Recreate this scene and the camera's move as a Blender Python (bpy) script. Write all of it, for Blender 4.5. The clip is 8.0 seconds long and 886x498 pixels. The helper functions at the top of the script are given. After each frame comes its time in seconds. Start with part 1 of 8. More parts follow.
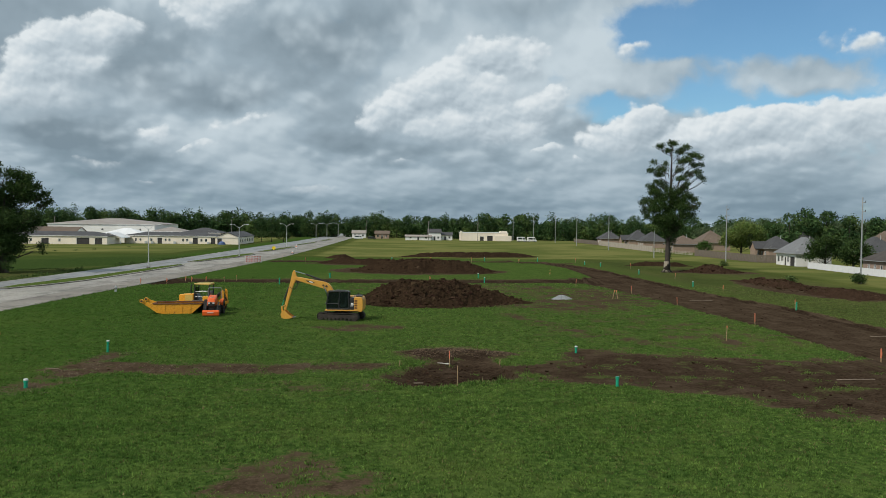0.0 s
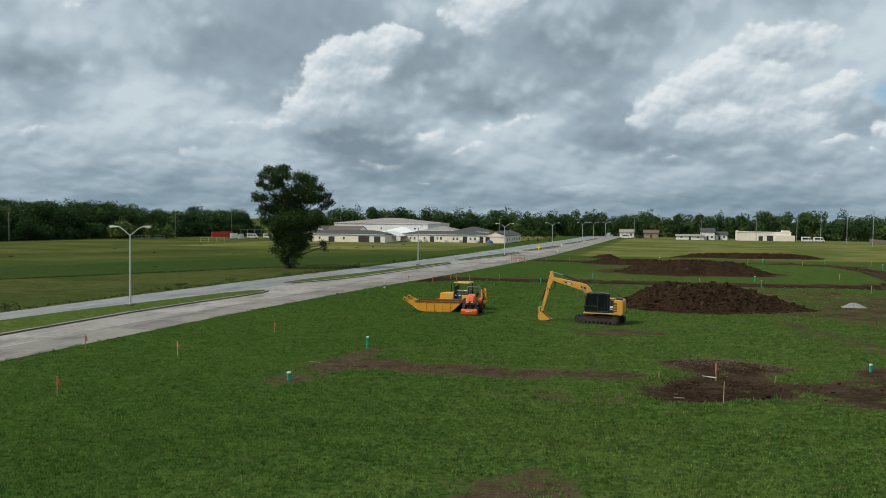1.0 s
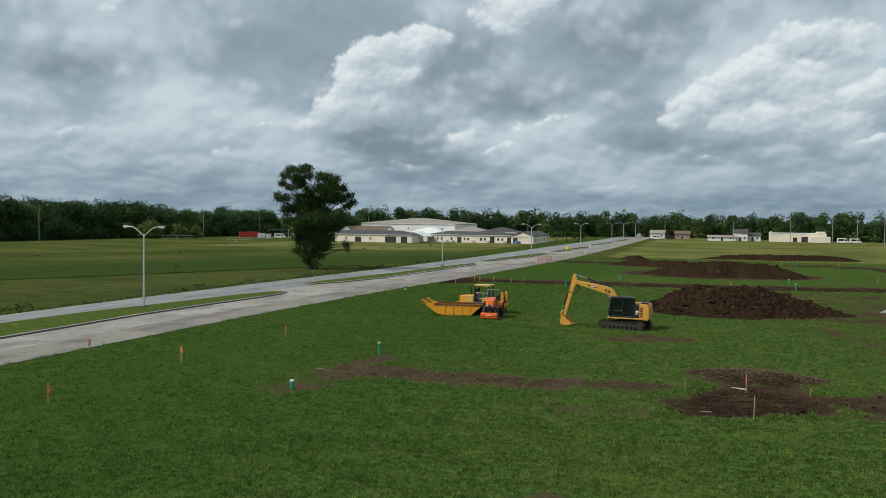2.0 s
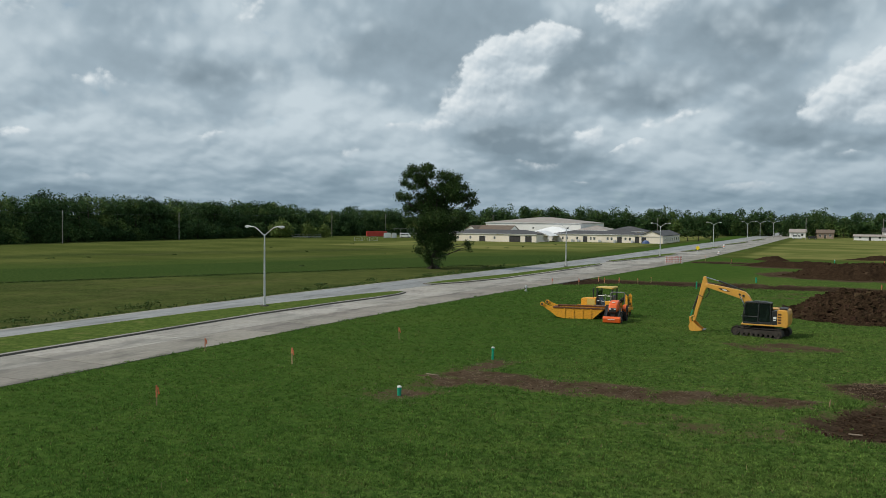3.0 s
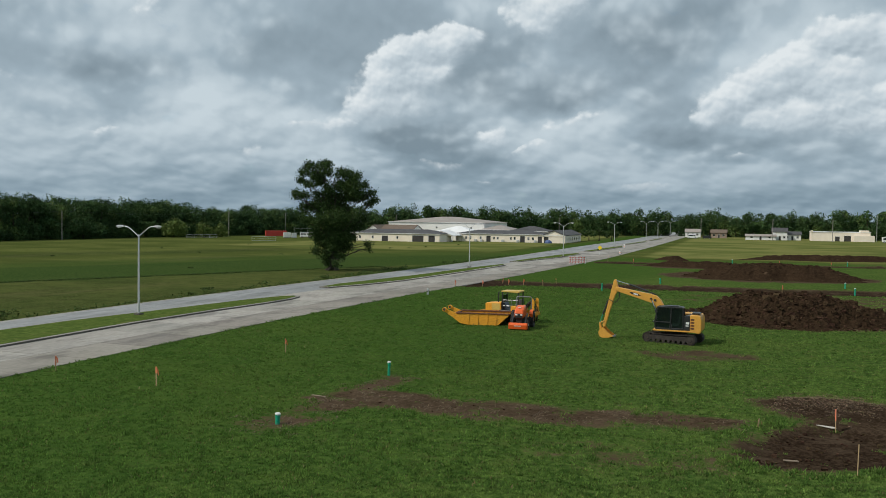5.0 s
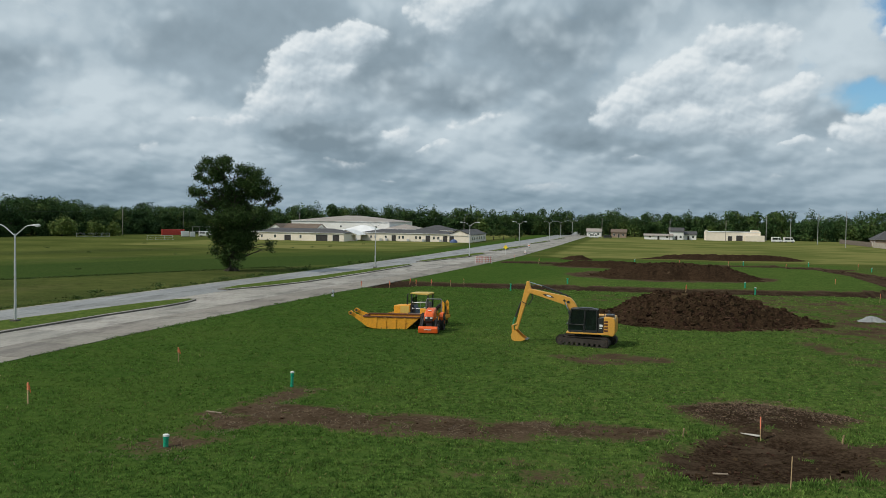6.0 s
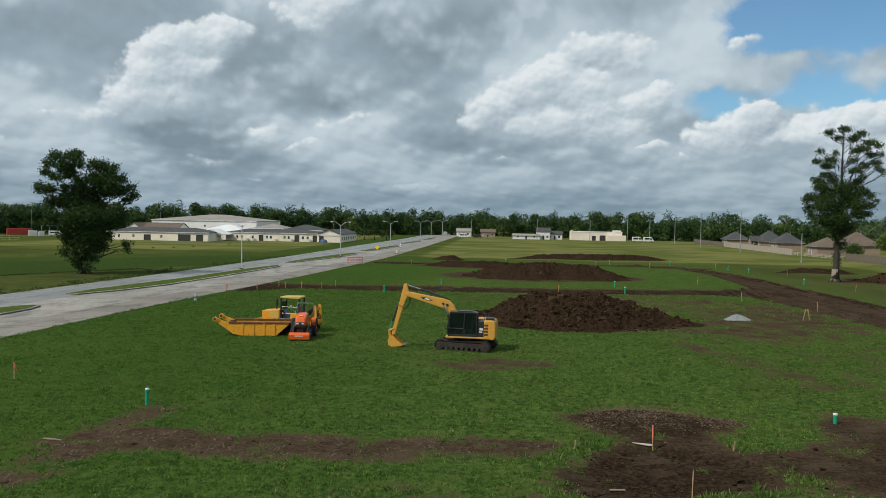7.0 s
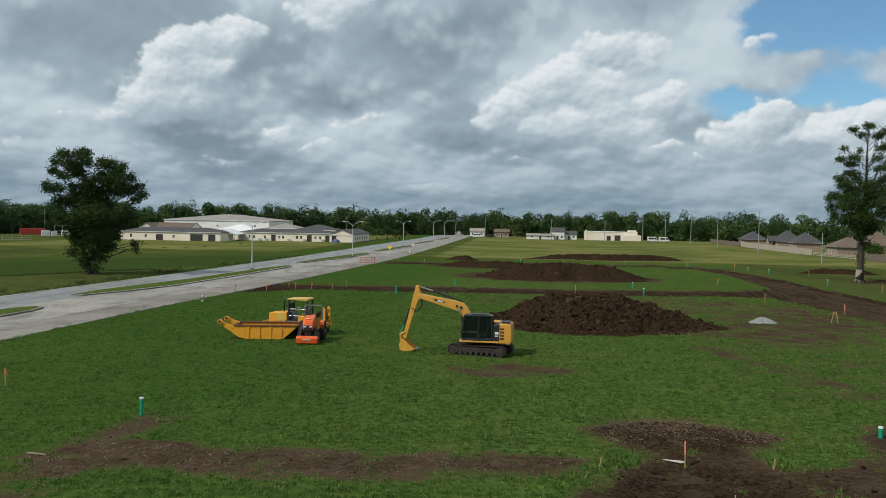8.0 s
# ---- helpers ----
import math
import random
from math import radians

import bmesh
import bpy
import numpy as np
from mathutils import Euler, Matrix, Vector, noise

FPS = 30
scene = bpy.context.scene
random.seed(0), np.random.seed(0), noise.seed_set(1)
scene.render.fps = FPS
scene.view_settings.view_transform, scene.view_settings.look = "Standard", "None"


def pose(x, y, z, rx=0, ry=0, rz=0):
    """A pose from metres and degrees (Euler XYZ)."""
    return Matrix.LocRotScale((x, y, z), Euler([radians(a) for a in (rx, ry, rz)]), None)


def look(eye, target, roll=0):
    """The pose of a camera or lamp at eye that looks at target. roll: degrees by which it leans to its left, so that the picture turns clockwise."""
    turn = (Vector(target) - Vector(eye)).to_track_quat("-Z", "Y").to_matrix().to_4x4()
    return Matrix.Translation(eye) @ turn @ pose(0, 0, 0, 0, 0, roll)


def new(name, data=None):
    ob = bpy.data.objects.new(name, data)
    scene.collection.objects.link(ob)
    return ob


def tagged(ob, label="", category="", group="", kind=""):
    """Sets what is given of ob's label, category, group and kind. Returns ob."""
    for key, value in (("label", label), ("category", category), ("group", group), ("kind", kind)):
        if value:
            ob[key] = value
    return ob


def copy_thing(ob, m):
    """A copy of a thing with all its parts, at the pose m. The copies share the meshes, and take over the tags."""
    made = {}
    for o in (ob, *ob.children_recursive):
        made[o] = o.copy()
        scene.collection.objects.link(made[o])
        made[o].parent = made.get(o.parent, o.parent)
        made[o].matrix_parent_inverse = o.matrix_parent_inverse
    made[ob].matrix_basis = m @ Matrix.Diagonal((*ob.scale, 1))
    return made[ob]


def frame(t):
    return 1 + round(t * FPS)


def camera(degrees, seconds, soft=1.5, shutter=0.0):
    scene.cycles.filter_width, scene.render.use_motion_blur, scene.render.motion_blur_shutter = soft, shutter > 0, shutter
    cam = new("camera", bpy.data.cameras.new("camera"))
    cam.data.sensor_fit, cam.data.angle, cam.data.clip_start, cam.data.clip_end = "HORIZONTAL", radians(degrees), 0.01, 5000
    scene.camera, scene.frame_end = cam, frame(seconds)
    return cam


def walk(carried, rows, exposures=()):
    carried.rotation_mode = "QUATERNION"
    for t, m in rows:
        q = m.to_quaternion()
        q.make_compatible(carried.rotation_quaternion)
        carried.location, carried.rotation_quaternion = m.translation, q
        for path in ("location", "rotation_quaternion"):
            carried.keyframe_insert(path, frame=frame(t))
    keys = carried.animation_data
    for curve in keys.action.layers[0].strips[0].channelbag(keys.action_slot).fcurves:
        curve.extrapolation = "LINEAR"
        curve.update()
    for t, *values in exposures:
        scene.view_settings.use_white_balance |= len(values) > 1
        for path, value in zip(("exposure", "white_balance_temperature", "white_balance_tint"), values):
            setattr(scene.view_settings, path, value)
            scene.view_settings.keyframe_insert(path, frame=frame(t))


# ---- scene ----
cam = camera(54.5, 8.0, soft=0.9)
PATH = [
    (0, (1.242, -1.830, 9.880), (5.68, 98.02, 6.78), 0.73),
    (0.3, (1.463, -0.926, 9.877), (-5.37, 98.79, 6.64), 0.69),
    (0.5, (1.599, -0.310, 9.878), (-12.63, 98.61, 6.49), 0.66),
    (0.8, (1.782, 0.620, 9.884), (-21.66, 97.77, 6.38), 0.64),
    (1, (1.887, 1.240, 9.889), (-24.30, 97.68, 6.32), 0.59),
    (1.2, (1.976, 1.857, 9.894), (-25.43, 97.96, 6.30), 0.59),
    (1.5, (2.080, 2.774, 9.903), (-26.28, 98.60, 6.31), 0.62),
    (1.9, (2.153, 3.972, 9.914), (-26.83, 99.61, 6.32), 0.64),
    (2.3, (2.148, 5.140, 9.922), (-30.47, 99.60, 6.34), 0.74),
    (2.5, (2.114, 5.714, 9.925), (-33.63, 99.03, 6.21), 0.55),
    (3, (1.937, 7.127, 9.929), (-41.20, 97.26, 6.11), 0.50),
    (3.5, (1.632, 8.524, 9.930), (-47.02, 95.81, 6.01), 0.43),
    (4, (1.207, 9.931, 9.928), (-49.41, 96.09, 5.96), 0.42),
    (4.5, (0.680, 11.371, 9.926), (-47.20, 99.08, 5.95), 0.48),
    (5, (0.040, 13.080, 9.926), (-32.73, 107.25, 6.15), 0.65),
    (5.2, (-0.210, 13.690, 9.926), (-26.72, 109.82, 6.27), 0.68),
    (5.45, (-0.520, 14.400, 9.927), (-23.27, 111.56, 6.19), 0.84),
    (5.95, (-1.143, 15.872, 9.928), (-23.54, 113.26, 6.19), 0.86),
    (6.3, (-1.565, 17.023, 9.927), (-20.68, 115.10, 6.12), 1.00),
    (6.5, (-1.786, 17.685, 9.925), (-16.97, 116.46, 6.22), 1.01),
    (7, (-2.244, 19.322, 9.912), (-9.45, 119.00, 6.38), 1.08),
    (7.5, (-2.503, 20.871, 9.878), (-9.71, 120.55, 6.37), 1.04),
    (8, (-2.478, 22.220, 9.808), (-11.23, 121.77, 6.25), 1.06),
]
walk(cam, [(t, look(eye, target, roll)) for t, eye, target, roll in PATH])

# ---- light and sky ----
SUN_DIR = Vector((-0.60, -0.46, 0.74)).normalized()
sun_data = bpy.data.lights.new("sun", "SUN")
sun_data.energy, sun_data.angle, sun_data.color = 3.0, radians(4.0), (1.0, 0.94, 0.84)
sun = new("sun", sun_data)
sun.matrix_world = look(SUN_DIR * 200, (0, 0, 0))

world = bpy.data.worlds.new("world")
scene.world = world
world.use_nodes = True
wt = world.node_tree
wt.nodes.clear()


class Nodes:
    """Short hand to chain shader nodes of one tree."""

    def __init__(self, tree):
        self.tree = tree

    def add(self, kind, **props):
        n = self.tree.nodes.new(kind)
        for k, v in props.items():
            setattr(n, k, v)
        return n

    def put(self, value, socket):
        if isinstance(value, bpy.types.NodeSocket):
            self.tree.links.new(value, socket)
        else:
            socket.default_value = value

    def math(self, op, a, b=0.0, c=0.0):
        n = self.add("ShaderNodeMath", operation=op)
        for v, s in zip((a, b, c), n.inputs):
            self.put(v, s)
        return n.outputs[0]

    def ramp(self, v, lo, hi, a=0.0, b=1.0, soft=True):
        n = self.add("ShaderNodeMapRange", interpolation_type="SMOOTHSTEP" if soft else "LINEAR", clamp=True)
        for x, s in zip((v, lo, hi, a, b), n.inputs):
            self.put(x, s)
        return n.outputs[0]

    def mix(self, f, a, b):
        n = self.add("ShaderNodeMix", data_type="RGBA")
        self.put(f, n.inputs[0])
        self.put((*a, 1) if isinstance(a, tuple) and len(a) == 3 else a, n.inputs[6])
        self.put((*b, 1) if isinstance(b, tuple) and len(b) == 3 else b, n.inputs[7])
        return n.outputs[2]

    def vec(self, x, y, z=0.0):
        n = self.add("ShaderNodeCombineXYZ")
        for v, s in zip((x, y, z), n.inputs):
            self.put(v, s)
        return n.outputs[0]

    def noise(self, vector, scale, detail=5.0, rough=0.55, lac=2.0):
        n = self.add("ShaderNodeTexNoise")
        if vector is not None:
            self.put(vector, n.inputs["Vector"])
        n.inputs["Scale"].default_value, n.inputs["Detail"].default_value = scale, detail
        n.inputs["Roughness"].default_value, n.inputs["Lacunarity"].default_value = rough, lac
        return n.outputs["Fac"]


def build_sky():
    w = Nodes(wt)
    way = w.add("ShaderNodeTexCoord").outputs["Generated"]
    split = w.add("ShaderNodeSeparateXYZ")
    w.put(way, split.inputs[0])
    x, y, z = split.outputs
    az = w.math("MULTIPLY", w.math("ARCTAN2", x, y), 57.2958)
    el = w.math("MULTIPLY", w.math("ARCSINE", z), 57.2958)
    # deck coordinates: clouds shrink and flatten towards the horizon
    up = w.math("MAXIMUM", el, -1.0)
    px = w.math("MULTIPLY", az, 0.19)
    py = w.math("MULTIPLY", w.math("LOGARITHM", w.math("ADD", up, 4.0), 2.71828), 3.1)

    def sway(at, scale, detail, amount, rough=0.55):
        return w.math("MULTIPLY", w.math("SUBTRACT", w.noise(at, scale, detail, rough), 0.5), amount)

    def billow(at, size, detail=3.0):
        """Rounded heads in several sizes."""
        cells = w.add("ShaderNodeTexVoronoi", feature="SMOOTH_F1", normalize=True)
        w.put(at, cells.inputs["Vector"])
        cells.inputs["Scale"].default_value, cells.inputs["Detail"].default_value = size, detail
        cells.inputs["Roughness"].default_value, cells.inputs["Smoothness"].default_value = 0.5, 0.35
        return w.math("SUBTRACT", 1.0, cells.outputs["Distance"])

    # ragged outlines: directions bent at two sizes
    way_1, way_2 = w.vec(az, el, 11.0), w.vec(az, el, 27.0)
    azw = w.math("ADD", az, w.math("ADD", sway(way_1, 0.16, 2, 4.0), sway(way_1, 0.55, 5, 1.7, 0.55)))
    elw = w.math("ADD", el, w.math("ADD", sway(way_2, 0.16, 2, 2.2), sway(way_2, 0.55, 5, 1.3, 0.55)))
    puff_a = w.math("ADD", az, sway(way_1, 0.5, 2, 0.9))
    puff_e = w.math("MULTIPLY", w.math("ADD", el, sway(way_2, 0.5, 2, 0.7)), 1.2)
    heads = w.vec(puff_a, puff_e, 5.0)
    lower = w.vec(w.math("SUBTRACT", puff_a, 0.12), w.math("ADD", puff_e, 0.24), 5.0)
    lumps, lumps_off = billow(heads, 0.85, 1.8), billow(lower, 0.85, 1.8)
    relief = w.math("SUBTRACT", lumps, lumps_off)
    wisp = w.noise(w.vec(w.math("MULTIPLY", azw, 0.8), elw, 2.0), 0.55, 5, 0.55)

    def field(rows, a, e, puffs=False):
        """Sum of soft lobes, and how high in them a direction lies."""
        total, height, weight = 0.0, 0.0, 0.0
        for ca, ce, ra, re, s in rows:
            da = w.math("MULTIPLY_ADD", a, 1 / ra, -ca / ra)
            de = w.math("MULTIPLY_ADD", e, 1 / re, -ce / re)
            q = w.math("MULTIPLY_ADD", de, de, w.math("MULTIPLY", da, da))
            g = w.math("MULTIPLY", w.math("EXPONENT", w.math("MULTIPLY", q, -0.9)), s)
            total = w.math("ADD", total, g)
            if puffs:
                # the strongest lobe rules, so that each puff keeps its own lit side
                k = w.math("POWER", g, 4.0)
                weight = w.math("ADD", weight, k)
                height = w.math("MULTIPLY_ADD", k, w.math("MULTIPLY_ADD", da, -0.35, de), height)
        return total, w.math("DIVIDE", height, w.math("MAXIMUM", weight, 0.0005)) if puffs else 0.0

    # grey deck in rolls
    rolls = w.vec(w.math("ADD", px, sway(way_1, 0.3, 3, 0.25)), w.math("ADD", py, sway(way_2, 0.3, 3, 0.22)), 3.7)
    rolls_off = w.vec(w.math("ADD", w.math("SUBTRACT", px, 0.05), sway(way_1, 0.3, 3, 0.25)), w.math("ADD", w.math("ADD", py, 0.13), sway(way_2, 0.3, 3, 0.22)), 3.7)
    roll = billow(rolls, 1.5, 2.6)
    roll_lit = w.math("SUBTRACT", roll, billow(rolls_off, 1.5, 2.6))
    broad = w.noise(rolls, 0.55, 4, 0.5)
    value = w.math("ADD", w.ramp(broad, 0.34, 0.66, 0.10, 0.80, False), w.math("MULTIPLY", roll_lit, w.ramp(el, 4.0, 11.0, 2.0, 0.9)))
    value = w.math("ADD", value, w.math("MULTIPLY", w.math("SUBTRACT", wisp, 0.5), 0.35))
    shade, _ = field(SHADES + WEST_SHADES, azw, elw)
    veil, _ = field(VEILS + EAST_VEILS, azw, elw)
    value = w.math("SUBTRACT", value, w.math("MULTIPLY", w.math("MINIMUM", shade, 1.1), 0.52))
    value = w.math("ADD", value, w.math("MULTIPLY", w.math("MINIMUM", veil, 1.1), 0.52))
    deck = w.mix(w.ramp(value, -0.25, 0.45, soft=False), DECK_DARK, DECK_MID)
    deck = w.mix(w.ramp(value, 0.45, 1.05, soft=False), deck, DECK_LIGHT)
    # rows of small soft heads
    rows = w.math("ADD", roll, w.math("MULTIPLY", w.math("SUBTRACT", broad, 0.5), 1.1))
    rows = w.math("MULTIPLY", w.ramp(rows, 0.60, 0.84), w.ramp(roll_lit, -0.05, 0.16, 0.25, 0.75))
    deck = w.mix(rows, deck, DECK_LIGHT)
    haze = w.mix(w.ramp(value, 0.1, 0.9, soft=False), HAZE_DARK, HAZE_LIGHT)
    deck = w.mix(w.ramp(el, 6.5, 0.0, 0.0, 0.78), deck, haze)
    # clear sky shows through on one side
    sky = w.add("ShaderNodeTexSky", sky_type="NISHITA", sun_disc=False, sun_elevation=math.asin(SUN_DIR.z), sun_rotation=math.atan2(SUN_DIR.x, SUN_DIR.y), dust_density=0.1, ozone_density=3.0)
    blue = w.add("ShaderNodeVectorMath", operation="MULTIPLY")
    w.put(sky.outputs[0], blue.inputs[0])
    blue.inputs[1].default_value = (0.068, 0.092, 0.099)
    gap, _ = field(CLEAR, azw, elw)
    thin, _ = field(EAST_VEILS, azw, elw)
    gap = w.math("SUBTRACT", gap, w.math("MULTIPLY", thin, 0.75))
    gap = w.math("ADD", gap, w.math("MULTIPLY", w.math("SUBTRACT", wisp, 0.5), -1.1))
    final = w.mix(w.ramp(gap, 0.12, 0.85, 0.0, 0.95), deck, blue.outputs[0])
    # lit heaps: crisp rounded tops, soft grey bases
    heap_at, height = field(TALL_HEAP + LEFT_HEAP + TOP_HEAP + EAST_HEAPS + SMALL_HEADS + WEST_HEADS, azw, elw, True)
    solid = w.math("ADD", heap_at, w.math("MULTIPLY", w.math("SUBTRACT", lumps, 0.62), 0.8))
    solid = w.math("ADD", solid, w.math("MULTIPLY", w.math("SUBTRACT", wisp, 0.5), 0.6))
    crisp = w.ramp(solid, 0.28, w.ramp(height, -0.6, 0.6, 1.5, 0.54))
    lit = w.math("ADD", w.ramp(height, -1.0, 0.9, 0.05, 0.92, False), w.math("MULTIPLY", relief, 1.3))
    lit = w.math("ADD", lit, w.math("MULTIPLY", w.math("SUBTRACT", wisp, 0.5), 0.45))
    head = w.mix(w.ramp(lit, -0.05, 0.5, soft=False), HEAP_BASE, HEAP_MID)
    head = w.mix(w.ramp(lit, 0.5, 0.95, soft=False), head, HEAP_TOP)
    head = w.mix(w.ramp(el, 5.0, 1.0, 0.0, 0.6), head, haze)
    final = w.mix(crisp, final, head)
    back = w.add("ShaderNodeBackground")
    w.put(final, back.inputs[0])
    back.inputs[1].default_value = 0.97
    w.put(back.outputs[0], w.add("ShaderNodeOutputWorld").inputs[0])


DECK_DARK, DECK_MID, DECK_LIGHT = (0.216, 0.284, 0.335), (0.352, 0.446, 0.514), (0.575, 0.668, 0.724)
HAZE_DARK, HAZE_LIGHT = (0.178, 0.264, 0.330), (0.322, 0.424, 0.500)
HEAP_BASE, HEAP_MID, HEAP_TOP = (0.300, 0.378, 0.440), (0.530, 0.615, 0.672), (0.765, 0.822, 0.848)
# clouds: azimuth from +y to the right, elevation, half widths (degrees), strength
TALL_HEAP = [(5.6, 11, 1.89, 1.11, 1), (7.5, 10.4, 1.17, 1.04, 0.9), (3.3, 9.2, 1.83, 1.43, 1), (1.1, 8.2, 1.75, 1.43, 0.95), (-0.8, 7.3, 1.63, 1.17, 0.85), (5.2, 8.5, 2.28, 1.43, 0.9), (6.3, 7, 1.75, 1.24, 1), (8.7, 7.3, 1.43, 1.11, 1), (3, 6.3, 3.42, 1.17, 0.9), (7.3, 5.9, 2.15, 0.91, 0.9), (-2.1, 6.6, 1.11, 0.72, 0.6)]
LEFT_HEAP = [(-18.4, 11.4, 1.09, 1.03, 1), (-20.3, 10.6, 1.58, 1.16, 1), (-22.2, 9.8, 1.4, 1.16, 0.95), (-22.9, 8.3, 1.88, 1.34, 0.9), (-20.3, 8.7, 1.88, 1.46, 0.85), (-24.1, 7, 1.71, 1.03, 0.75), (-21.5, 7.1, 2.55, 0.97, 0.7), (-26, 6, 1.71, 0.67, 0.55)]
TOP_HEAP = [(-11.6, 13.7, 2.68, 1.23, 1), (-13.6, 12.5, 1.88, 1.09, 0.6)]
EAST_HEAPS = [(15.6, 6.3, 1.59, 1.09, 1), (13.9, 5.6, 1.45, 0.94, 0.9), (13.4, 4.8, 1.67, 0.8, 0.75), (22.8, 6.5, 2.03, 1.16, 1), (20.8, 5.8, 1.74, 1.23, 1), (18.5, 5.2, 2.61, 0.94, 0.85), (24.5, 6.2, 1.95, 1.16, 0.9), (26.1, 5.2, 3.11, 1.3, 0.85), (28.9, 6.7, 1.81, 1.16, 1), (22.5, 4.5, 4.34, 0.94, 0.75), (31.1, 6.2, 2.53, 1.45, 0.9)]
SMALL_HEADS = [(9.5, 4.5, 1.3, 0.47, 0.56), (-15.5, 5, 0.94, 0.58, 0.48), (-10.4, 5.8, 1.88, 0.87, 0.5), (-16.8, 2.2, 1.59, 0.43, 0.4), (-12.6, 4.2, 1.59, 0.65, 0.4), (14.4, 11, 1.16, 0.65, 0.64), (27.9, 10.4, 1.52, 0.87, 0.6), (25.6, 11, 0.87, 0.65, 0.48), (-0.5, 3.8, 1.09, 0.36, 0.4), (-5.9, 2.3, 1.81, 0.43, 0.32), (8, 2.8, 1.81, 0.43, 0.36), (11.3, 3.6, 1.09, 0.36, 0.32)]
WEST_HEADS = [(-46.7, 7.7, 1.52, 0.94, 0.54), (-51.6, 4.5, 1.45, 0.47, 0.6), (-41.1, 4.9, 1.67, 0.47, 0.56), (-31.5, 3.6, 0.94, 0.65, 0.48), (-28.6, 5.8, 1.23, 0.51, 0.48), (-52.3, 11.4, 1.88, 1.23, 0.54), (-38.1, 12.1, 1.59, 1.45, 0.5), (-19.7, 3.5, 1.59, 0.51, 0.4), (-15.4, 5.2, 1.59, 0.65, 0.48), (-5.6, 2.1, 2.17, 0.43, 0.4), (-39, 1.8, 2.17, 0.4, 0.32), (-48.1, 2, 1.81, 0.43, 0.32)]
VEILS = [(-52.9, 10.7, 3.98, 2.17, 0.9), (-54.5, 8.2, 3.26, 1.81, 0.6), (-37.5, 11.6, 3.26, 2.53, 0.8), (-37.2, 7, 3.98, 1.23, 0.7), (-34.2, 7.4, 2.17, 1.3, 0.5), (-29.5, 6.9, 2.53, 1.09, 0.8), (-26.4, 6.2, 2.53, 1.09, 0.8), (-46.7, 7.5, 2.9, 1.45, 0.5), (-8.9, 6.8, 3.26, 1.01, 0.6), (-11, 11, 4.71, 2.17, 0.5), (-51.4, 4.7, 3.26, 0.87, 0.5)]
EAST_VEILS = [(10.4, 10.5, 3.62, 1.74, 0.5), (13.7, 9, 3.62, 0.8, 0.7), (17.2, 9.9, 1.59, 0.58, 0.75), (24.3, 9.3, 2.53, 0.94, 0.6), (27.2, 8.9, 2.9, 0.87, 0.6), (21.8, 10.3, 1.59, 0.51, 0.4), (3.7, 9.8, 5.07, 3.26, 0.4), (-9.9, 5.5, 4.34, 1.45, 0.5), (13.3, 12.2, 2.9, 0.51, 0.4), (21, 11.9, 3.26, 0.36, 0.3)]
SHADES = [(-14.1, 8.5, 5.43, 1.38, 1), (-21, 5.3, 3.98, 1.01, 0.8), (-5.9, 11.6, 4.34, 1.59, 0.75), (-0, 12.8, 5.43, 0.94, 0.6), (-11.3, 7.3, 3.26, 0.8, 0.7), (-4.4, 5.2, 2.9, 0.94, 0.55), (10.9, 5.7, 1.74, 0.72, 0.5), (-16.8, 10.4, 2.17, 1.81, 0.5), (5.2, 14, 5.79, 0.8, 0.5), (-15.1, 4, 4.34, 0.51, 0.4), (3.1, 4.6, 5.43, 0.43, 0.45)]
WEST_SHADES = [(-40.1, 8.8, 3.26, 1.01, 0.75), (-37.2, 9.5, 1.81, 1.45, 0.4), (-5.8, 12, 3.98, 1.59, 0.5), (-21.5, 4.9, 2.75, 0.87, 0.8), (-54.5, 5.4, 2.9, 0.94, 0.5), (-34.2, 4.1, 4.34, 0.65, 0.3), (-45, 3.9, 5.07, 0.58, 0.35), (-14.8, 11.5, 2.17, 1.23, 0.35), (-32.4, 10.3, 1.81, 1.09, 0.4)]
CLEAR = [(21, 12.6, 6.88, 2.17, 1), (26.8, 12.5, 5.43, 2.17, 1), (19, 8.2, 3.26, 1.45, 0.9), (12.7, 7.4, 2.03, 1.23, 0.95), (25, 7.6, 4.71, 0.87, 0.75), (16.2, 11.8, 3.26, 1.45, 0.9), (33.3, 9.4, 6.88, 3.98, 1), (-3, 9.7, 1.81, 0.94, 0.22), (9, 9.1, 1.45, 1.45, 0.6)]
build_sky()


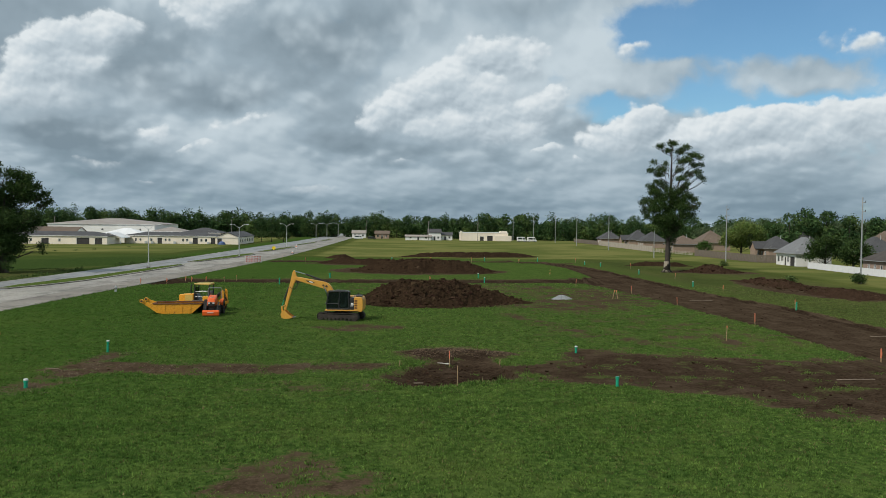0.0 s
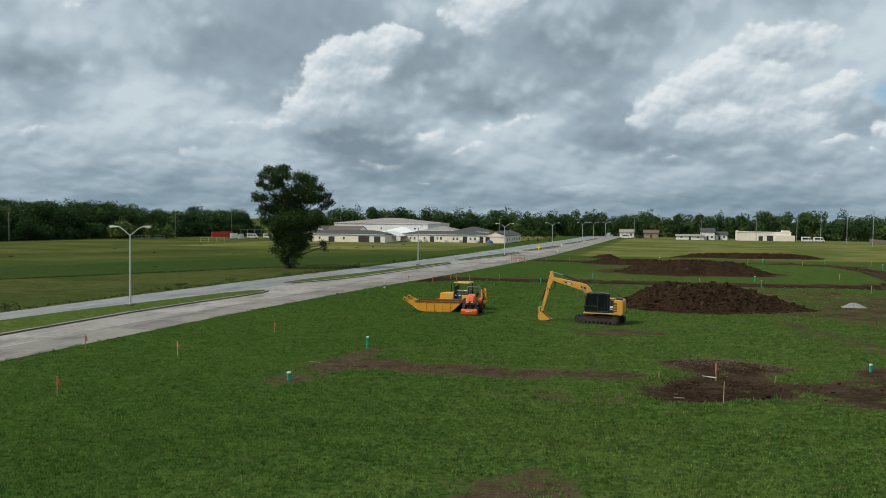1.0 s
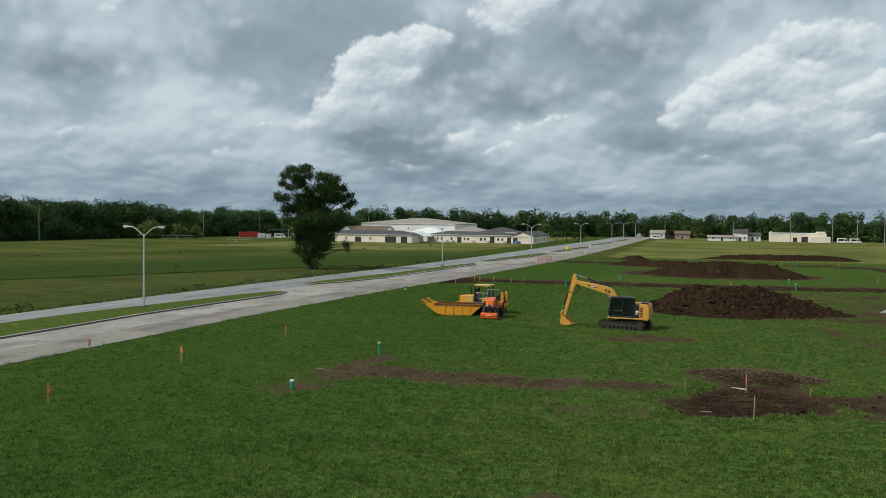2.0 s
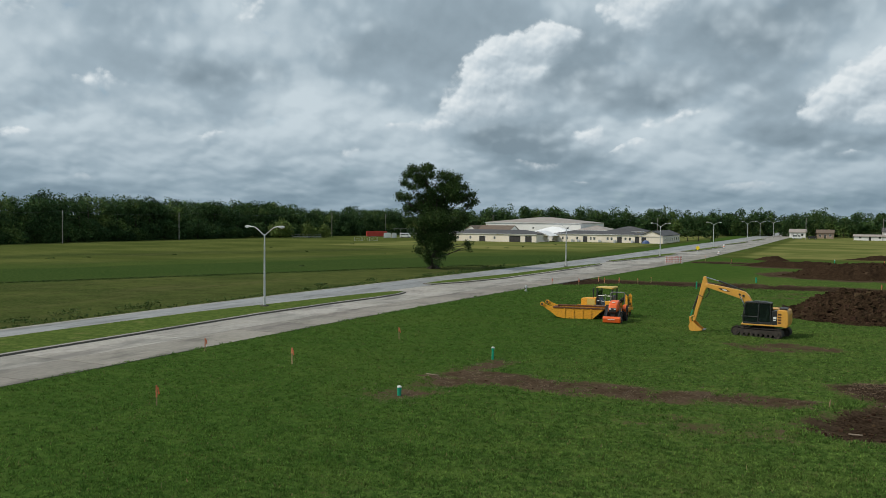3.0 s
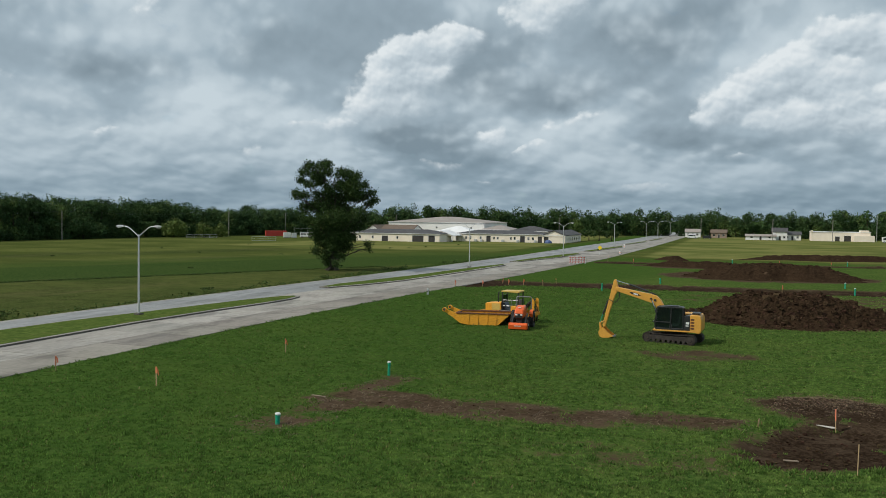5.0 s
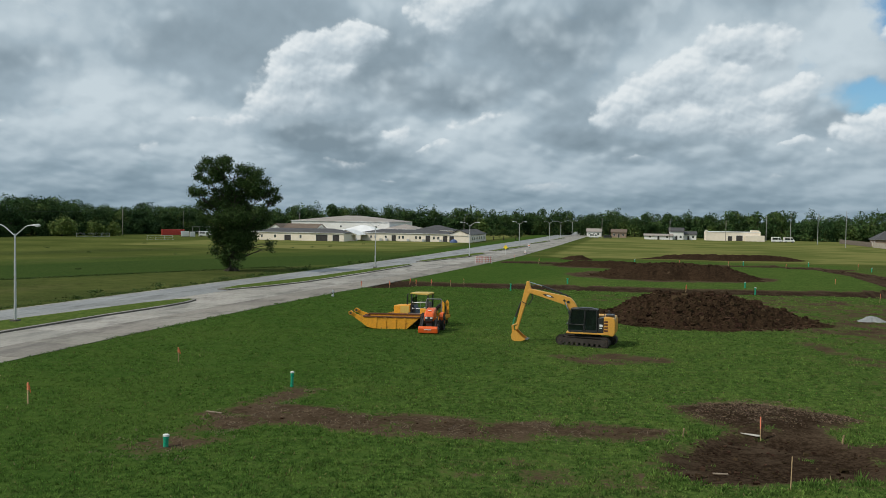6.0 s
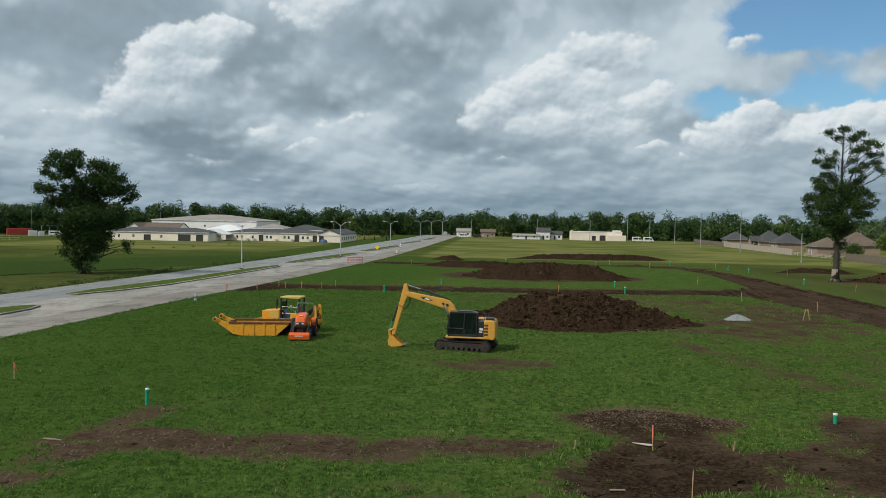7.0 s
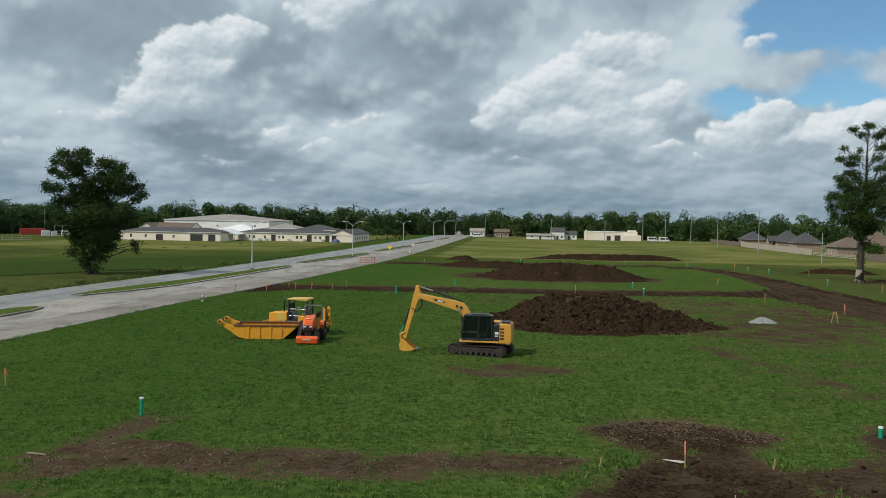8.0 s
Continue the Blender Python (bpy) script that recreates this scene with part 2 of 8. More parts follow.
# ---- materials ----
def material(name, c1, c2=None, c3=None, scale=1.0, fine=None, rough=0.8, metal=0.0, bump=0.3, dist=0.02, spots=(0.55, 0.72), vary=0.0, island=0.0, coords="Object", spec=0.5, stretch=(1, 1, 1)):
    """c1 and c2 blend by grain, c3 shows in stains; vary and island change the brightness from piece to piece."""
    m = bpy.data.materials.new(name)
    m.use_nodes = True
    k = Nodes(m.node_tree)
    bsdf = m.node_tree.nodes["Principled BSDF"]
    c2 = c2 or tuple(v * 0.75 for v in c1)
    tc = k.add("ShaderNodeTexCoord").outputs[coords]
    mp = k.add("ShaderNodeMapping")
    k.put(tc, mp.inputs[0])
    mp.inputs["Scale"].default_value = stretch
    co = mp.outputs[0]
    grain = k.noise(co, fine or scale * 9, 4, 0.6)
    broad = k.noise(co, scale, 5, 0.6)
    col = k.mix(k.ramp(grain, 0.32, 0.68), c1, c2)
    col = k.mix(k.math("MULTIPLY", k.ramp(broad, 0.35, 0.65), 0.35), col, tuple(v * 0.72 for v in c1))
    if c3:
        col = k.mix(k.ramp(k.noise(co, scale * 2.3, 6, 0.65), *spots), col, c3)
    if vary or island:
        rnd = k.add("ShaderNodeObjectInfo").outputs["Random"] if vary else k.add("ShaderNodeNewGeometry").outputs["Random Per Island"]
        a = vary or island
        hsv = k.add("ShaderNodeHueSaturation")
        k.put(k.ramp(rnd, 0, 1, 1 - a, 1 + a, False), hsv.inputs["Value"])
        k.put(k.ramp(k.math("FRACT", k.math("MULTIPLY", rnd, 7.31)), 0, 1, 0.5 - a * 0.05, 0.5 + a * 0.05, False), hsv.inputs["Hue"])
        k.put(col, hsv.inputs["Color"])
        col = hsv.outputs[0]
    k.put(col, bsdf.inputs["Base Color"])
    k.put(k.ramp(broad, 0.3, 0.7, max(rough - 0.12, 0.05), min(rough + 0.12, 1)), bsdf.inputs["Roughness"])
    bsdf.inputs["Metallic"].default_value = metal
    bsdf.inputs["Specular IOR Level"].default_value = spec
    if bump:
        b = k.add("ShaderNodeBump")
        b.inputs["Strength"].default_value, b.inputs["Distance"].default_value = bump, dist
        k.put(grain, b.inputs["Height"])
        k.put(b.outputs[0], bsdf.inputs["Normal"])
    return m


def glass_material(name, tint=(0.02, 0.03, 0.03)):
    m = bpy.data.materials.new(name)
    m.use_nodes = True
    b = m.node_tree.nodes["Principled BSDF"]
    b.inputs["Base Color"].default_value = (*tint, 1)
    b.inputs["Roughness"].default_value = 0.06
    b.inputs["IOR"].default_value = 1.5
    return m


def turf_colour(k, co):
    """Green turf with clumps, yellower stretches, olive thatch and darker tufts; the blades share it."""
    n_s, n_m, n_l, n_t = k.noise(co, 2.6, 6, 0.66), k.noise(co, 0.42, 6, 0.66), k.noise(co, 0.045, 6, 0.62), k.noise(co, 9.0, 4, 0.65)
    lush = k.mix(k.ramp(n_s, 0.40, 0.60), (0.034, 0.064, 0.014), (0.078, 0.124, 0.028))
    lush = k.mix(k.math("MULTIPLY", k.ramp(n_t, 0.48, 0.62), 0.50), lush, (0.025, 0.050, 0.011))
    lush = k.mix(k.math("MULTIPLY", k.ramp(n_m, 0.50, 0.64), 0.48), lush, (0.086, 0.126, 0.029))
    lush = k.mix(k.math("MULTIPLY", k.ramp(n_m, 0.48, 0.36), 0.24), lush, (0.028, 0.060, 0.013))
    lush = k.mix(k.math("MULTIPLY", k.ramp(k.noise(co, 1.1, 7, 0.7), 0.54, 0.62), 0.34), lush, (0.056, 0.054, 0.023))
    lush = k.mix(k.math("MULTIPLY", k.ramp(n_l, 0.50, 0.64), 0.40), lush, (0.080, 0.108, 0.026))
    side = k.add("ShaderNodeSeparateXYZ")
    k.put(co, side.inputs[0])
    # cloud shadow towards the road painted as darker green; drier towards the estate
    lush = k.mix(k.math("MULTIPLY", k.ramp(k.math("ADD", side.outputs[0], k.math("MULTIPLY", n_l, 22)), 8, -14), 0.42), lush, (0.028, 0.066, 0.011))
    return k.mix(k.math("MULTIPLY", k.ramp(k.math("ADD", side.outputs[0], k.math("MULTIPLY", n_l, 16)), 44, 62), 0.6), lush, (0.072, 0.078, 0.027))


def blade_material():
    m = bpy.data.materials.new("grass_blades")
    m.use_nodes = True
    k = Nodes(m.node_tree)
    b = m.node_tree.nodes["Principled BSDF"]
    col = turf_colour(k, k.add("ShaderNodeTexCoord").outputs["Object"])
    hsv = k.add("ShaderNodeHueSaturation")
    k.put(k.ramp(k.add("ShaderNodeNewGeometry").outputs["Random Per Island"], 0, 1, 1.0, 3.4, False), hsv.inputs["Value"])
    k.put(col, hsv.inputs["Color"])
    k.put(hsv.outputs[0], b.inputs["Base Color"])
    b.inputs["Roughness"].default_value = 0.8
    b.inputs["Specular IOR Level"].default_value = 0.0
    thin = k.add("ShaderNodeBsdfTranslucent")
    k.put(hsv.outputs[0], thin.inputs["Color"])
    both = k.add("ShaderNodeMixShader")
    both.inputs[0].default_value = 0.5
    k.put(b.outputs[0], both.inputs[1])
    k.put(thin.outputs[0], both.inputs[2])
    k.put(both.outputs[0], m.node_tree.nodes["Material Output"].inputs[0])
    return m


def ground_material():
    m = bpy.data.materials.new("turf_and_soil")
    m.use_nodes = True
    k = Nodes(m.node_tree)
    bsdf = m.node_tree.nodes["Principled BSDF"]
    co = k.add("ShaderNodeTexCoord").outputs["Object"]
    soil_at = k.add("ShaderNodeAttribute", attribute_name="soil").outputs["Fac"]
    dry_sunlit_at = k.add("ShaderNodeAttribute", attribute_name="dry").outputs["Fac"]
    dark_at = k.add("ShaderNodeAttribute", attribute_name="dark_soil_shade").outputs["Fac"]
    n_s = k.noise(co, 2.6, 6, 0.62)
    n_m = k.noise(co, 0.42, 6, 0.62)
    n_l = k.noise(co, 0.045, 5, 0.6)
    n_t = k.noise(co, 9.0, 4, 0.6)
    streak = k.add("ShaderNodeMapping")
    k.put(co, streak.inputs[0])
    streak.inputs["Scale"].default_value = (0.035, 0.05, 1)
    n_b = k.noise(streak.outputs[0], 1.0, 5, 0.6)
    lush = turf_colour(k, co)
    dry = k.mix(k.ramp(n_b, 0.38, 0.64), (0.055, 0.074, 0.018), (0.104, 0.120, 0.033))
    dry = k.mix(k.math("MULTIPLY", k.ramp(n_m, 0.4, 0.7), 0.5), dry, (0.062, 0.076, 0.019))
    dry = k.mix(k.math("MULTIPLY", k.ramp(n_l, 0.52, 0.66), 0.6), dry, (0.052, 0.066, 0.018))
    dry = k.mix(k.math("MULTIPLY", k.ramp(n_s, 0.46, 0.60), 0.45), dry, (0.046, 0.060, 0.017))
    dry = k.mix(k.math("MULTIPLY", k.ramp(n_t, 0.50, 0.62), 0.30), dry, (0.105, 0.100, 0.040))
    # palest tone paints sunlit ground over the yellow of dry grass
    dry = k.mix(k.math("MULTIPLY", k.ramp(dry_sunlit_at, 0.82, 0.98), 0.75), dry, k.mix(k.ramp(n_b, 0.40, 0.60), (0.105, 0.125, 0.036), (0.185, 0.180, 0.062)))
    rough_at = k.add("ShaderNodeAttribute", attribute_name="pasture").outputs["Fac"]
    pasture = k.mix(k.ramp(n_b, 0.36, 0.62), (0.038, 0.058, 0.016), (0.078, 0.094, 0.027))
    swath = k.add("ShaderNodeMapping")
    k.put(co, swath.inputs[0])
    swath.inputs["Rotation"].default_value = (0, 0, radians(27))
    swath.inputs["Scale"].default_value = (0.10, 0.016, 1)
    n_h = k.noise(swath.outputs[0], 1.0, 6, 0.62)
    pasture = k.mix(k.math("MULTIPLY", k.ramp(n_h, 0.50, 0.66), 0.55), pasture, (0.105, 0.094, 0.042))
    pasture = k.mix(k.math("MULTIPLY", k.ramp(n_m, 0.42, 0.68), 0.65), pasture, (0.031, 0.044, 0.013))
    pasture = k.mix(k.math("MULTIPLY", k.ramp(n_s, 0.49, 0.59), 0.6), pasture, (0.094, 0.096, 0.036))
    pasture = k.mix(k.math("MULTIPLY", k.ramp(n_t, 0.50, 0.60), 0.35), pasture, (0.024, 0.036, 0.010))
    # darker green that colours a cloud shadow into the field
    cloud_shade_at = k.add("ShaderNodeAttribute", attribute_name="cloud_shade").outputs["Fac"]
    cloud_shade = k.mix(k.ramp(n_s, 0.40, 0.60), (0.024, 0.047, 0.013), (0.046, 0.074, 0.020))
    turf = k.mix(k.ramp(k.math("ADD", dry_sunlit_at, k.math("MULTIPLY", k.math("SUBTRACT", n_l, 0.5), 0.6)), 0.25, 0.75), k.mix(rough_at, lush, pasture), dry)
    turf = k.mix(k.math("MULTIPLY", k.ramp(k.math("ADD", cloud_shade_at, k.math("MULTIPLY", k.math("SUBTRACT", n_b, 0.5), 0.8)), 0.35, 0.75), 0.8), turf, cloud_shade)
    # wheel marks run along the haul road
    marks = k.add("ShaderNodeMapping")
    k.put(co, marks.inputs[0])
    marks.inputs["Scale"].default_value = (1.5, 0.09, 1)
    n_w = k.noise(marks.outputs[0], 1.0, 5, 0.65)
    n_f = k.noise(co, 5.5, 6, 0.72)
    soil = k.mix(k.ramp(n_s, 0.38, 0.62), (0.034, 0.0230, 0.0145), (0.074, 0.0510, 0.0330))
    soil = k.mix(k.math("MULTIPLY", k.ramp(n_m, 0.44, 0.60), 0.5), soil, (0.100, 0.072, 0.047))
    soil = k.mix(k.math("MULTIPLY", k.ramp(n_t, 0.55, 0.68), 0.6), soil, (0.130, 0.095, 0.062))
    soil = k.mix(k.math("MULTIPLY", k.ramp(n_f, 0.52, 0.40), 0.45), soil, (0.026, 0.0170, 0.0105))
    # dark soil tone, which also paints the shaded haul road rim
    dark_soil = k.mix(k.ramp(n_f, 0.42, 0.62), (0.014, 0.0090, 0.0060), (0.046, 0.0305, 0.0200))
    lane = k.add("ShaderNodeSeparateXYZ")
    k.put(co, lane.inputs[0])
    dark_soil = k.mix(k.math("MULTIPLY", k.math("MULTIPLY", k.ramp(n_w, 0.48, 0.62), 0.6), k.ramp(lane.outputs[0], 29, 36)), dark_soil, (0.092, 0.066, 0.044))
    dark_soil = k.mix(k.math("MULTIPLY", k.ramp(n_m, 0.52, 0.66), 0.5), dark_soil, (0.086, 0.062, 0.042))
    soil = k.mix(dark_at, soil, dark_soil)
    edge = k.math("ADD", soil_at, k.math("MULTIPLY", k.math("SUBTRACT", n_m, 0.5), 1.0))
    edge = k.math("ADD", edge, k.math("MULTIPLY", k.math("SUBTRACT", n_s, 0.5), 1.15))
    edge = k.math("ADD", edge, k.math("MULTIPLY", k.math("SUBTRACT", n_f, 0.5), 0.75))
    edge = k.math("ADD", edge, k.math("MULTIPLY", k.ramp(k.noise(co, 0.11, 7, 0.68), 0.56, 0.74), 0.34))
    thatch = k.mix(k.ramp(n_t, 0.42, 0.60), (0.052, 0.050, 0.020), (0.104, 0.086, 0.044))
    worn = k.mix(k.math("MULTIPLY", k.ramp(edge, 0.24, 0.46), 0.8), turf, thatch)
    bare = k.ramp(edge, 0.44, 0.60)
    k.put(k.mix(bare, worn, soil), bsdf.inputs["Base Color"])
    bsdf.inputs["Roughness"].default_value = 0.95
    bsdf.inputs["Specular IOR Level"].default_value = 0.0
    b = k.add("ShaderNodeBump")
    b.inputs["Strength"].default_value, b.inputs["Distance"].default_value = 0.7, 0.06
    k.put(k.math("ADD", n_s, k.math("MULTIPLY", n_t, 0.5)), b.inputs["Height"])
    k.put(b.outputs[0], bsdf.inputs["Normal"])
    return m


M = {
    "ground": ground_material(),
    "blade": blade_material(),
    "dryblade": material("dry_blades", (0.16, 0.14, 0.05), (0.22, 0.19, 0.09), None, 0.25, 1.2, 0.8, bump=0, island=0.3, spec=0.2),
    "soil": material("loose_soil", (0.023, 0.0145, 0.0088), (0.052, 0.033, 0.0200), (0.085, 0.057, 0.036), 0.5, 5, 0.95, bump=1.0, dist=0.12, spots=(0.58, 0.75), spec=0.0),
    "redsoil": material("red_soil", (0.031, 0.0185, 0.0120), (0.060, 0.0365, 0.0240), (0.085, 0.055, 0.038), 0.5, 5, 0.95, bump=1.0, dist=0.12, spec=0.0),
    "clod": material("soil_clods", (0.030, 0.019, 0.012), (0.066, 0.042, 0.026), None, 2, 9, 0.95, bump=0.8, island=0.5, spec=0.0),
    "straw": material("dry_straw", (0.135, 0.100, 0.058), (0.095, 0.070, 0.042), None, 2, 20, 0.9, bump=0.2, island=0.5),
    "chip": material("wood_chips", (0.105, 0.068, 0.038), (0.180, 0.122, 0.072), None, 2, 20, 0.9, bump=0.4, island=0.6),
    "concrete": material("road_concrete", (0.335, 0.310, 0.270), (0.255, 0.236, 0.206), (0.150, 0.137, 0.118), 0.16, 3.0, 0.75, bump=0.25, dist=0.01, spots=(0.47, 0.66), vary=0.17, stretch=(1, 0.4, 1)),
    "concrete_worn": material("tracked_concrete", (0.262, 0.236, 0.200), (0.198, 0.178, 0.150), (0.122, 0.108, 0.090), 0.16, 3.0, 0.8, bump=0.25, dist=0.01, spots=(0.47, 0.66), vary=0.15, stretch=(1, 0.4, 1)),
    "asphalt": material("worn_concrete_lane", (0.275, 0.278, 0.272), (0.205, 0.208, 0.205), (0.130, 0.130, 0.125), 0.22, 3.0, 0.6, bump=0.25, dist=0.01, spots=(0.47, 0.68), vary=0.12, stretch=(1, 0.2, 1)),
    "kerb": material("kerb_concrete", (0.125, 0.113, 0.094), (0.085, 0.076, 0.063), (0.048, 0.042, 0.034), 0.8, 8, 0.9, bump=0.4),
    "median": material("median_turf", (0.096, 0.132, 0.032), (0.046, 0.078, 0.018), (0.128, 0.134, 0.046), 0.3, 2.2, 0.95, bump=0.9, dist=0.12, spec=0.0),
    "yellow": material("machine_yellow", (0.72, 0.365, 0.060), (0.62, 0.31, 0.050), (0.36, 0.20, 0.06), 0.8, 9, 0.42, bump=0.08, spots=(0.60, 0.85)),
    "yellow_worn": material("worn_yellow", (0.84, 0.385, 0.022), (0.66, 0.28, 0.016), (0.16, 0.066, 0.022), 1.3, 11, 0.55, bump=0.4, spots=(0.56, 0.74)),
    "canopy": material("canopy_yellow", (0.62, 0.43, 0.10), (0.52, 0.36, 0.09), None, 0.7, 8, 0.5, bump=0.1),
    "rust": material("rusted_steel", (0.17, 0.065, 0.028), (0.10, 0.042, 0.022), (0.24, 0.11, 0.03), 1.4, 9, 0.85, bump=0.5),
    "black": material("black_paint", (0.018, 0.019, 0.02), (0.030, 0.030, 0.030), None, 1, 9, 0.4, bump=0.1),
    "rubber": material("rubber", (0.020, 0.019, 0.018), (0.035, 0.031, 0.027), (0.06, 0.05, 0.04), 1.4, 12, 0.85, bump=0.3),
    "track": material("track_steel", (0.022, 0.018, 0.015), (0.044, 0.035, 0.027), (0.095, 0.066, 0.045), 2, 12, 0.85, 0.0, bump=0.4),
    "steel": material("dull_steel", (0.30, 0.30, 0.30), (0.22, 0.22, 0.22), None, 2, 12, 0.4, 0.8, bump=0.1),
    "chrome": material("cylinder_chrome", (0.65, 0.65, 0.66), (0.6, 0.6, 0.6), None, 2, 12, 0.15, 1.0, bump=0),
    "orange": material("tractor_orange", (0.80, 0.125, 0.016), (0.70, 0.10, 0.014), (0.45, 0.08, 0.02), 1.0, 9, 0.38, bump=0.06, spots=(0.64, 0.9)),
    "white": material("white_paint", (0.78, 0.78, 0.76), (0.72, 0.72, 0.70), None, 0.6, 6, 0.5, bump=0.05),
    "red": material("red_paint", (0.60, 0.055, 0.035), (0.52, 0.05, 0.03), None, 0.6, 6, 0.5, bump=0.05),
    "glass": glass_material("dark_glass"),
    "polegrey": material("pole_grey", (0.34, 0.35, 0.35), (0.27, 0.28, 0.28), None, 0.5, 6, 0.7, bump=0.05),
    "galv": material("galvanised_steel", (0.62, 0.63, 0.63), (0.52, 0.53, 0.53), None, 0.7, 7, 0.45, 0.4, bump=0.05),
    "lampglass": material("lamp_lens", (0.75, 0.75, 0.72), None, None, 1, 5, 0.2, bump=0),
    "pole": material("weathered_pole", (0.30, 0.28, 0.25), (0.22, 0.205, 0.185), (0.36, 0.35, 0.33), 0.5, 6, 0.85, bump=0.3, stretch=(1, 1, 0.12)),
    "board": material("weathered_board", (0.26, 0.20, 0.14), (0.20, 0.155, 0.11), None, 2, 14, 0.85, bump=0.2, stretch=(0.2, 1, 1)),
    "stake": material("stake_wood", (0.46, 0.32, 0.17), (0.38, 0.26, 0.14), None, 2, 14, 0.8, bump=0.2, stretch=(1, 1, 0.2)),
    "flag": material("orange_marker", (0.90, 0.29, 0.15), (0.82, 0.24, 0.12), None, 2, 9, 0.6, bump=0.05),
    "pvc": material("green_pvc", (0.015, 0.33, 0.19), (0.012, 0.29, 0.17), None, 2, 8, 0.35, bump=0.05),
    "bark": material("bark", (0.052, 0.042, 0.032), (0.034, 0.027, 0.021), (0.085, 0.07, 0.055), 1.2, 8, 0.95, bump=0.9, dist=0.05, stretch=(1, 1, 0.25)),
    "palebark": material("pale_bark", (0.30, 0.26, 0.20), (0.20, 0.17, 0.13), (0.12, 0.10, 0.08), 1.2, 8, 0.95, bump=0.7, dist=0.04, stretch=(1, 1, 0.25)),
    "leaf": material("dark_leaves", (0.030, 0.058, 0.015), (0.054, 0.094, 0.023), None, 0.3, 1.5, 0.6, bump=0, island=0.45, spec=0.12),
    "leaf_mid": material("mid_leaves", (0.042, 0.082, 0.018), (0.070, 0.120, 0.026), None, 0.06, 0.5, 0.65, bump=0, island=0.45, spec=0.1),
    "leaf_light": material("light_leaves", (0.085, 0.135, 0.022), (0.130, 0.175, 0.035), None, 0.1, 0.5, 0.65, bump=0, island=0.40, spec=0.3),
    "woods": material("wood_leaves", (0.030, 0.066, 0.023), (0.066, 0.116, 0.035), (0.112, 0.165, 0.046), 0.035, 0.16, 0.7, bump=0, island=0.50, spec=0.1, spots=(0.54, 0.66)),
    # aerial haze mixed into the leaf colour, paler and bluer
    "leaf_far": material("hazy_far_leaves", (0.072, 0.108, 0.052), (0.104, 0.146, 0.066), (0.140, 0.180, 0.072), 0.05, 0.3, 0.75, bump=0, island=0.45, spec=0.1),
    "weed": material("verge_weeds", (0.052, 0.088, 0.022), (0.080, 0.120, 0.030), None, 0.3, 1.5, 0.7, bump=0, island=0.4, spec=0.1),
    "shrub": material("weed_leaves", (0.070, 0.105, 0.028), (0.100, 0.140, 0.040), None, 0.3, 1.5, 0.7, bump=0, island=0.4, spec=0.2),
    "gravel": material("gravel_stone", (0.22, 0.23, 0.23), (0.15, 0.16, 0.16), (0.30, 0.30, 0.29), 3, 22, 0.9, bump=0.8, island=0.3),
    "siding": material("cream_siding", (0.88, 0.785, 0.655), (0.83, 0.745, 0.62), None, 0.2, 2.5, 0.75, bump=0.1),
    "metalwall": material("white_metal_wall", (0.82, 0.81, 0.78), (0.76, 0.75, 0.72), None, 0.2, 2.5, 0.6, bump=0.1),
    "shingle": material("grey_shingles", (0.078, 0.077, 0.080), (0.054, 0.053, 0.056), (0.115, 0.113, 0.112), 0.3, 5, 0.9, bump=0.4, island=0.10),
    "brownroof": material("brown_shingles", (0.165, 0.122, 0.088), (0.122, 0.090, 0.066), (0.20, 0.155, 0.115), 0.3, 5, 0.9, bump=0.4, island=0.10),
    "greyroof": material("pale_grey_shingles", (0.20, 0.205, 0.21), (0.15, 0.153, 0.157), (0.24, 0.24, 0.24), 0.3, 5, 0.9, bump=0.4),
    "darkroof": material("dark_brown_shingles", (0.075, 0.062, 0.055), (0.055, 0.046, 0.041), None, 0.3, 5, 0.9, bump=0.4),
    "taupe": material("taupe_metal_roof", (0.33, 0.285, 0.25), (0.28, 0.245, 0.215), None, 0.2, 3, 0.6, bump=0.1),
    "whiteroof": material("white_metal_roof", (0.82, 0.82, 0.81), (0.76, 0.76, 0.75), None, 0.2, 3, 0.5, bump=0.05),
    "brick": material("buff_brick", (0.34, 0.25, 0.19), (0.27, 0.195, 0.15), None, 0.4, 9, 0.9, bump=0.3),
    "fence": material("grey_fence_boards", (0.165, 0.135, 0.105), (0.125, 0.102, 0.080), (0.21, 0.18, 0.15), 0.4, 6, 0.9, bump=0.3, stretch=(1, 1, 0.2), island=0.15),
    "dark": material("dark_opening", (0.035, 0.032, 0.030), (0.05, 0.045, 0.042), None, 1, 6, 0.6, bump=0.05),
    "sign": material("sign_yellow", (0.85, 0.62, 0.02), (0.80, 0.58, 0.02), None, 1, 6, 0.4, bump=0),
    "blue": material("blue_tarp", (0.055, 0.10, 0.24), (0.04, 0.08, 0.20), None, 1, 6, 0.6, bump=0.2),
    "rock": material("limestone", (0.55, 0.52, 0.46), (0.45, 0.42, 0.37), None, 1, 10, 0.9, bump=0.5),
}


# ---- mesh helpers ----
def mesh_of(bm, name, mat, smooth=False):
    me = bpy.data.meshes.new(name)
    bmesh.ops.recalc_face_normals(bm, faces=bm.faces)
    bm.to_mesh(me)
    bm.free()
    if mat:
        me.materials.append(mat)
    if smooth:
        me.shade_smooth()
    return me


def part(name, bm, mat, parent, label="", smooth=False):
    ob = new(name, mesh_of(bm, name, mat, smooth))
    ob.parent = parent
    return tagged(ob, label)


def thing(name, label, category, m=None, group="", kind=""):
    ob = new(name)
    ob.empty_display_size = 0.2
    if m is not None:
        ob.matrix_world = m
    return tagged(ob, label, category, group, kind)


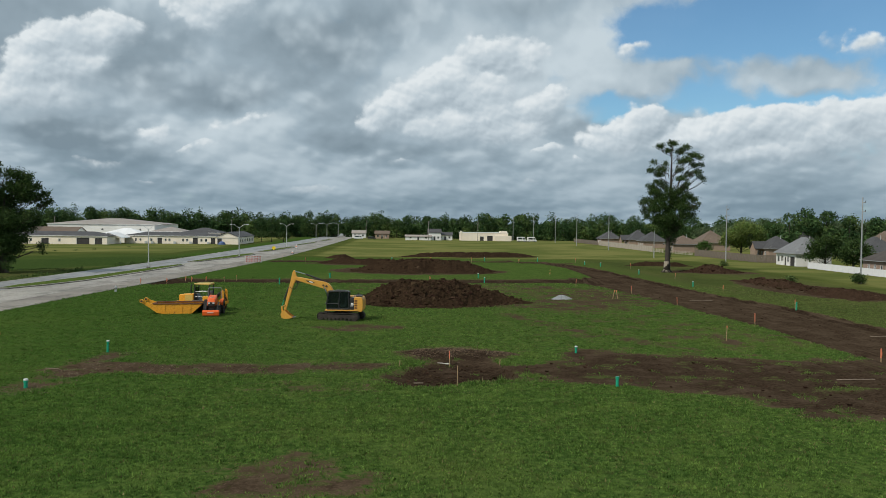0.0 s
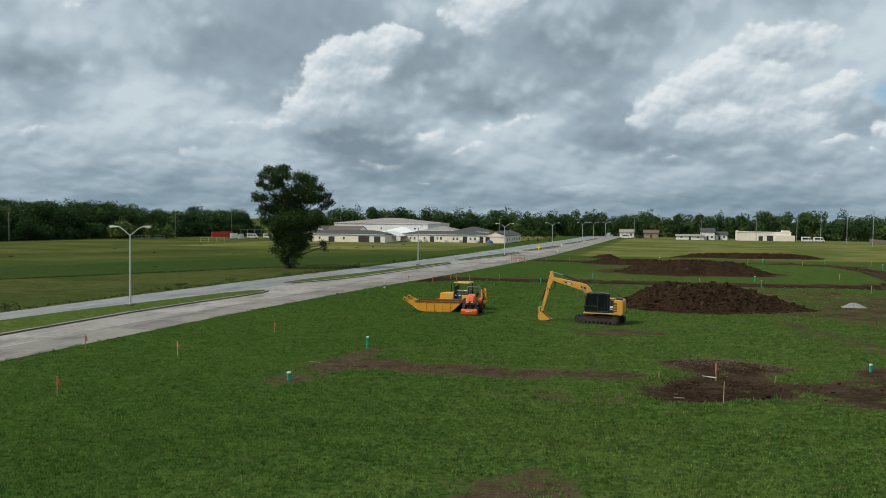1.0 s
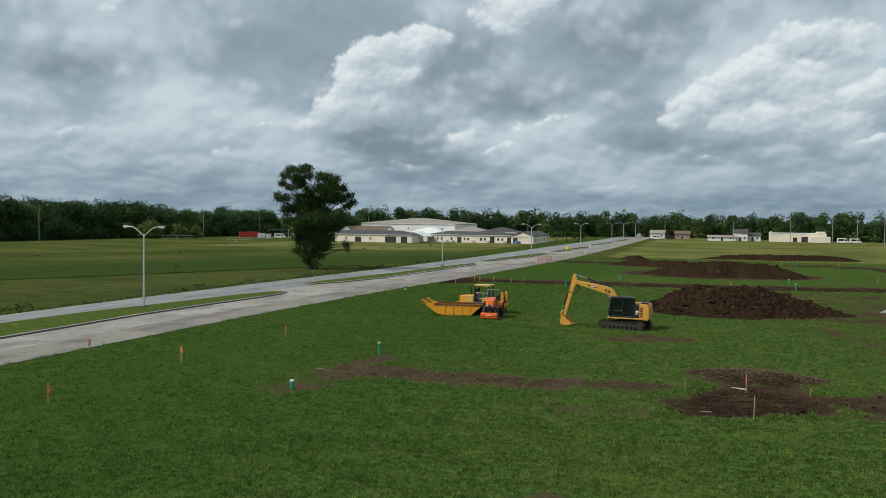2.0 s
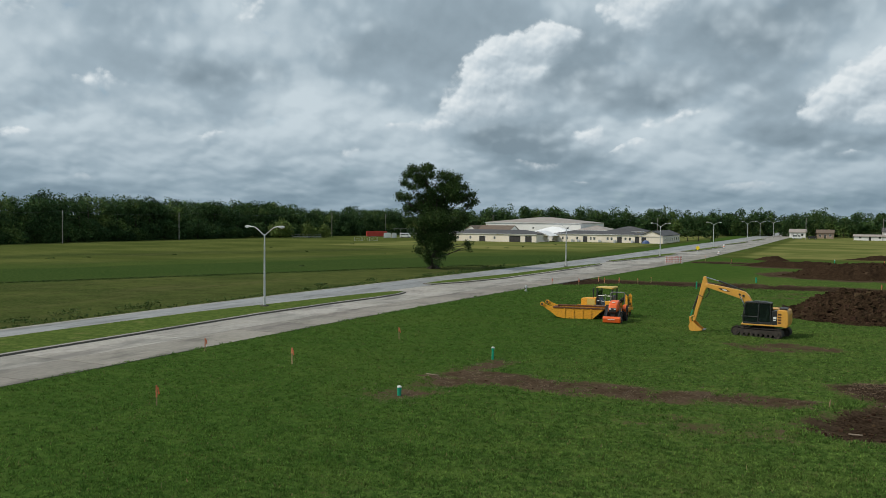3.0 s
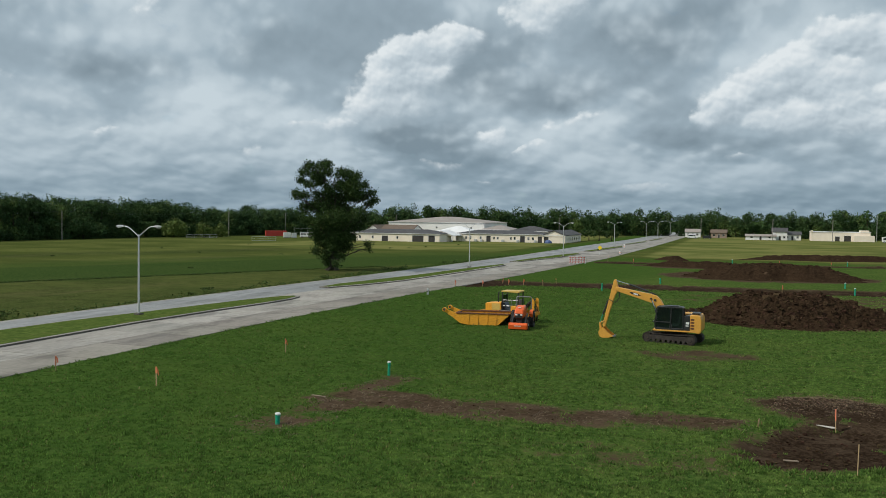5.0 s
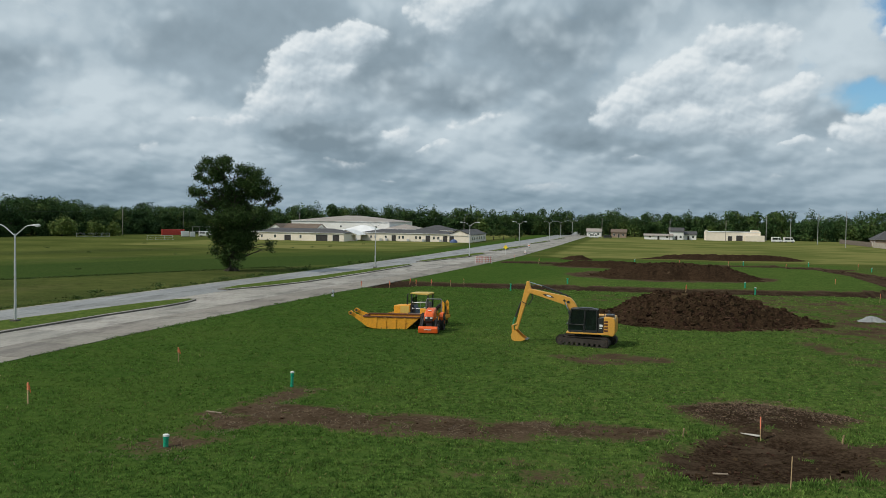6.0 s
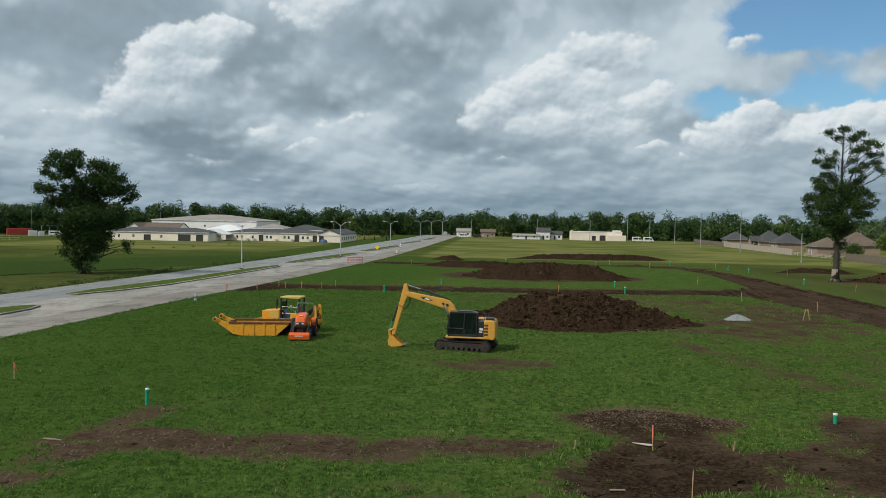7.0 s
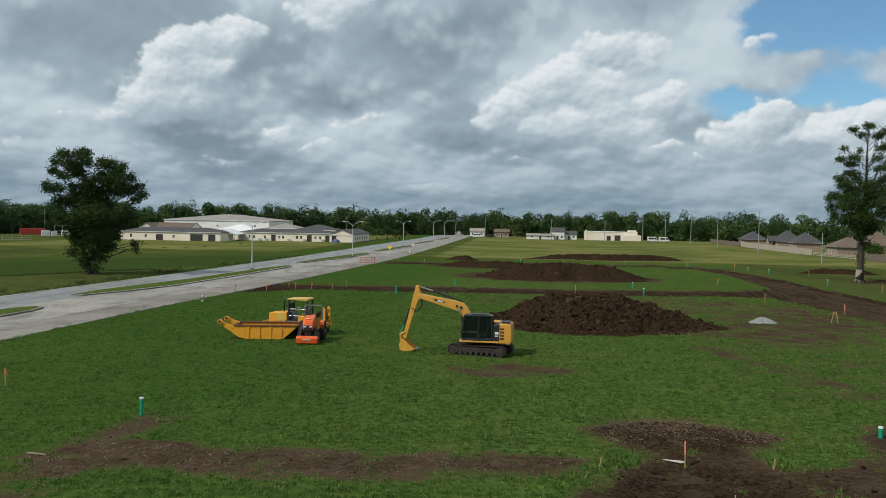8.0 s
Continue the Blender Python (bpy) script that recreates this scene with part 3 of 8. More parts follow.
def box(bm, lo, hi, bevel=0.0, m=None):
    lo, hi = Vector(lo), Vector(hi)
    c, s = (lo + hi) / 2, hi - lo
    made = bmesh.ops.create_cube(bm, size=1, matrix=(m or Matrix()) @ Matrix.LocRotScale(c, None, s))["verts"]
    if bevel:
        edges = list({e for v in made for e in v.link_edges})
        bmesh.ops.bevel(bm, geom=edges, offset=bevel, segments=2, affect="EDGES", profile=0.5)
    return bm


def prism(bm, pts, lo, hi, axis="y", bevel=0.0):
    """A flat outline (a, b) pushed along an axis from lo to hi."""
    def at(a, b, c):
        return {"y": (a, c, b), "x": (c, a, b), "z": (a, b, c)}[axis]
    n = len(pts)
    low = [bm.verts.new(at(a, b, lo)) for a, b in pts]
    high = [bm.verts.new(at(a, b, hi)) for a, b in pts]
    faces = [bm.faces.new(low), bm.faces.new(high[::-1])]
    for i in range(n):
        faces.append(bm.faces.new((low[i], high[i], high[(i + 1) % n], low[(i + 1) % n])))
    if bevel:
        bmesh.ops.recalc_face_normals(bm, faces=faces)
        edges = [e for e in {e for f in faces for e in f.edges} if e.calc_face_angle(0) > 0.4]
        bmesh.ops.bevel(bm, geom=edges, offset=bevel, segments=2, affect="EDGES", profile=0.5)
    return bm


def tube(bm, pts, radii, n=10, cap=True):
    """A round bar through points; radii one number or one for each point."""
    pts = [Vector(p) for p in pts]
    if isinstance(radii, (int, float)):
        radii = [radii] * len(pts)
    rings, ref = [], None
    for i, p in enumerate(pts):
        d = (pts[min(i + 1, len(pts) - 1)] - pts[max(i - 1, 0)]).normalized()
        if ref is None:
            ref = Vector((0, 0, 1)) if abs(d.z) < 0.9 else Vector((1, 0, 0))
        u = d.cross(ref).normalized()
        v = d.cross(u).normalized()
        rings.append([bm.verts.new(p + radii[i] * (math.cos(2 * math.pi * k / n) * u + math.sin(2 * math.pi * k / n) * v)) for k in range(n)])
    for a, b in zip(rings, rings[1:]):
        for k in range(n):
            bm.faces.new((a[k], a[(k + 1) % n], b[(k + 1) % n], b[k]))
    if cap:
        bm.faces.new(rings[0])
        bm.faces.new(rings[-1][::-1])
    return bm


def quad_mesh(name, verts, mat, sides=4):
    """Many loose faces of the same number of corners, from an array of corners."""
    verts = np.ascontiguousarray(verts, dtype=np.float32).reshape(-1, 3)
    n = len(verts) // sides
    me = bpy.data.meshes.new(name)
    me.vertices.add(n * sides)
    me.vertices.foreach_set("co", verts.ravel())
    me.loops.add(n * sides)
    me.loops.foreach_set("vertex_index", np.arange(n * sides, dtype=np.int32))
    me.polygons.add(n)
    me.polygons.foreach_set("loop_start", np.arange(0, n * sides, sides, dtype=np.int32))
    me.update(calc_edges=True)
    me.materials.append(mat)
    return me


def leaf_quads(rng, centres, size, spread=0.35):
    """A small uneven leaf spray at every centre, turned at random."""
    n = len(centres)
    a = rng.normal(size=(n, 3))
    a /= np.linalg.norm(a, axis=1, keepdims=True)
    b = np.cross(a, rng.normal(size=(n, 3)))
    b /= np.linalg.norm(b, axis=1, keepdims=True)
    s = size * rng.uniform(0.55, 1.3, (n, 1))
    a, b = a * s, b * s * rng.uniform(0.45, 0.8, (n, 1))
    j = lambda: 1 + rng.uniform(-spread, spread, (n, 1))
    return np.stack([centres - a * j(), centres - b * j(), centres + a * j(), centres + b * j()], 1)


def lobe_points(rng, lobes, count, shell=0.55):
    """Points in a set of soft lobes (x, y, z, rx, ry, rz), thinned inside."""
    lobes = np.array(lobes, float)
    share = lobes[:, 3] * lobes[:, 4] + lobes[:, 3] * lobes[:, 5]
    pick = rng.choice(len(lobes), count, p=share / share.sum())
    d = rng.normal(size=(count, 3))
    d /= np.linalg.norm(d, axis=1, keepdims=True)
    r = rng.uniform(shell, 1.0, (count, 1)) ** 0.7 * (1 + 0.16 * rng.normal(size=(count, 1)))
    return lobes[pick, :3] + d * r * lobes[pick, 3:]


# ---- ground ----
def poly_distance(px, py, poly):
    """Signed distance of points to a closed outline, inside positive."""
    best = np.full(px.shape, 1e9)
    inside = np.zeros(px.shape, bool)
    n = len(poly)
    for i in range(n):
        (ax, ay), (bx, by) = poly[i], poly[(i + 1) % n]
        dx, dy = bx - ax, by - ay
        t = np.clip(((px - ax) * dx + (py - ay) * dy) / (dx * dx + dy * dy + 1e-9), 0, 1)
        best = np.minimum(best, np.hypot(px - ax - t * dx, py - ay - t * dy))
        cross = (ay > py) != (by > py)
        inside ^= cross & (px < (bx - ax) * (py - ay) / ((by - ay) if by != ay else 1e-9) + ax)
    return np.where(inside, best, -best)


def line_distance(px, py, line):
    best = np.full(px.shape, 1e9)
    for (ax, ay), (bx, by) in zip(line, line[1:]):
        dx, dy = bx - ax, by - ay
        t = np.clip(((px - ax) * dx + (py - ay) * dy) / (dx * dx + dy * dy), 0, 1)
        best = np.minimum(best, np.hypot(px - ax - t * dx, py - ay - t * dy))
    return best


def step(v, lo, hi):
    t = np.clip((v - lo) / (hi - lo), 0, 1)
    return t * t * (3 - 2 * t)


# bare soil: outlines in the plan
DUG = [(-0.1, 51.6), (1.7, 56.5), (5.0, 57.6), (8.4, 57.6), (10.6, 58.2), (13.0, 60.2), (12.4, 62.2), (14.6, 65.6), (18.5, 63.2), (25, 61.2), (33, 60), (37, 62), (37, 54), (31, 46), (27, 41), (22.5, 41), (21, 46.5), (16, 49), (10, 51.6), (5.6, 51.0), (2.0, 49.8)]
HOLE = [(-0.1, 51.6), (0.4, 54.6), (1.7, 56.5), (2.9, 58.0), (5.0, 58.0), (7.4, 57.6), (8.8, 55.4), (8.4, 52.6), (5.6, 51.0), (2.0, 49.8), (0.7, 50.1)]
CHIPS = [(0.9, 63.0), (2.4, 64.4), (5.2, 65.3), (7.7, 64.5), (9.6, 62.8), (8.8, 61.0), (6.8, 59.2), (5.1, 58.3), (3.3, 58.5), (2.2, 59.6), (1.2, 61.2)]
STRIP = [(-21.9, 54.4), (-21.2, 56.1), (-19.7, 57.7), (-18.6, 57.6), (-14.5, 57.2), (-9.5, 57.2), (-2.9, 57.9), (0.4, 57.6), (-0.4, 55.6), (-5.2, 54.3), (-9.2, 53.8), (-13.4, 53.5), (-16.8, 54.2), (-19.6, 52.6)]
PIPE_THATCH = [(-23.2, 48.4), (-21.8, 52.6), (-19.6, 53.0), (-18.6, 50.4), (-20.0, 47.4), (-21.8, 47.2)]
PIPE_BARE = [(-21.6, 57), (-20.6, 62.4), (-18.4, 62.0), (-18.9, 57)]
FRONT = [(-6.6, 28.6), (-6.4, 31), (-5.8, 32.9), (-4.9, 34.3), (-3.4, 34.4), (-1.2, 33.4), (0.1, 31.4), (0.6, 28.6)]
HAUL = [(36.4, 45), (36.4, 70), (36.6, 78), (36.1, 88), (35.2, 98), (34.6, 114), (33.4, 124), (31.8, 136), (30.5, 149), (36.5, 158), (37.5, 190), (35, 208), (40.5, 209), (43.6, 190), (44.8, 149), (45.5, 122), (47.7, 107), (48.8, 94), (48.5, 80), (48.6, 45)]
TRENCH = [(-37, 135), (-33, 140), (-19, 140.6), (0, 141.6), (14, 143.5), (29, 146), (37, 150)]
TRENCH_FAR = [(-27, 209.5), (-1, 215), (13, 217), (28, 219), (39, 212)]
SPOIL = [(12, 98), (16, 108), (20, 122), (30, 128), (34, 120), (34, 104), (28, 98), (22, 92)]
WORN = [(12.5, 91), (15.2, 83), (18.5, 74), (24, 66)]
RUTS = [(-7.0, 78.4), (-3.0, 80.8), (1.6, 79.4), (0.2, 76.6), (-5.0, 75.0)]
BEND_Y = np.array([-400, 40, 80, 100, 115, 133, 160, 198, 229, 319, 420, 900], float)
NEAR_X = np.array([-41.8, -41.6, -41.2, -40.2, -39.3, -37.5, -35.4, -33.0, -31.2, -30.0, -29.6, -29.0])
FAR_X = np.array([-63.4, -63.1, -62.9, -62.0, -61.2, -59.9, -58.0, -56.2, -54.8, -53.4, -50.5, -47.0])


def road_edges(y):
    k = np.linspace(-9, 9, 7)
    return (np.mean([np.interp(y + d, BEND_Y, NEAR_X) for d in k], 0), np.mean([np.interp(y + d, BEND_Y, FAR_X) for d in k], 0))


def soil_amount(px, py):
    s = np.zeros(px.shape)
    s = np.maximum(s, step(poly_distance(px, py, DUG), -1.5, 1.2) * 0.74)
    s = np.maximum(s, step(poly_distance(px, py, HOLE), -1.8, 1.6) * 0.92)
    s = np.maximum(s, step(poly_distance(px, py, [(24, 42), (30, 60), (38, 62), (38, 46), (28, 41)]), -3.5, 3.0) * 0.80)
    s = np.maximum(s, step(poly_distance(px, py, CHIPS), -1.3, 1.2) * 0.86)
    s = np.maximum(s, step(poly_distance(px, py, STRIP), -1.5, 0.9) * 0.76)
    s = np.maximum(s, step(poly_distance(px, py, PIPE_BARE), -1.0, 1.2) * 0.58)
    s = np.maximum(s, step(poly_distance(px, py, PIPE_THATCH), -1.0, 1.4) * 0.55)
    s = np.maximum(s, step(poly_distance(px, py, FRONT), -2.0, 1.6) * 0.60)
    s = np.maximum(s, step(1 - np.hypot((px - 5.4) / 3.0, (py - 58.8) / 2.4), -0.1, 0.5) * 0.85)
    s = np.maximum(s, step(poly_distance(px, py, HAUL), -0.7, 0.7) * 1.25)
    s = np.maximum(s, step(4.8 - line_distance(px, py, TRENCH), -0.8, 0.8) * 1.1)
    s = np.maximum(s, step(4.4 - line_distance(px, py, TRENCH_FAR), -0.8, 0.8) * 1.0)
    s = np.maximum(s, step(poly_distance(px, py, SPOIL), -6, 5) * 0.58)
    s = np.maximum(s, step(poly_distance(px, py, RUTS), -1.2, 0.9) * 0.58)
    s = np.maximum(s, step(5.5 - np.hypot(px + 37, py - 137), -2, 2) * 0.8)
    for cx, cy, rx, ry in ((5, 107, 11.8, 9.8), (4, 172, 18, 12.5), (-8.5, 199, 13, 6), (66, 178, 10, 7), (64, 132, 7, 22)):
        s = np.maximum(s, step(1 - np.hypot((px - cx) / rx, (py - cy) / ry), -0.12, 0.14) * 0.95)
    s = np.maximum(s, step(7 - np.hypot(px - 30, py - 73), -5, 5) * 0.40)
    s = np.maximum(s, step(1.6 - line_distance(px, py, WORN), -1.4, 1.4) * 0.46)
    s = np.maximum(s, step(1 - np.hypot((px + 4.5) / 6.0, (py - 49.2) / 3.6), -0.2, 0.6) * 0.31)
    s = np.maximum(s, step(1 - np.hypot((px - 24) / 17, (py - 84) / 34), -0.2, 0.5) * 0.24)
    s = np.maximum(s, step(1 - np.hypot((px - 14) / 24, (py - 126) / 13), -0.2, 0.5) * 0.44)
    # grass keeps islands in the bare ground and soil breaks through at its rim
    near = (s > 0.02) & (s < 1.0)
    rag = np.zeros(s.shape)
    rag[near] = [noise.fractal((a * 0.5, b * 0.5, 7.0), 0.7, 2.2, 5) for a, b in zip(px[near], py[near])]
    return s + 0.42 * rag * step(s, 0.02, 0.30)


def ground_height(px, py):
    z = 0.05 * np.sin(px * 0.31 + 1.3) * np.sin(py * 0.23) + 0.025 * np.sin(px * 1.1 + py * 0.7) * np.sin(py * 0.9 - px * 0.4)
    z = z * step(py, 5, 30) * step(320 - py, 0, 60)
    z = z - 0.28 * step(poly_distance(px, py, HOLE), -0.2, 1.1)
    z = z + 0.18 * step(poly_distance(px, py, CHIPS), -0.5, 1.5)
    z = z - 0.36 * step(poly_distance(px, py, HAUL), -0.1, 0.5)
    z = z - 0.38 * step(4.7 - line_distance(px, py, TRENCH), -0.3, 0.5)
    z = z - 0.36 * step(4.3 - line_distance(px, py, TRENCH_FAR), -0.3, 0.5)
    near, far = road_edges(py)
    on_road = step(near + 0.8 - px, 0, 1) * step(px - far + 0.8, 0, 1)
    under = step(near - 0.25 - px, 0, 0.9) * step(px - far - 0.25, 0, 0.9)
    return z * (1 - on_road) - 0.09 * under


def grid_lines(lo, hi, pitch, out, grow=1.16):
    mid = list(np.arange(lo, hi + 1e-6, pitch))
    left, right, s = [], [], pitch
    a, b = mid[0], mid[-1]
    while b < out or a > -out:
        s *= grow
        a, b = a - s, b + s
        left.append(a)
        right.append(b)
    return np.array(left[::-1] + mid + right)


def build_ground():
    xs = grid_lines(-66, 66, 0.55, 3500)
    ys = np.concatenate([grid_lines(24, 110, 0.5, 3500, 1.045)])
    gx, gy = np.meshgrid(xs, ys)
    px, py = gx.ravel(), gy.ravel()
    pz = ground_height(px, py)
    soil = soil_amount(px, py)
    dark_soil_shade = np.maximum(np.maximum(step(poly_distance(px, py, HOLE), -1, 1) * 0.85, np.maximum(step(poly_distance(px, py, DUG), -1, 3) * 0.55, step(poly_distance(px, py, CHIPS), -1, 1) * 0.75)), step(4.9 - line_distance(px, py, TRENCH), -0.5, 0.5) * 0.8)
    dark_soil_shade = np.maximum(dark_soil_shade, step(4.6 - line_distance(px, py, TRENCH_FAR), -0.5, 0.5) * 0.8)
    # haul road rim darkened as the shadow under its cut banks
    dark_soil_shade = np.maximum(dark_soil_shade, step(poly_distance(px, py, HAUL), -1.5, 0) * (0.35 + 0.6 * step(-poly_distance(px, py, HAUL), -1.8, -0.4)))
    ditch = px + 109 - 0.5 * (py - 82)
    # pale strip by the woods: painted sunlight on the grass
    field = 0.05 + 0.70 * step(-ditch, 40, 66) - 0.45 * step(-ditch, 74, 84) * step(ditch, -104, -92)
    # band beyond the ditch: cloud shadow painted as deeper, darker green
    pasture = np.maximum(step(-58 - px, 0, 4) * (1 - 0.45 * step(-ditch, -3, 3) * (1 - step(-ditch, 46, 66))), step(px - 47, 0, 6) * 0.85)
    cloud_shade = step(-ditch, 0, 2) * (1 - step(-ditch, 30, 46)) * (1 - step(py, 190, 260))
    # far field, estate side and school lawn: dry tone plus painted sunlight
    dry = np.maximum(step(py, 222, 240) * step(px + 30, -10, 10), step(-58 - px, 0, 8) * np.clip(field, 0, 1))
    dry = np.maximum(dry, step(px - 40, 0, 25) * 0.22)
    dry = np.maximum(dry, step(px - 66, 0, 16) * 0.94)
    dry = np.maximum(dry, step(py - 225, 0, 30) * step(-58 - px, 0, 10) * step(px, -175, -150))
    nx, ny = len(xs), len(ys)
    idx = np.arange(nx * ny).reshape(ny, nx)
    faces = np.stack([idx[:-1, :-1], idx[:-1, 1:], idx[1:, 1:], idx[1:, :-1]], -1).reshape(-1, 4)
    me = bpy.data.meshes.new("ground")
    me.from_pydata(np.stack([px, py, pz], 1), [], faces)
    for key, values in (("soil", soil), ("dry", dry), ("dark_soil_shade", np.clip(dark_soil_shade, 0, 1)), ("pasture", np.clip(pasture, 0, 1)), ("cloud_shade", cloud_shade)):
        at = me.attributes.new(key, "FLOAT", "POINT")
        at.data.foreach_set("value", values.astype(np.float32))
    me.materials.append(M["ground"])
    me.shade_smooth()
    return tagged(new("ground", me), "green turf field with bare brown soil patches and trenches", "ground", kind="structure")


build_ground()


def build_grass():
    """Blades in tufts, thick where the camera passes near, thinned on soil, none on the road."""
    rng = np.random.default_rng(5)
    t, per = 226000, 7
    r = 24 + 106 * rng.random(t) ** 1.45
    a = np.radians(rng.uniform(-44, 62, t))
    cx, cy = -np.sin(a) * r, rng.uniform(-2, 20, t) + np.cos(a) * r
    patch = np.array([noise.fractal((a * 0.55, b * 0.55, 2.0), 0.8, 2.1, 4) for a, b in zip(cx, cy)])
    keep = (soil_amount(cx, cy) * 1.1 + 0.40 * patch + 0.55 * (rng.random(t) - 0.5) < 0.42)
    near, far = road_edges(cy)
    keep &= (cx > near + 0.24 * np.sin(cy * 1.3) * np.sin(cy * 0.37) - 0.14) & (cy > 22)
    cx, cy = cx[keep], cy[keep]
    t = len(cx)
    tall = (rng.gamma(2.4, 0.020, t) + 0.026) * (1 - 0.35 * np.clip(patch[keep], -1, 1))
    rim = poly_distance(cx, cy, HOLE)
    tall = tall * np.where((rim < 0.1) & (rim > -1.3), 1.9, 1.0)
    wide = (0.07 + 0.10 * rng.random(t)) * (1 + 0.006 * cy)
    out = rng.uniform(0, 2 * np.pi, (t, per))
    rad = np.sqrt(rng.random((t, per))) * wide[:, None]
    px, py = (cx[:, None] + np.cos(out) * rad).ravel(), (cy[:, None] + np.sin(out) * rad).ravel()
    n = len(px)
    pz = ground_height(px, py) - 0.015
    edge, _ = road_edges(py)
    pz = np.where(px < edge + 0.02, 0.02, pz)
    h = (tall[:, None] * rng.uniform(0.5, 1.2, (t, per))).ravel()
    turn = rng.uniform(0, np.pi, n)
    w = rng.uniform(0.014, 0.032, n) * (1 + 0.010 * py)
    dx, dy = np.cos(turn) * w, np.sin(turn) * w
    lean = (np.abs(rng.normal(0.5, 0.3, (t, per))) * tall[:, None]).ravel()
    lx, ly = np.cos(out.ravel()) * lean, np.sin(out.ravel()) * lean
    low1 = np.stack([px - dx, py - dy, pz], 1)
    low2 = np.stack([px + dx, py + dy, pz], 1)
    tip = np.stack([px + lx, py + ly, pz + h], 1)
    dry = rng.random(n) < 0.03
    v = np.stack([low1, low2, tip], 1)
    for mask, name, mat, label in ((~dry, "grass", "blade", "short green grass blades of the field"), (dry, "dry_grass", "dryblade", "scattered dry straw-coloured grass stems")):
        me = quad_mesh(name, v[mask], M[mat], 3)
        tagged(new(name, me), label, "grass", kind="stuff")


build_grass()


# ---- road ----
def slab_mesh(corners, top, thick, name, mat):
    bm = bmesh.new()
    prism(bm, corners, top - thick, top, "z")
    return mesh_of(bm, name, mat)


def build_road():
    road = thing("road", "pale jointed concrete boulevard with two carriageways", "road", kind="structure")
    cols = [0.0, 0.21, 0.43, 0.62, 0.80, 0.972, 1.0]
    rows = np.arange(24, 270, 6.0)
    rng = np.random.default_rng(3)
    def strip(y0, y1, c0, c1, gap):
        (n0, f0), (n1, f1) = road_edges(y0 + gap), road_edges(y1 - gap)
        x = lambda n, f, c: float(n + (f - n) * c)
        g = gap / 22
        return [(x(n0, f0, c1 - g), y0 + gap), (x(n0, f0, c0 + g), y0 + gap), (x(n1, f1, c0 + g), y1 - gap), (x(n1, f1, c1 - g), y1 - gap)]
    for y0 in rows:
        for j, (c0, c1) in enumerate(zip(cols, cols[1:])):
            mat = M["asphalt"] if j in (3, 4) else M["concrete_worn" if j == 0 else "concrete"]
            ob = new("slab", slab_mesh(strip(y0, y0 + 6, c0, c1, 0.025), 0.035 + rng.uniform(-0.006, 0.006), 0.16, "slab", mat))
            ob.parent = road
    for name, mat, c0, c1 in (("near_lanes", "concrete", 0, 0.6), ("far_lanes", "asphalt", 0.6, 1)):
        bm = bmesh.new()
        for y0, y1 in zip(np.r_[np.arange(-180, 24, 12.0), np.arange(270, 890, 15.0)], np.r_[np.arange(-168, 36, 12.0), np.arange(285, 905, 15.0)]):
            prism(bm, strip(y0, y1, c0, c1, 0.01), -0.12, 0.035, "z")
        tagged(part(name, bm, M[mat], road), kind="stuff")
    # joint filler below the slabs
    bm = bmesh.new()
    for y0 in rows:
        prism(bm, strip(y0, y0 + 6, 0.004, 0.996, 0.0), -0.10, -0.01, "z")
    tagged(part("joint_filler", bm, M["kerb"], road, "dark joint filler between slabs"), kind="stuff")


build_road()


def build_median(outline, name="median"):
    """A raised turf island with a kerb round it."""
    n = len(outline)
    c = Vector((sum(p[0] for p in outline) / n, sum(p[1] for p in outline) / n))
    ob = thing(name, "raised grass median with a stained, shade-darkened concrete kerb", "median", kind="structure")
    def inset(d):
        out = []
        for i in range(n):
            a, p, b = (Vector(outline[(i + k) % n]) for k in (-1, 0, 1))
            e1, e2 = (p - a).normalized(), (b - p).normalized()
            nrm = (Vector((-e1.y, e1.x)) + Vector((-e2.y, e2.x))).normalized()
            out.append(p + nrm * d)
        return out
    area = sum(outline[i][0] * outline[(i + 1) % n][1] - outline[(i + 1) % n][0] * outline[i][1] for i in range(n))
    s = 1 if area > 0 else -1
    inner = inset(0.42 * s)
    # upright face in darker concrete: stains plus its shade, painted in
    bm = bmesh.new()
    rings = [[bm.verts.new((p[0], p[1], z)) for p in ring] for ring, z in ((outline, 0.0), (inset(0.03 * s), 0.17), (inner, 0.18), (inner, 0.0))]
    for a, b in (rings[:2], rings[2:]):
        for i in range(n):
            bm.faces.new((a[i], a[(i + 1) % n], b[(i + 1) % n], b[i]))
    part("kerb", bm, M["kerb"], ob, "concrete kerb face darkened by stains and painted shade")
    bm = bmesh.new()
    rings = [[bm.verts.new((p[0], p[1], z)) for p in ring] for ring, z in ((inset(0.03 * s), 0.10), (inset(0.03 * s), 0.172), (inset(0.40 * s), 0.190), (inset(0.40 * s), 0.12))]
    for a, b in zip(rings, rings[1:]):
        for i in range(n):
            bm.faces.new((a[i], a[(i + 1) % n], b[(i + 1) % n], b[i]))
    part("kerb_top", bm, M["concrete"], ob, "paler worn top of the kerb")
    bm = bmesh.new()
    low = [bm.verts.new((p[0], p[1], 0.0)) for p in inner]
    high = [bm.verts.new((p[0], p[1], 0.20)) for p in inner]
    bm.faces.new(high)
    for i in range(n):
        bm.faces.new((low[i], low[(i + 1) % n], high[(i + 1) % n], high[i]))
    part("turf", bm, M["median"], ob)
    return ob


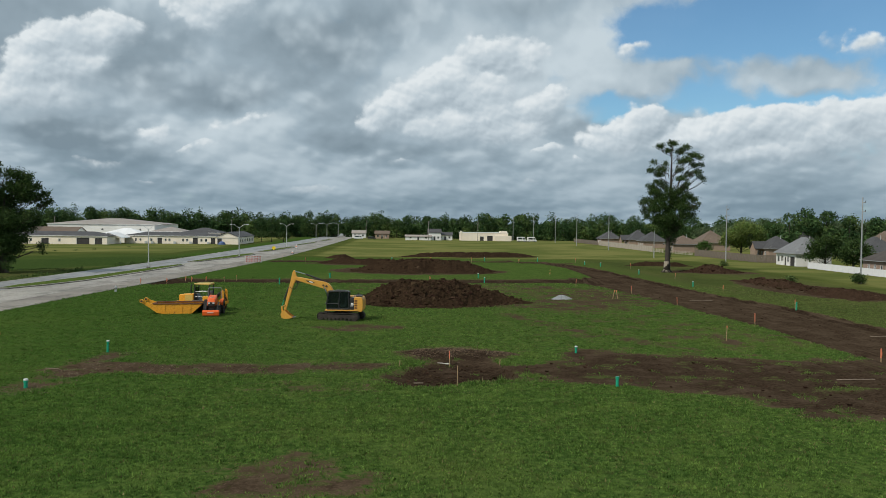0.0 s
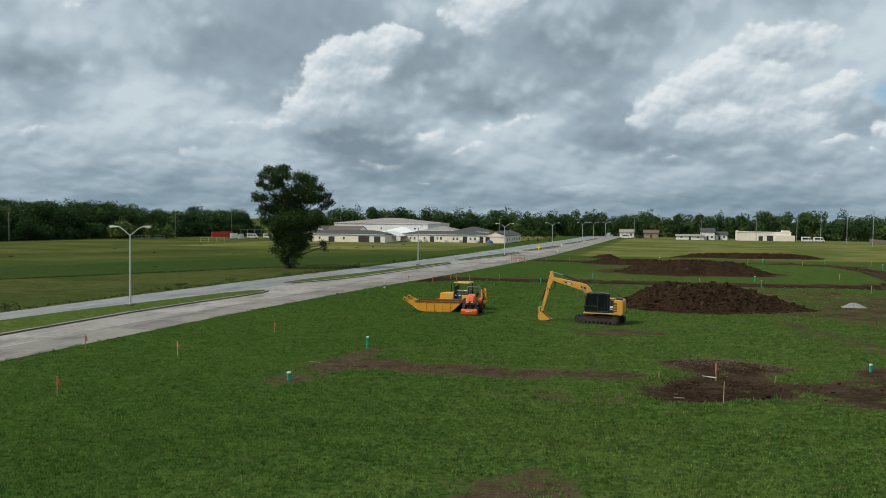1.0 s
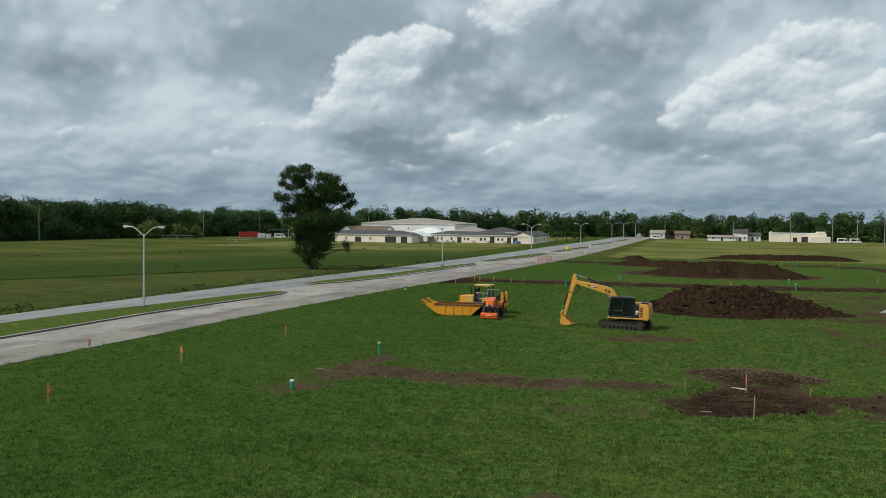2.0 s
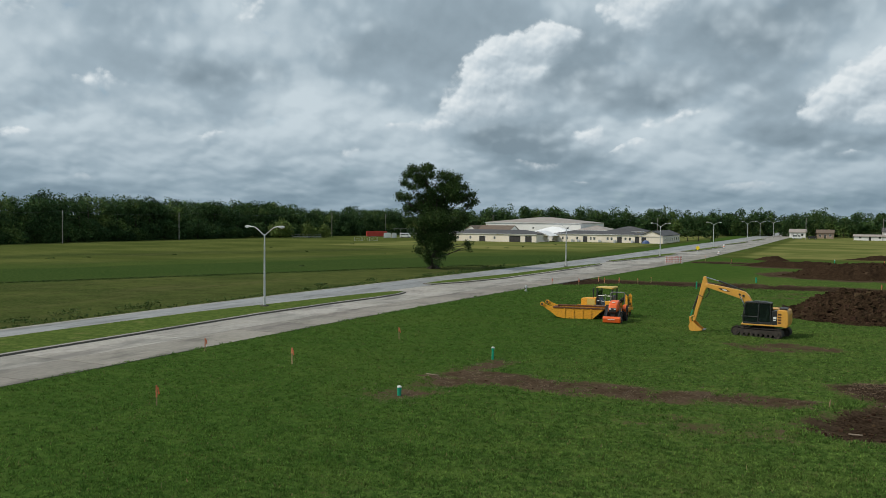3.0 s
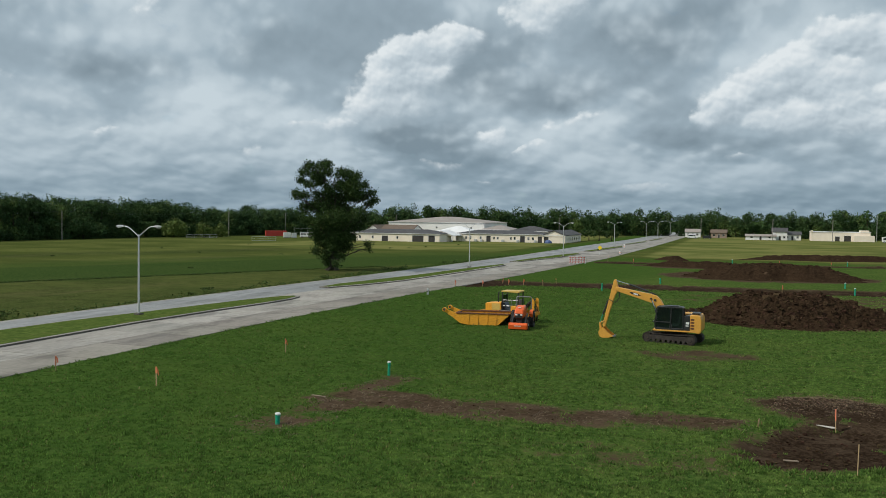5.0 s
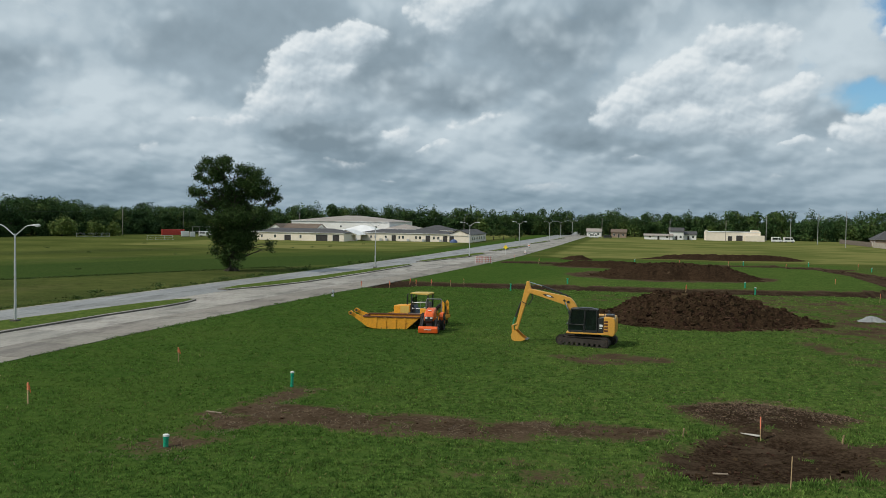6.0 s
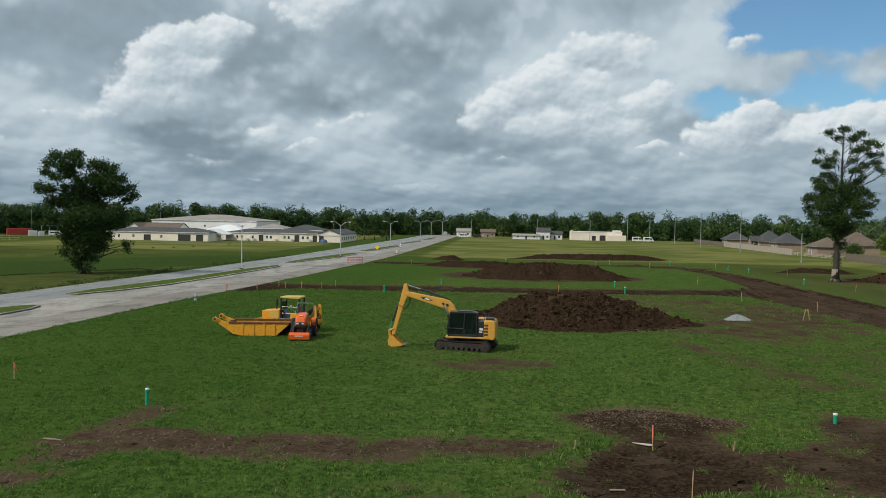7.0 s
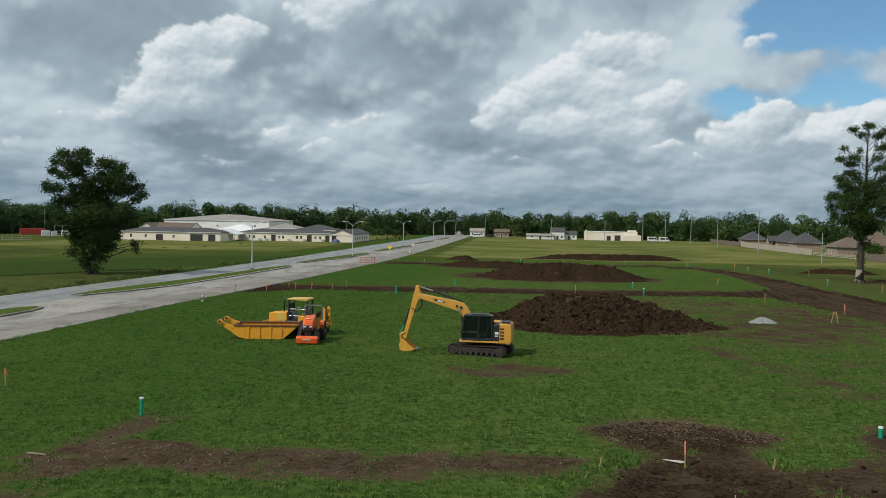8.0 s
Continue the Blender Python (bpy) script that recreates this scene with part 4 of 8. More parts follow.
build_median([(-50.9, -150), (-50.6, 40), (-50.7, 60), (-50.9, 76), (-50.3, 88), (-49.4, 97), (-49.3, 101.5), (-49.9, 104.6), (-51.0, 105.3), (-52.2, 104), (-53.6, 99), (-55.4, 87), (-57.4, 74), (-58.1, 60), (-58.5, 40), (-58.8, -150)])
build_median([(-54.4, 118.2), (-52.8, 117.9), (-50.6, 124), (-48.4, 134), (-46.8, 155), (-45.6, 178), (-45.7, 184), (-46.6, 186.4), (-47.7, 184), (-49.4, 171), (-51.4, 146), (-54.6, 124)])
build_median([(-48.6, 197.8), (-46.6, 197.2), (-42.6, 222), (-41.2, 244), (-41.9, 248.6), (-43.6, 249.4), (-45.6, 240), (-47.4, 218)])
build_median([(-44.4, 267), (-42.0, 265.4), (-39.7, 290), (-38.6, 313), (-39.3, 318.4), (-41.0, 319), (-42.8, 296)])
build_median([(-42.6, 345), (-40.6, 344), (-38.0, 384), (-38.6, 391), (-40.2, 390)])
build_median([(-40.0, 412), (-38.4, 411), (-37.2, 440), (-37.4, 460), (-38.8, 461), (-39.8, 440)])


# ---- spoil heaps ----
def heap(label, cx, cy, rx, ry, h, seed, mat="soil", crest=0.45, lean=0.0, turn=0.0, name="soil_mound", cat="soil mound", rough=0.22, res=0.3):
    """A dumped mound with a broad uneven crest and lumps on its flanks."""
    nx, ny = int(2.6 * rx / res), int(2.6 * ry / res)
    u = np.linspace(-1.3, 1.3, nx)
    v = np.linspace(-1.3, 1.3, ny)
    gu, gv = np.meshgrid(u, v)
    ang = np.arctan2(gv, gu)
    rim = 1 + 0.10 * np.sin(3 * ang + seed) + 0.07 * np.sin(5 * ang + 2.1 * seed) + 0.04 * np.sin(11 * ang + seed * 3)
    d = np.hypot(gu, gv) / rim
    z = h * step(1.0 - d, 0.0, 1.0 - crest)
    x, y = gu * rx, gv * ry
    lumps = np.array([noise.fractal((a * 0.45 + seed * 9, b * 0.45, seed), 0.6, 2.1, 5) for a, b in zip(x.ravel(), y.ravel())]).reshape(x.shape)
    fine = np.array([noise.fractal((a * 1.9, b * 1.9 + seed * 5, seed), 0.7, 2.1, 3) for a, b in zip(x.ravel(), y.ravel())]).reshape(x.shape)
    z = z * (1 + 0.16 * lumps) + rough * h * 0.25 * (lumps + 1.3 * fine) * step(1.05 - d, 0, 0.3)
    z = z + lean * gu * h * step(1.0 - d, 0, 0.5) - 0.12 * step(d, 0.95, 1.15)
    idx = np.arange(nx * ny).reshape(ny, nx)
    keep = (d[:-1, :-1] < 1.16)
    faces = np.stack([idx[:-1, :-1], idx[:-1, 1:], idx[1:, 1:], idx[1:, :-1]], -1)[keep]
    me = bpy.data.meshes.new(name)
    me.from_pydata(np.stack([x.ravel(), y.ravel(), z.ravel()], 1), [], faces.tolist())
    bmx = bmesh.new()
    bmx.from_mesh(me)
    bmesh.ops.delete(bmx, geom=[q for q in bmx.verts if not q.link_faces], context="VERTS")
    bmx.to_mesh(me)
    bmx.free()
    me.materials.append(M[mat])
    ob = tagged(new(name, me), label, cat)
    ob.matrix_world = pose(cx, cy, 0, 0, 0, turn)
    return ob


heap("long heap of dark clumpy excavated soil on the grass", 4.9, 106.5, 11.0, 9.6, 2.1, 1.3, lean=-0.16, crest=0.36, res=0.2, rough=0.36)
heap("broad low heap of dark soil beyond the trench", 5.2, 172.0, 15.0, 10.5, 2.0, 2.7, crest=0.5, res=0.4, lean=-0.08)
heap("long shallow bank of dark soil behind a larger heap", -8.5, 200.0, 11.0, 5.0, 1.0, 4.1, crest=0.5, res=0.4)
heap("small rounded heap of dark soil near the far trench", -15.8, 227.0, 4.2, 3.6, 0.95, 4.9, res=0.4, crest=0.2)
heap("long low spoil bank of dark soil", 22, 246, 21, 4.5, 1.25, 5.2, crest=0.55, res=0.5, turn=12)
heap("reddish brown soil heap on the grass", 66.5, 178, 6.4, 4.2, 1.25, 6.4, mat="redsoil", crest=0.15, res=0.3, rough=0.7)
heap("long reddish brown spoil bank beside the haul road", 64.0, 141, 4.0, 11.0, 0.8, 7.7, mat="redsoil", turn=6, res=0.3, rough=1.0, crest=0.25)
heap("low end of a reddish spoil bank", 65.0, 119, 5.2, 9.0, 0.8, 8.8, mat="redsoil", crest=0.4, res=0.3, rough=0.8)
heap("shallow dark soil bank behind the tall tree", 62.5, 204, 8.0, 3.5, 0.9, 9.9, res=0.4)
heap("small pale heap of crushed gravel on the grass", 22.0, 110.4, 1.55, 1.2, 0.5, 3.3, mat="gravel", crest=0.1, name="gravel_heap", cat="gravel heap", res=0.07, rough=0.1)


def build_clods():
    """Lumps on the heaps and the bare patches."""
    rng = np.random.default_rng(9)
    spots = []
    for cx, cy, rx, ry, n in ((4.9, 106.5, 11.4, 9.8, 2600), (5.2, 172, 15, 10, 420), (66.5, 178, 7, 4.6, 160), (64.5, 135, 5, 18, 420)):
        t, r = rng.uniform(0, 2 * np.pi, n), np.sqrt(rng.random(n))
        spots.append(np.stack([cx + rx * r * np.cos(t), cy + ry * r * np.sin(t)], 1))
    px, py = rng.uniform(-1, 36, 2600), rng.uniform(40, 62, 2600)
    ok = (poly_distance(px, py, HOLE) > 0.1) | ((poly_distance(px, py, DUG) > 0.6) & (rng.random(2600) < 0.25))
    spots.append(np.stack([px[ok], py[ok]], 1))
    px, py = rng.uniform(-24, 1, 700), rng.uniform(48, 63, 700)
    ok = ((poly_distance(px, py, STRIP) > 0.2) | (poly_distance(px, py, PIPE_BARE) > 0)) & (rng.random(700) < 0.3)
    spots.append(np.stack([px[ok], py[ok]], 1))
    px, py = rng.uniform(30, 49, 700), rng.uniform(60, 150, 700)
    ok = (poly_distance(px, py, HAUL) > 0.3)
    spots.append(np.stack([px[ok], py[ok]], 1))
    p = np.concatenate(spots)
    n = len(p)
    deps = bpy.context.evaluated_depsgraph_get()
    z = np.array([hit[1].z if (hit := scene.ray_cast(deps, (float(a), float(b), 9), (0, 0, -1)))[0] and "grass" not in hit[4].name else -1 for a, b in p])
    size = rng.gamma(1.6, 0.022, n) + 0.018
    size *= np.where((p[:, 1] > 90) & (p[:, 0] < 30), 2.8, 1.0) * np.where(p[:, 0] > 60, 3.0, 1.0) * np.where(poly_distance(p[:, 0], p[:, 1], HOLE) > 0, 1.25, 1.0)
    tet = np.array([(1, 1, 1), (1, -1, -1), (-1, 1, -1), (-1, -1, 1), (-1, -1, -1), (1, 1, -1), (1, -1, 1), (-1, 1, 1)], float) * 0.62
    ring = [(0, 2, 5), (0, 5, 1), (0, 1, 6), (0, 6, 3), (0, 3, 7), (0, 7, 2), (4, 5, 2), (4, 1, 5), (4, 6, 1), (4, 3, 6), (4, 7, 3), (4, 2, 7)]
    v = tet[None] * size[:, None, None] * (1 + 0.45 * rng.uniform(-1, 1, (n, 8, 3)))
    v[:, :, 2] *= 0.7
    v += np.stack([p[:, 0], p[:, 1], z + size * 0.15], 1)[:, None, :]
    faces = (np.array(ring)[None] + 8 * np.arange(n)[:, None, None]).reshape(-1, 3)
    keep = np.repeat(z > -0.9, 12)
    me = bpy.data.meshes.new("soil_clods")
    me.from_pydata(v.reshape(-1, 3), [], faces[keep].tolist())
    me.materials.append(M["clod"])
    tagged(new("soil_clods", me), "loose dark clods of soil on heaps and bare ground", "soil", kind="stuff")
    # dry straw on the worn strip and round the pipes
    px, py = rng.uniform(-24, 2, 9000), rng.uniform(46.5, 63, 9000)
    lie = np.array([noise.fractal((a * 0.6, b * 0.9, 5.0), 0.7, 2.1, 4) for a, b in zip(px, py)])
    bed = np.maximum(np.maximum(poly_distance(px, py, STRIP), poly_distance(px, py, PIPE_BARE)), poly_distance(px, py, PIPE_THATCH) + 0.6)
    ok = np.clip(bed * 0.4, -0.8, 0.2) + 0.9 * lie + 0.5 * (rng.random(9000) - 0.5) > 0.30
    px, py = px[ok], py[ok]
    n = len(px)
    turn, half, thin = rng.uniform(0, np.pi, n), rng.uniform(0.03, 0.12, n), rng.uniform(0.008, 0.020, n)
    ca, sa, hz = np.cos(turn), np.sin(turn), ground_height(px, py) + rng.uniform(0.015, 0.05, n)
    q = np.stack([np.stack([px + u * half * ca - v * thin * sa, py + u * half * sa + v * thin * ca, hz + 0.02 * u], 1) for u, v in ((-1, -1), (1, -1), (1, 1), (-1, 1))], 1)
    tagged(new("straw", quad_mesh("straw", q, M["straw"])), "dry straw scattered on the worn brown strip", "straw", kind="stuff")
    # straw and chips round the marker stake
    px, py = rng.uniform(0, 12, 20000), rng.uniform(57, 67, 20000)
    lie = np.array([noise.fractal((a * 0.8, b * 0.8, 3.0), 0.7, 2.1, 4) for a, b in zip(px, py)])
    ok = np.clip(poly_distance(px, py, CHIPS) * 0.5, -1, 0.35) + 0.9 * lie + 0.12 * (py - 62) + 0.5 * (rng.random(20000) - 0.5) > 0.20
    px, py = px[ok], py[ok]
    c = np.stack([px, py, ground_height(px, py) + 0.05], 1)
    q = leaf_quads(rng, c, 0.050)
    q[:, :, 2] = c[:, None, 2] + (q[:, :, 2] - c[:, None, 2]) * 0.35
    tagged(new("wood_chips", quad_mesh("wood_chips", q, M["chip"])), "pale straw and wood chips strewn on soil", "wood chips", kind="stuff")


bpy.context.view_layer.update()
build_clods()


# ---- woods and trees ----
def wood_belt(name, label, spots, mat, leaf, count, seed, low=0.08):
    """A belt of far trees: crowns of leaf sprays on trunks, all one thing."""
    rng = np.random.default_rng(seed)
    quads, bm = [], bmesh.new()
    for x, y, h, w, rank in spots:
        low_z = (low, 0.10, 0.12)[min(rank, 2)]
        lobes = []
        for k in range(rng.integers(10, 15)):
            zc = h * rng.uniform(low_z, 0.86)
            reach = w * 0.5 * (1 - 0.55 * max(0, (zc / h - 0.55)) / 0.45)
            t, r = rng.uniform(0, 2 * np.pi), reach * rng.uniform(0.1, 0.75)
            s = w * rng.uniform(0.20, 0.34)
            lobes.append((x + r * np.cos(t), y + r * np.sin(t), zc, s, s, s * rng.uniform(0.6, 0.85)))
        lobes.append((x, y, h * 0.88, w * 0.22, w * 0.22, h * 0.12))
        pts = lobe_points(rng, lobes, int(count * (1.0, 0.62, 0.42)[min(rank, 2)] * (w / 9) ** 1.5), 0.72)
        pts[:, 2] = np.clip(pts[:, 2], 0.3, None)
        quads.append(leaf_quads(rng, pts, leaf)[:, :3])
        tube(bm, [(x, y, -0.2), (x + rng.normal(0, .3), y, h * 0.35), (x, y + rng.normal(0, .4), h * 0.75)], [0.028 * h, 0.018 * h, 0.006 * h], 6)
    top = tagged(new(name, quad_mesh(name, np.concatenate(quads), M[mat], 3)), label, "woods", kind="stuff")
    tagged(part("trunks", bm, M["bark"], top), kind="stuff")


def belt_spots(line, depth, pitch, heights, w, seed, hj=0.18):
    """Tree places along a line and in ranks behind it, (x, y, height, width)."""
    rng = np.random.default_rng(seed)
    out = []
    for (ax, ay), (bx, by), h in zip(line, line[1:], heights):
        length = math.hypot(bx - ax, by - ay)
        ux, uy = (bx - ax) / length, (by - ay) / length
        for rank, back in enumerate(depth):
            for s in np.arange(0, length, pitch):
                s += rng.uniform(-0.4, 0.4) * pitch
                b = back + rng.normal(0, 1.6)
                k = 1 + rng.uniform(-hj, hj)
                out.append((ax + ux * s - uy * b, ay + uy * s + ux * b, h * k * (1.0 + 0.06 * rank), w * (1 + rng.uniform(-0.2, 0.25)), rank))
    return out


EDGE = [(-240, 110), (-238, 255), (-228, 345), (-205, 405)]
wood_belt("woods", "dense dark broadleaf woods along the field edge", belt_spots(EDGE, (3, 10, 18), 6.5, (14.8, 14.0, 12.0), 10.5, 21, 0.12) + belt_spots(EDGE, (0.5,), 4.0, (6.0, 5.5, 4.5), 6.6, 24, 0.35), "woods", 0.47, 3000, 31)
wood_belt("woods", "far broadleaf tree belt beyond the fields", belt_spots([(-205, 425), (-120, 480), (-40, 535), (40, 515), (120, 480), (190, 440)], (3, 11, 20), 5.2, (12.4, 12.2, 12.0, 12.2, 12.0), 9.6, 22, 0.30), "woods", 0.66, 1350, 32)
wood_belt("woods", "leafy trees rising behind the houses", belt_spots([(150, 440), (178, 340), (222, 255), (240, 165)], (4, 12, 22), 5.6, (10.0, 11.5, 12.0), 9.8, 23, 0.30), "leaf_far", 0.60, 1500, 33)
wood_belt("woods", "tall dark grove rising above the roofs", [(133, 305, 11.5, 9, 0), (138, 299, 14.5, 10, 0), (143.5, 297, 16.6, 11, 0), (149, 294, 15.4, 10, 0), (155, 290, 13.4, 9, 0), (162, 286, 13.2, 10, 0), (169, 280, 12.0, 10, 0), (146, 303, 15.5, 11, 1), (158, 296, 14.0, 10, 1)], "woods", 0.58, 2800, 34)


# ---- machines ----
def track_belt(bm, length, height, width, y0, shoes=44):
    """A closed chain of shoes round two wheels, each shoe a ribbed plate."""
    r = height / 2
    straight = length - 2 * r
    total = 2 * straight + 2 * math.pi * r
    for i in range(shoes):
        s = total * i / shoes
        if s < straight:
            x, z, a = -straight / 2 + s, 0.0, 0.0
        elif s < straight + math.pi * r:
            t = (s - straight) / r
            x, z, a = straight / 2 + r * math.sin(t), r - r * math.cos(t), -t
        elif s < 2 * straight + math.pi * r:
            x, z, a = straight / 2 - (s - straight - math.pi * r), 2 * r - 0.05 * math.sin(math.pi * (s - straight - math.pi * r) / straight), math.pi
        else:
            t = (s - 2 * straight - math.pi * r) / r
            x, z, a = -straight / 2 - r * math.sin(t), r + r * math.cos(t), math.pi - t
        m = Matrix.Translation((x, y0, z)) @ Matrix.Rotation(a, 4, "Y")
        w = total / shoes * 0.47
        box(bm, (-w, -width / 2, 0.0), (w, width / 2, 0.045), 0, m)
        box(bm, (-w * 0.7, -width / 2, -0.03), (-w * 0.35, width / 2, 0.0), 0, m)
    return bm


def build_excavator():
    m = pose(-5.05, 84.75, 0, 0, 0, 166) @ Matrix.Scale(0.97, 4)
    ex = thing("excavator", "yellow tracked excavator with black cab, bucket resting on grass", "excavator", m)
    for side, y in (("left", 1.05), ("right", -1.05)):
        tr = part("track", track_belt(bmesh.new(), 4.40, 0.80, 0.60, y, 58), M["track"], ex, "muddy steel crawler track")
        bm = bmesh.new()
        prism(bm, [(-1.65, 0.25), (1.65, 0.25), (1.75, 0.45), (1.5, 0.62), (-1.5, 0.62), (-1.75, 0.45)], y - 0.2, y + 0.24, "y", 0.03)
        part("track_frame", bm, M["track"], tr)
        for x, r in ((1.78, 0.33), (-1.78, 0.33)):
            bm = bmesh.new()
            tube(bm, [(x, y - 0.16, 0.40), (x, y + 0.27, 0.40)], r, 18)
            tube(bm, [(x, y + 0.27, 0.40), (x, y + 0.31, 0.40)], [r * 0.5, r * 0.42], 14)
            for k in range(14):
                a = 2 * math.pi * k / 14
                box(bm, (-0.04, y - 0.06, r - 0.02), (0.04, y + 0.08, r + 0.04), 0, Matrix.Translation((x, 0, 0.40)) @ Matrix.Rotation(a, 4, "Y"))
            part("idler" if x > 0 else "sprocket", bm, M["track"], tr)
        for x in np.linspace(-1.25, 1.25, 7):
            bm = bmesh.new()
            tube(bm, [(x, y - 0.18, 0.2), (x, y + 0.27, 0.2)], 0.13, 12)
            part("roller", bm, M["track"], tr)
    bm = bmesh.new()
    box(bm, (-0.9, -0.9, 0.42), (0.9, 0.9, 0.75), 0.05)
    tube(bm, [(0, 0, 0.75), (0, 0, 1.0)], 0.72, 24)
    part("undercarriage", bm, M["track"], ex)
    # everything above the slew ring is turned a little on the tracks
    up = part("deck", bmesh.new(), M["yellow"], ex)
    up.matrix_local = Matrix.Rotation(radians(10.5), 4, "Z")
    bm = bmesh.new()
    prism(bm, [(1.5, 1.0), (1.5, 1.14), (-2.0, 1.14), (-2.0, 1.0)], -1.33, 1.33, "y", 0.03)
    bm.to_mesh(up.data)
    bm.free()
    up.data.materials.append(M["yellow"])
    bm = bmesh.new()
    prism(bm, [(-1.45, 1.14), (-1.45, 2.42), (-2.0, 2.44), (-2.28, 2.34), (-2.36, 2.05), (-2.36, 1.15), (-2.24, 0.92), (-2.0, 0.92)], -1.33, 1.33, "y", 0.07)
    part("counterweight", bm, M["yellow"], up)
    bm = bmesh.new()
    prism(bm, [(-1.0, 1.14), (-1.0, 2.3), (-1.455, 2.40), (-1.455, 1.14)], -1.31, 1.325, "y", 0.03)
    part("side_panel", bm, M["black"], up, "black side panel with a white emblem shape")
    bm = bmesh.new()
    box(bm, (-1.45, -1.3, 2.3), (-0.2, 0.2, 2.42), 0.05)
    box(bm, (-0.2, -1.3, 1.14), (1.2, -0.35, 1.95), 0.06)
    part("engine_hood", bm, M["yellow"], up)
    for z in (1.34, 1.58, 1.82, 2.06):
        bm = bmesh.new()
        box(bm, (-1.80, 1.315, z - 0.075), (-1.50, 1.342, z + 0.075), 0.01)
        for k in range(4):
            box(bm, (-1.79, 1.335, z - 0.06 + 0.035 * k), (-1.51, 1.35, z - 0.048 + 0.035 * k))
        part("vent", bm, M["rust"], up, "slotted engine vent")
    bm = bmesh.new()
    prism(bm, [(-1.40, 1.66), (-1.13, 1.66), (-1.13, 1.84), (-1.40, 1.84)], 1.327, 1.333, "y")
    prism(bm, [(-1.36, 1.50), (-1.12, 1.50), (-1.12, 1.58), (-1.36, 1.58)], 1.327, 1.333, "y")
    part("emblem", bm, M["white"], up, "plain white emblem bars")
    bm = bmesh.new()
    tube(bm, [(-1.7, -0.5, 2.45), (-1.7, -0.5, 2.78)], 0.07, 10)
    box(bm, (-2.2, -0.2, 2.44), (-1.55, 0.9, 2.58), 0.05)
    part("exhaust", bm, M["black"], up)
    bm = bmesh.new()
    for x in (-1.5, -2.3):
        tube(bm, [(x, 1.2, 2.42), (x, 1.2, 2.72)], 0.02, 6)
    tube(bm, [(-1.5, 1.2, 2.72), (-2.3, 1.2, 2.72)], 0.02, 6)
    part("handrail", bm, M["black"], up)
    # cab
    cab = part("cab", prism(bmesh.new(), [(1.320, 1.12), (1.360, 1.3), (-0.98, 1.3), (-0.98, 1.12)], 0.32, 1.33, "y", 0.03), M["black"], up, "black operator cab with dark glass")
    bm = bmesh.new()
    prism(bm, [(1.180, 2.92), (1.2, 3.03), (-0.82, 3.04), (-0.96, 2.92)], 0.30, 1.35, "y", 0.03)
    prism(bm, [(0.6, 3.04), (0.5, 3.1), (-0.5, 3.1), (-0.6, 3.04)], 0.45, 1.2, "y", 0.02)
    part("roof", bm, M["black"], cab)
    bm = bmesh.new()
    for y in (0.34, 1.31):
        for a, b in (((1.320, 1.25), (1.360, 1.75)), ((1.360, 1.75), (1.130, 2.95)), ((0.12, 1.25), (0.02, 2.95)), ((-0.93, 1.25), (-0.90, 2.95)), ((1.340, 1.75), (0.08, 1.75))):
            tube(bm, [(a[0], y, a[1]), (b[0], y, b[1])], 0.055, 8)
    for x, z in ((1.130, 2.95), (1.5, 1.75), (-0.9, 2.95)):
        tube(bm, [(x, 0.34, z), (x, 1.31, z)], 0.05, 8)
    part("cab_frame", bm, M["black"], cab)
    for name, poly, y in (("pane", [(1.260, 1.80), (1.060, 2.9), (0.08, 2.9), (0.12, 1.80)], 1.315), ("pane", [(1.280, 1.28), (1.320, 1.72), (0.14, 1.72), (0.14, 1.28)], 1.315), ("pane", [(0.0, 1.35), (-0.02, 2.88), (-0.86, 2.88), (-0.88, 1.9), (-0.88, 1.35)], 1.315), ("pane", [(1.260, 1.3), (1.320, 1.75), (1.080, 2.9), (-0.86, 2.9), (-0.88, 1.3)], 0.35)):
        part(name, prism(bmesh.new(), poly, y - 0.008, y + 0.008, "y"), M["cabglass"], cab)
    bm = bmesh.new()
    prism(bm, [(1.280, 1.3), (1.345, 1.75), (1.130, 2.9), (1.115, 2.9), (1.330, 1.75), (1.265, 1.3)], 0.38, 1.27, "y")
    part("windscreen", bm, M["cabglass"], cab)
    bm = bmesh.new()
    box(bm, (-0.55, 0.55, 1.35), (0.05, 1.1, 1.62), 0.06)
    prism(bm, [(-0.62, 1.6), (-0.45, 1.6), (-0.55, 2.4), (-0.72, 2.4)], 0.58, 1.07, "y", 0.05)
    part("seat", bm, M["seatgrey"], cab, "grey padded seat")
    bm = bmesh.new()
    tube(bm, [(1.190, 1.32, 2.1), (1.190, 1.5, 2.1)], 0.02, 6)
    box(bm, (1.160, 1.44, 1.95), (1.220, 1.60, 2.25), 0.02)
    part("mirror", bm, M["black"], cab)
    for o in cab.children:
        if o.name.startswith(("pane", "windscreen")):
            o.visible_shadow = False
    # boom, stick, bucket and their rams
    boom = part("boom", prism(bmesh.new(), [(0.35, 1.62), (0.62, 1.60), (1.22, 2.55), (1.75, 3.12), (2.6, 3.38), (4.78, 4.02), (4.95, 4.20), (4.80, 4.38), (3.4, 4.14), (2.0, 3.92), (1.40, 3.74), (1.08, 3.42), (0.70, 2.75), (0.30, 1.9)], -0.34, 0.10, "y", 0.04), M["yellow"], up)
    for x, z, r in ((1.55, 3.42, 0.11), (1.88, 3.52, 0.09)):
        part("pin", tube(bmesh.new(), [(x, -0.40, z), (x, 0.15, z)], r, 12), M["black"], boom)
    bm = bmesh.new()
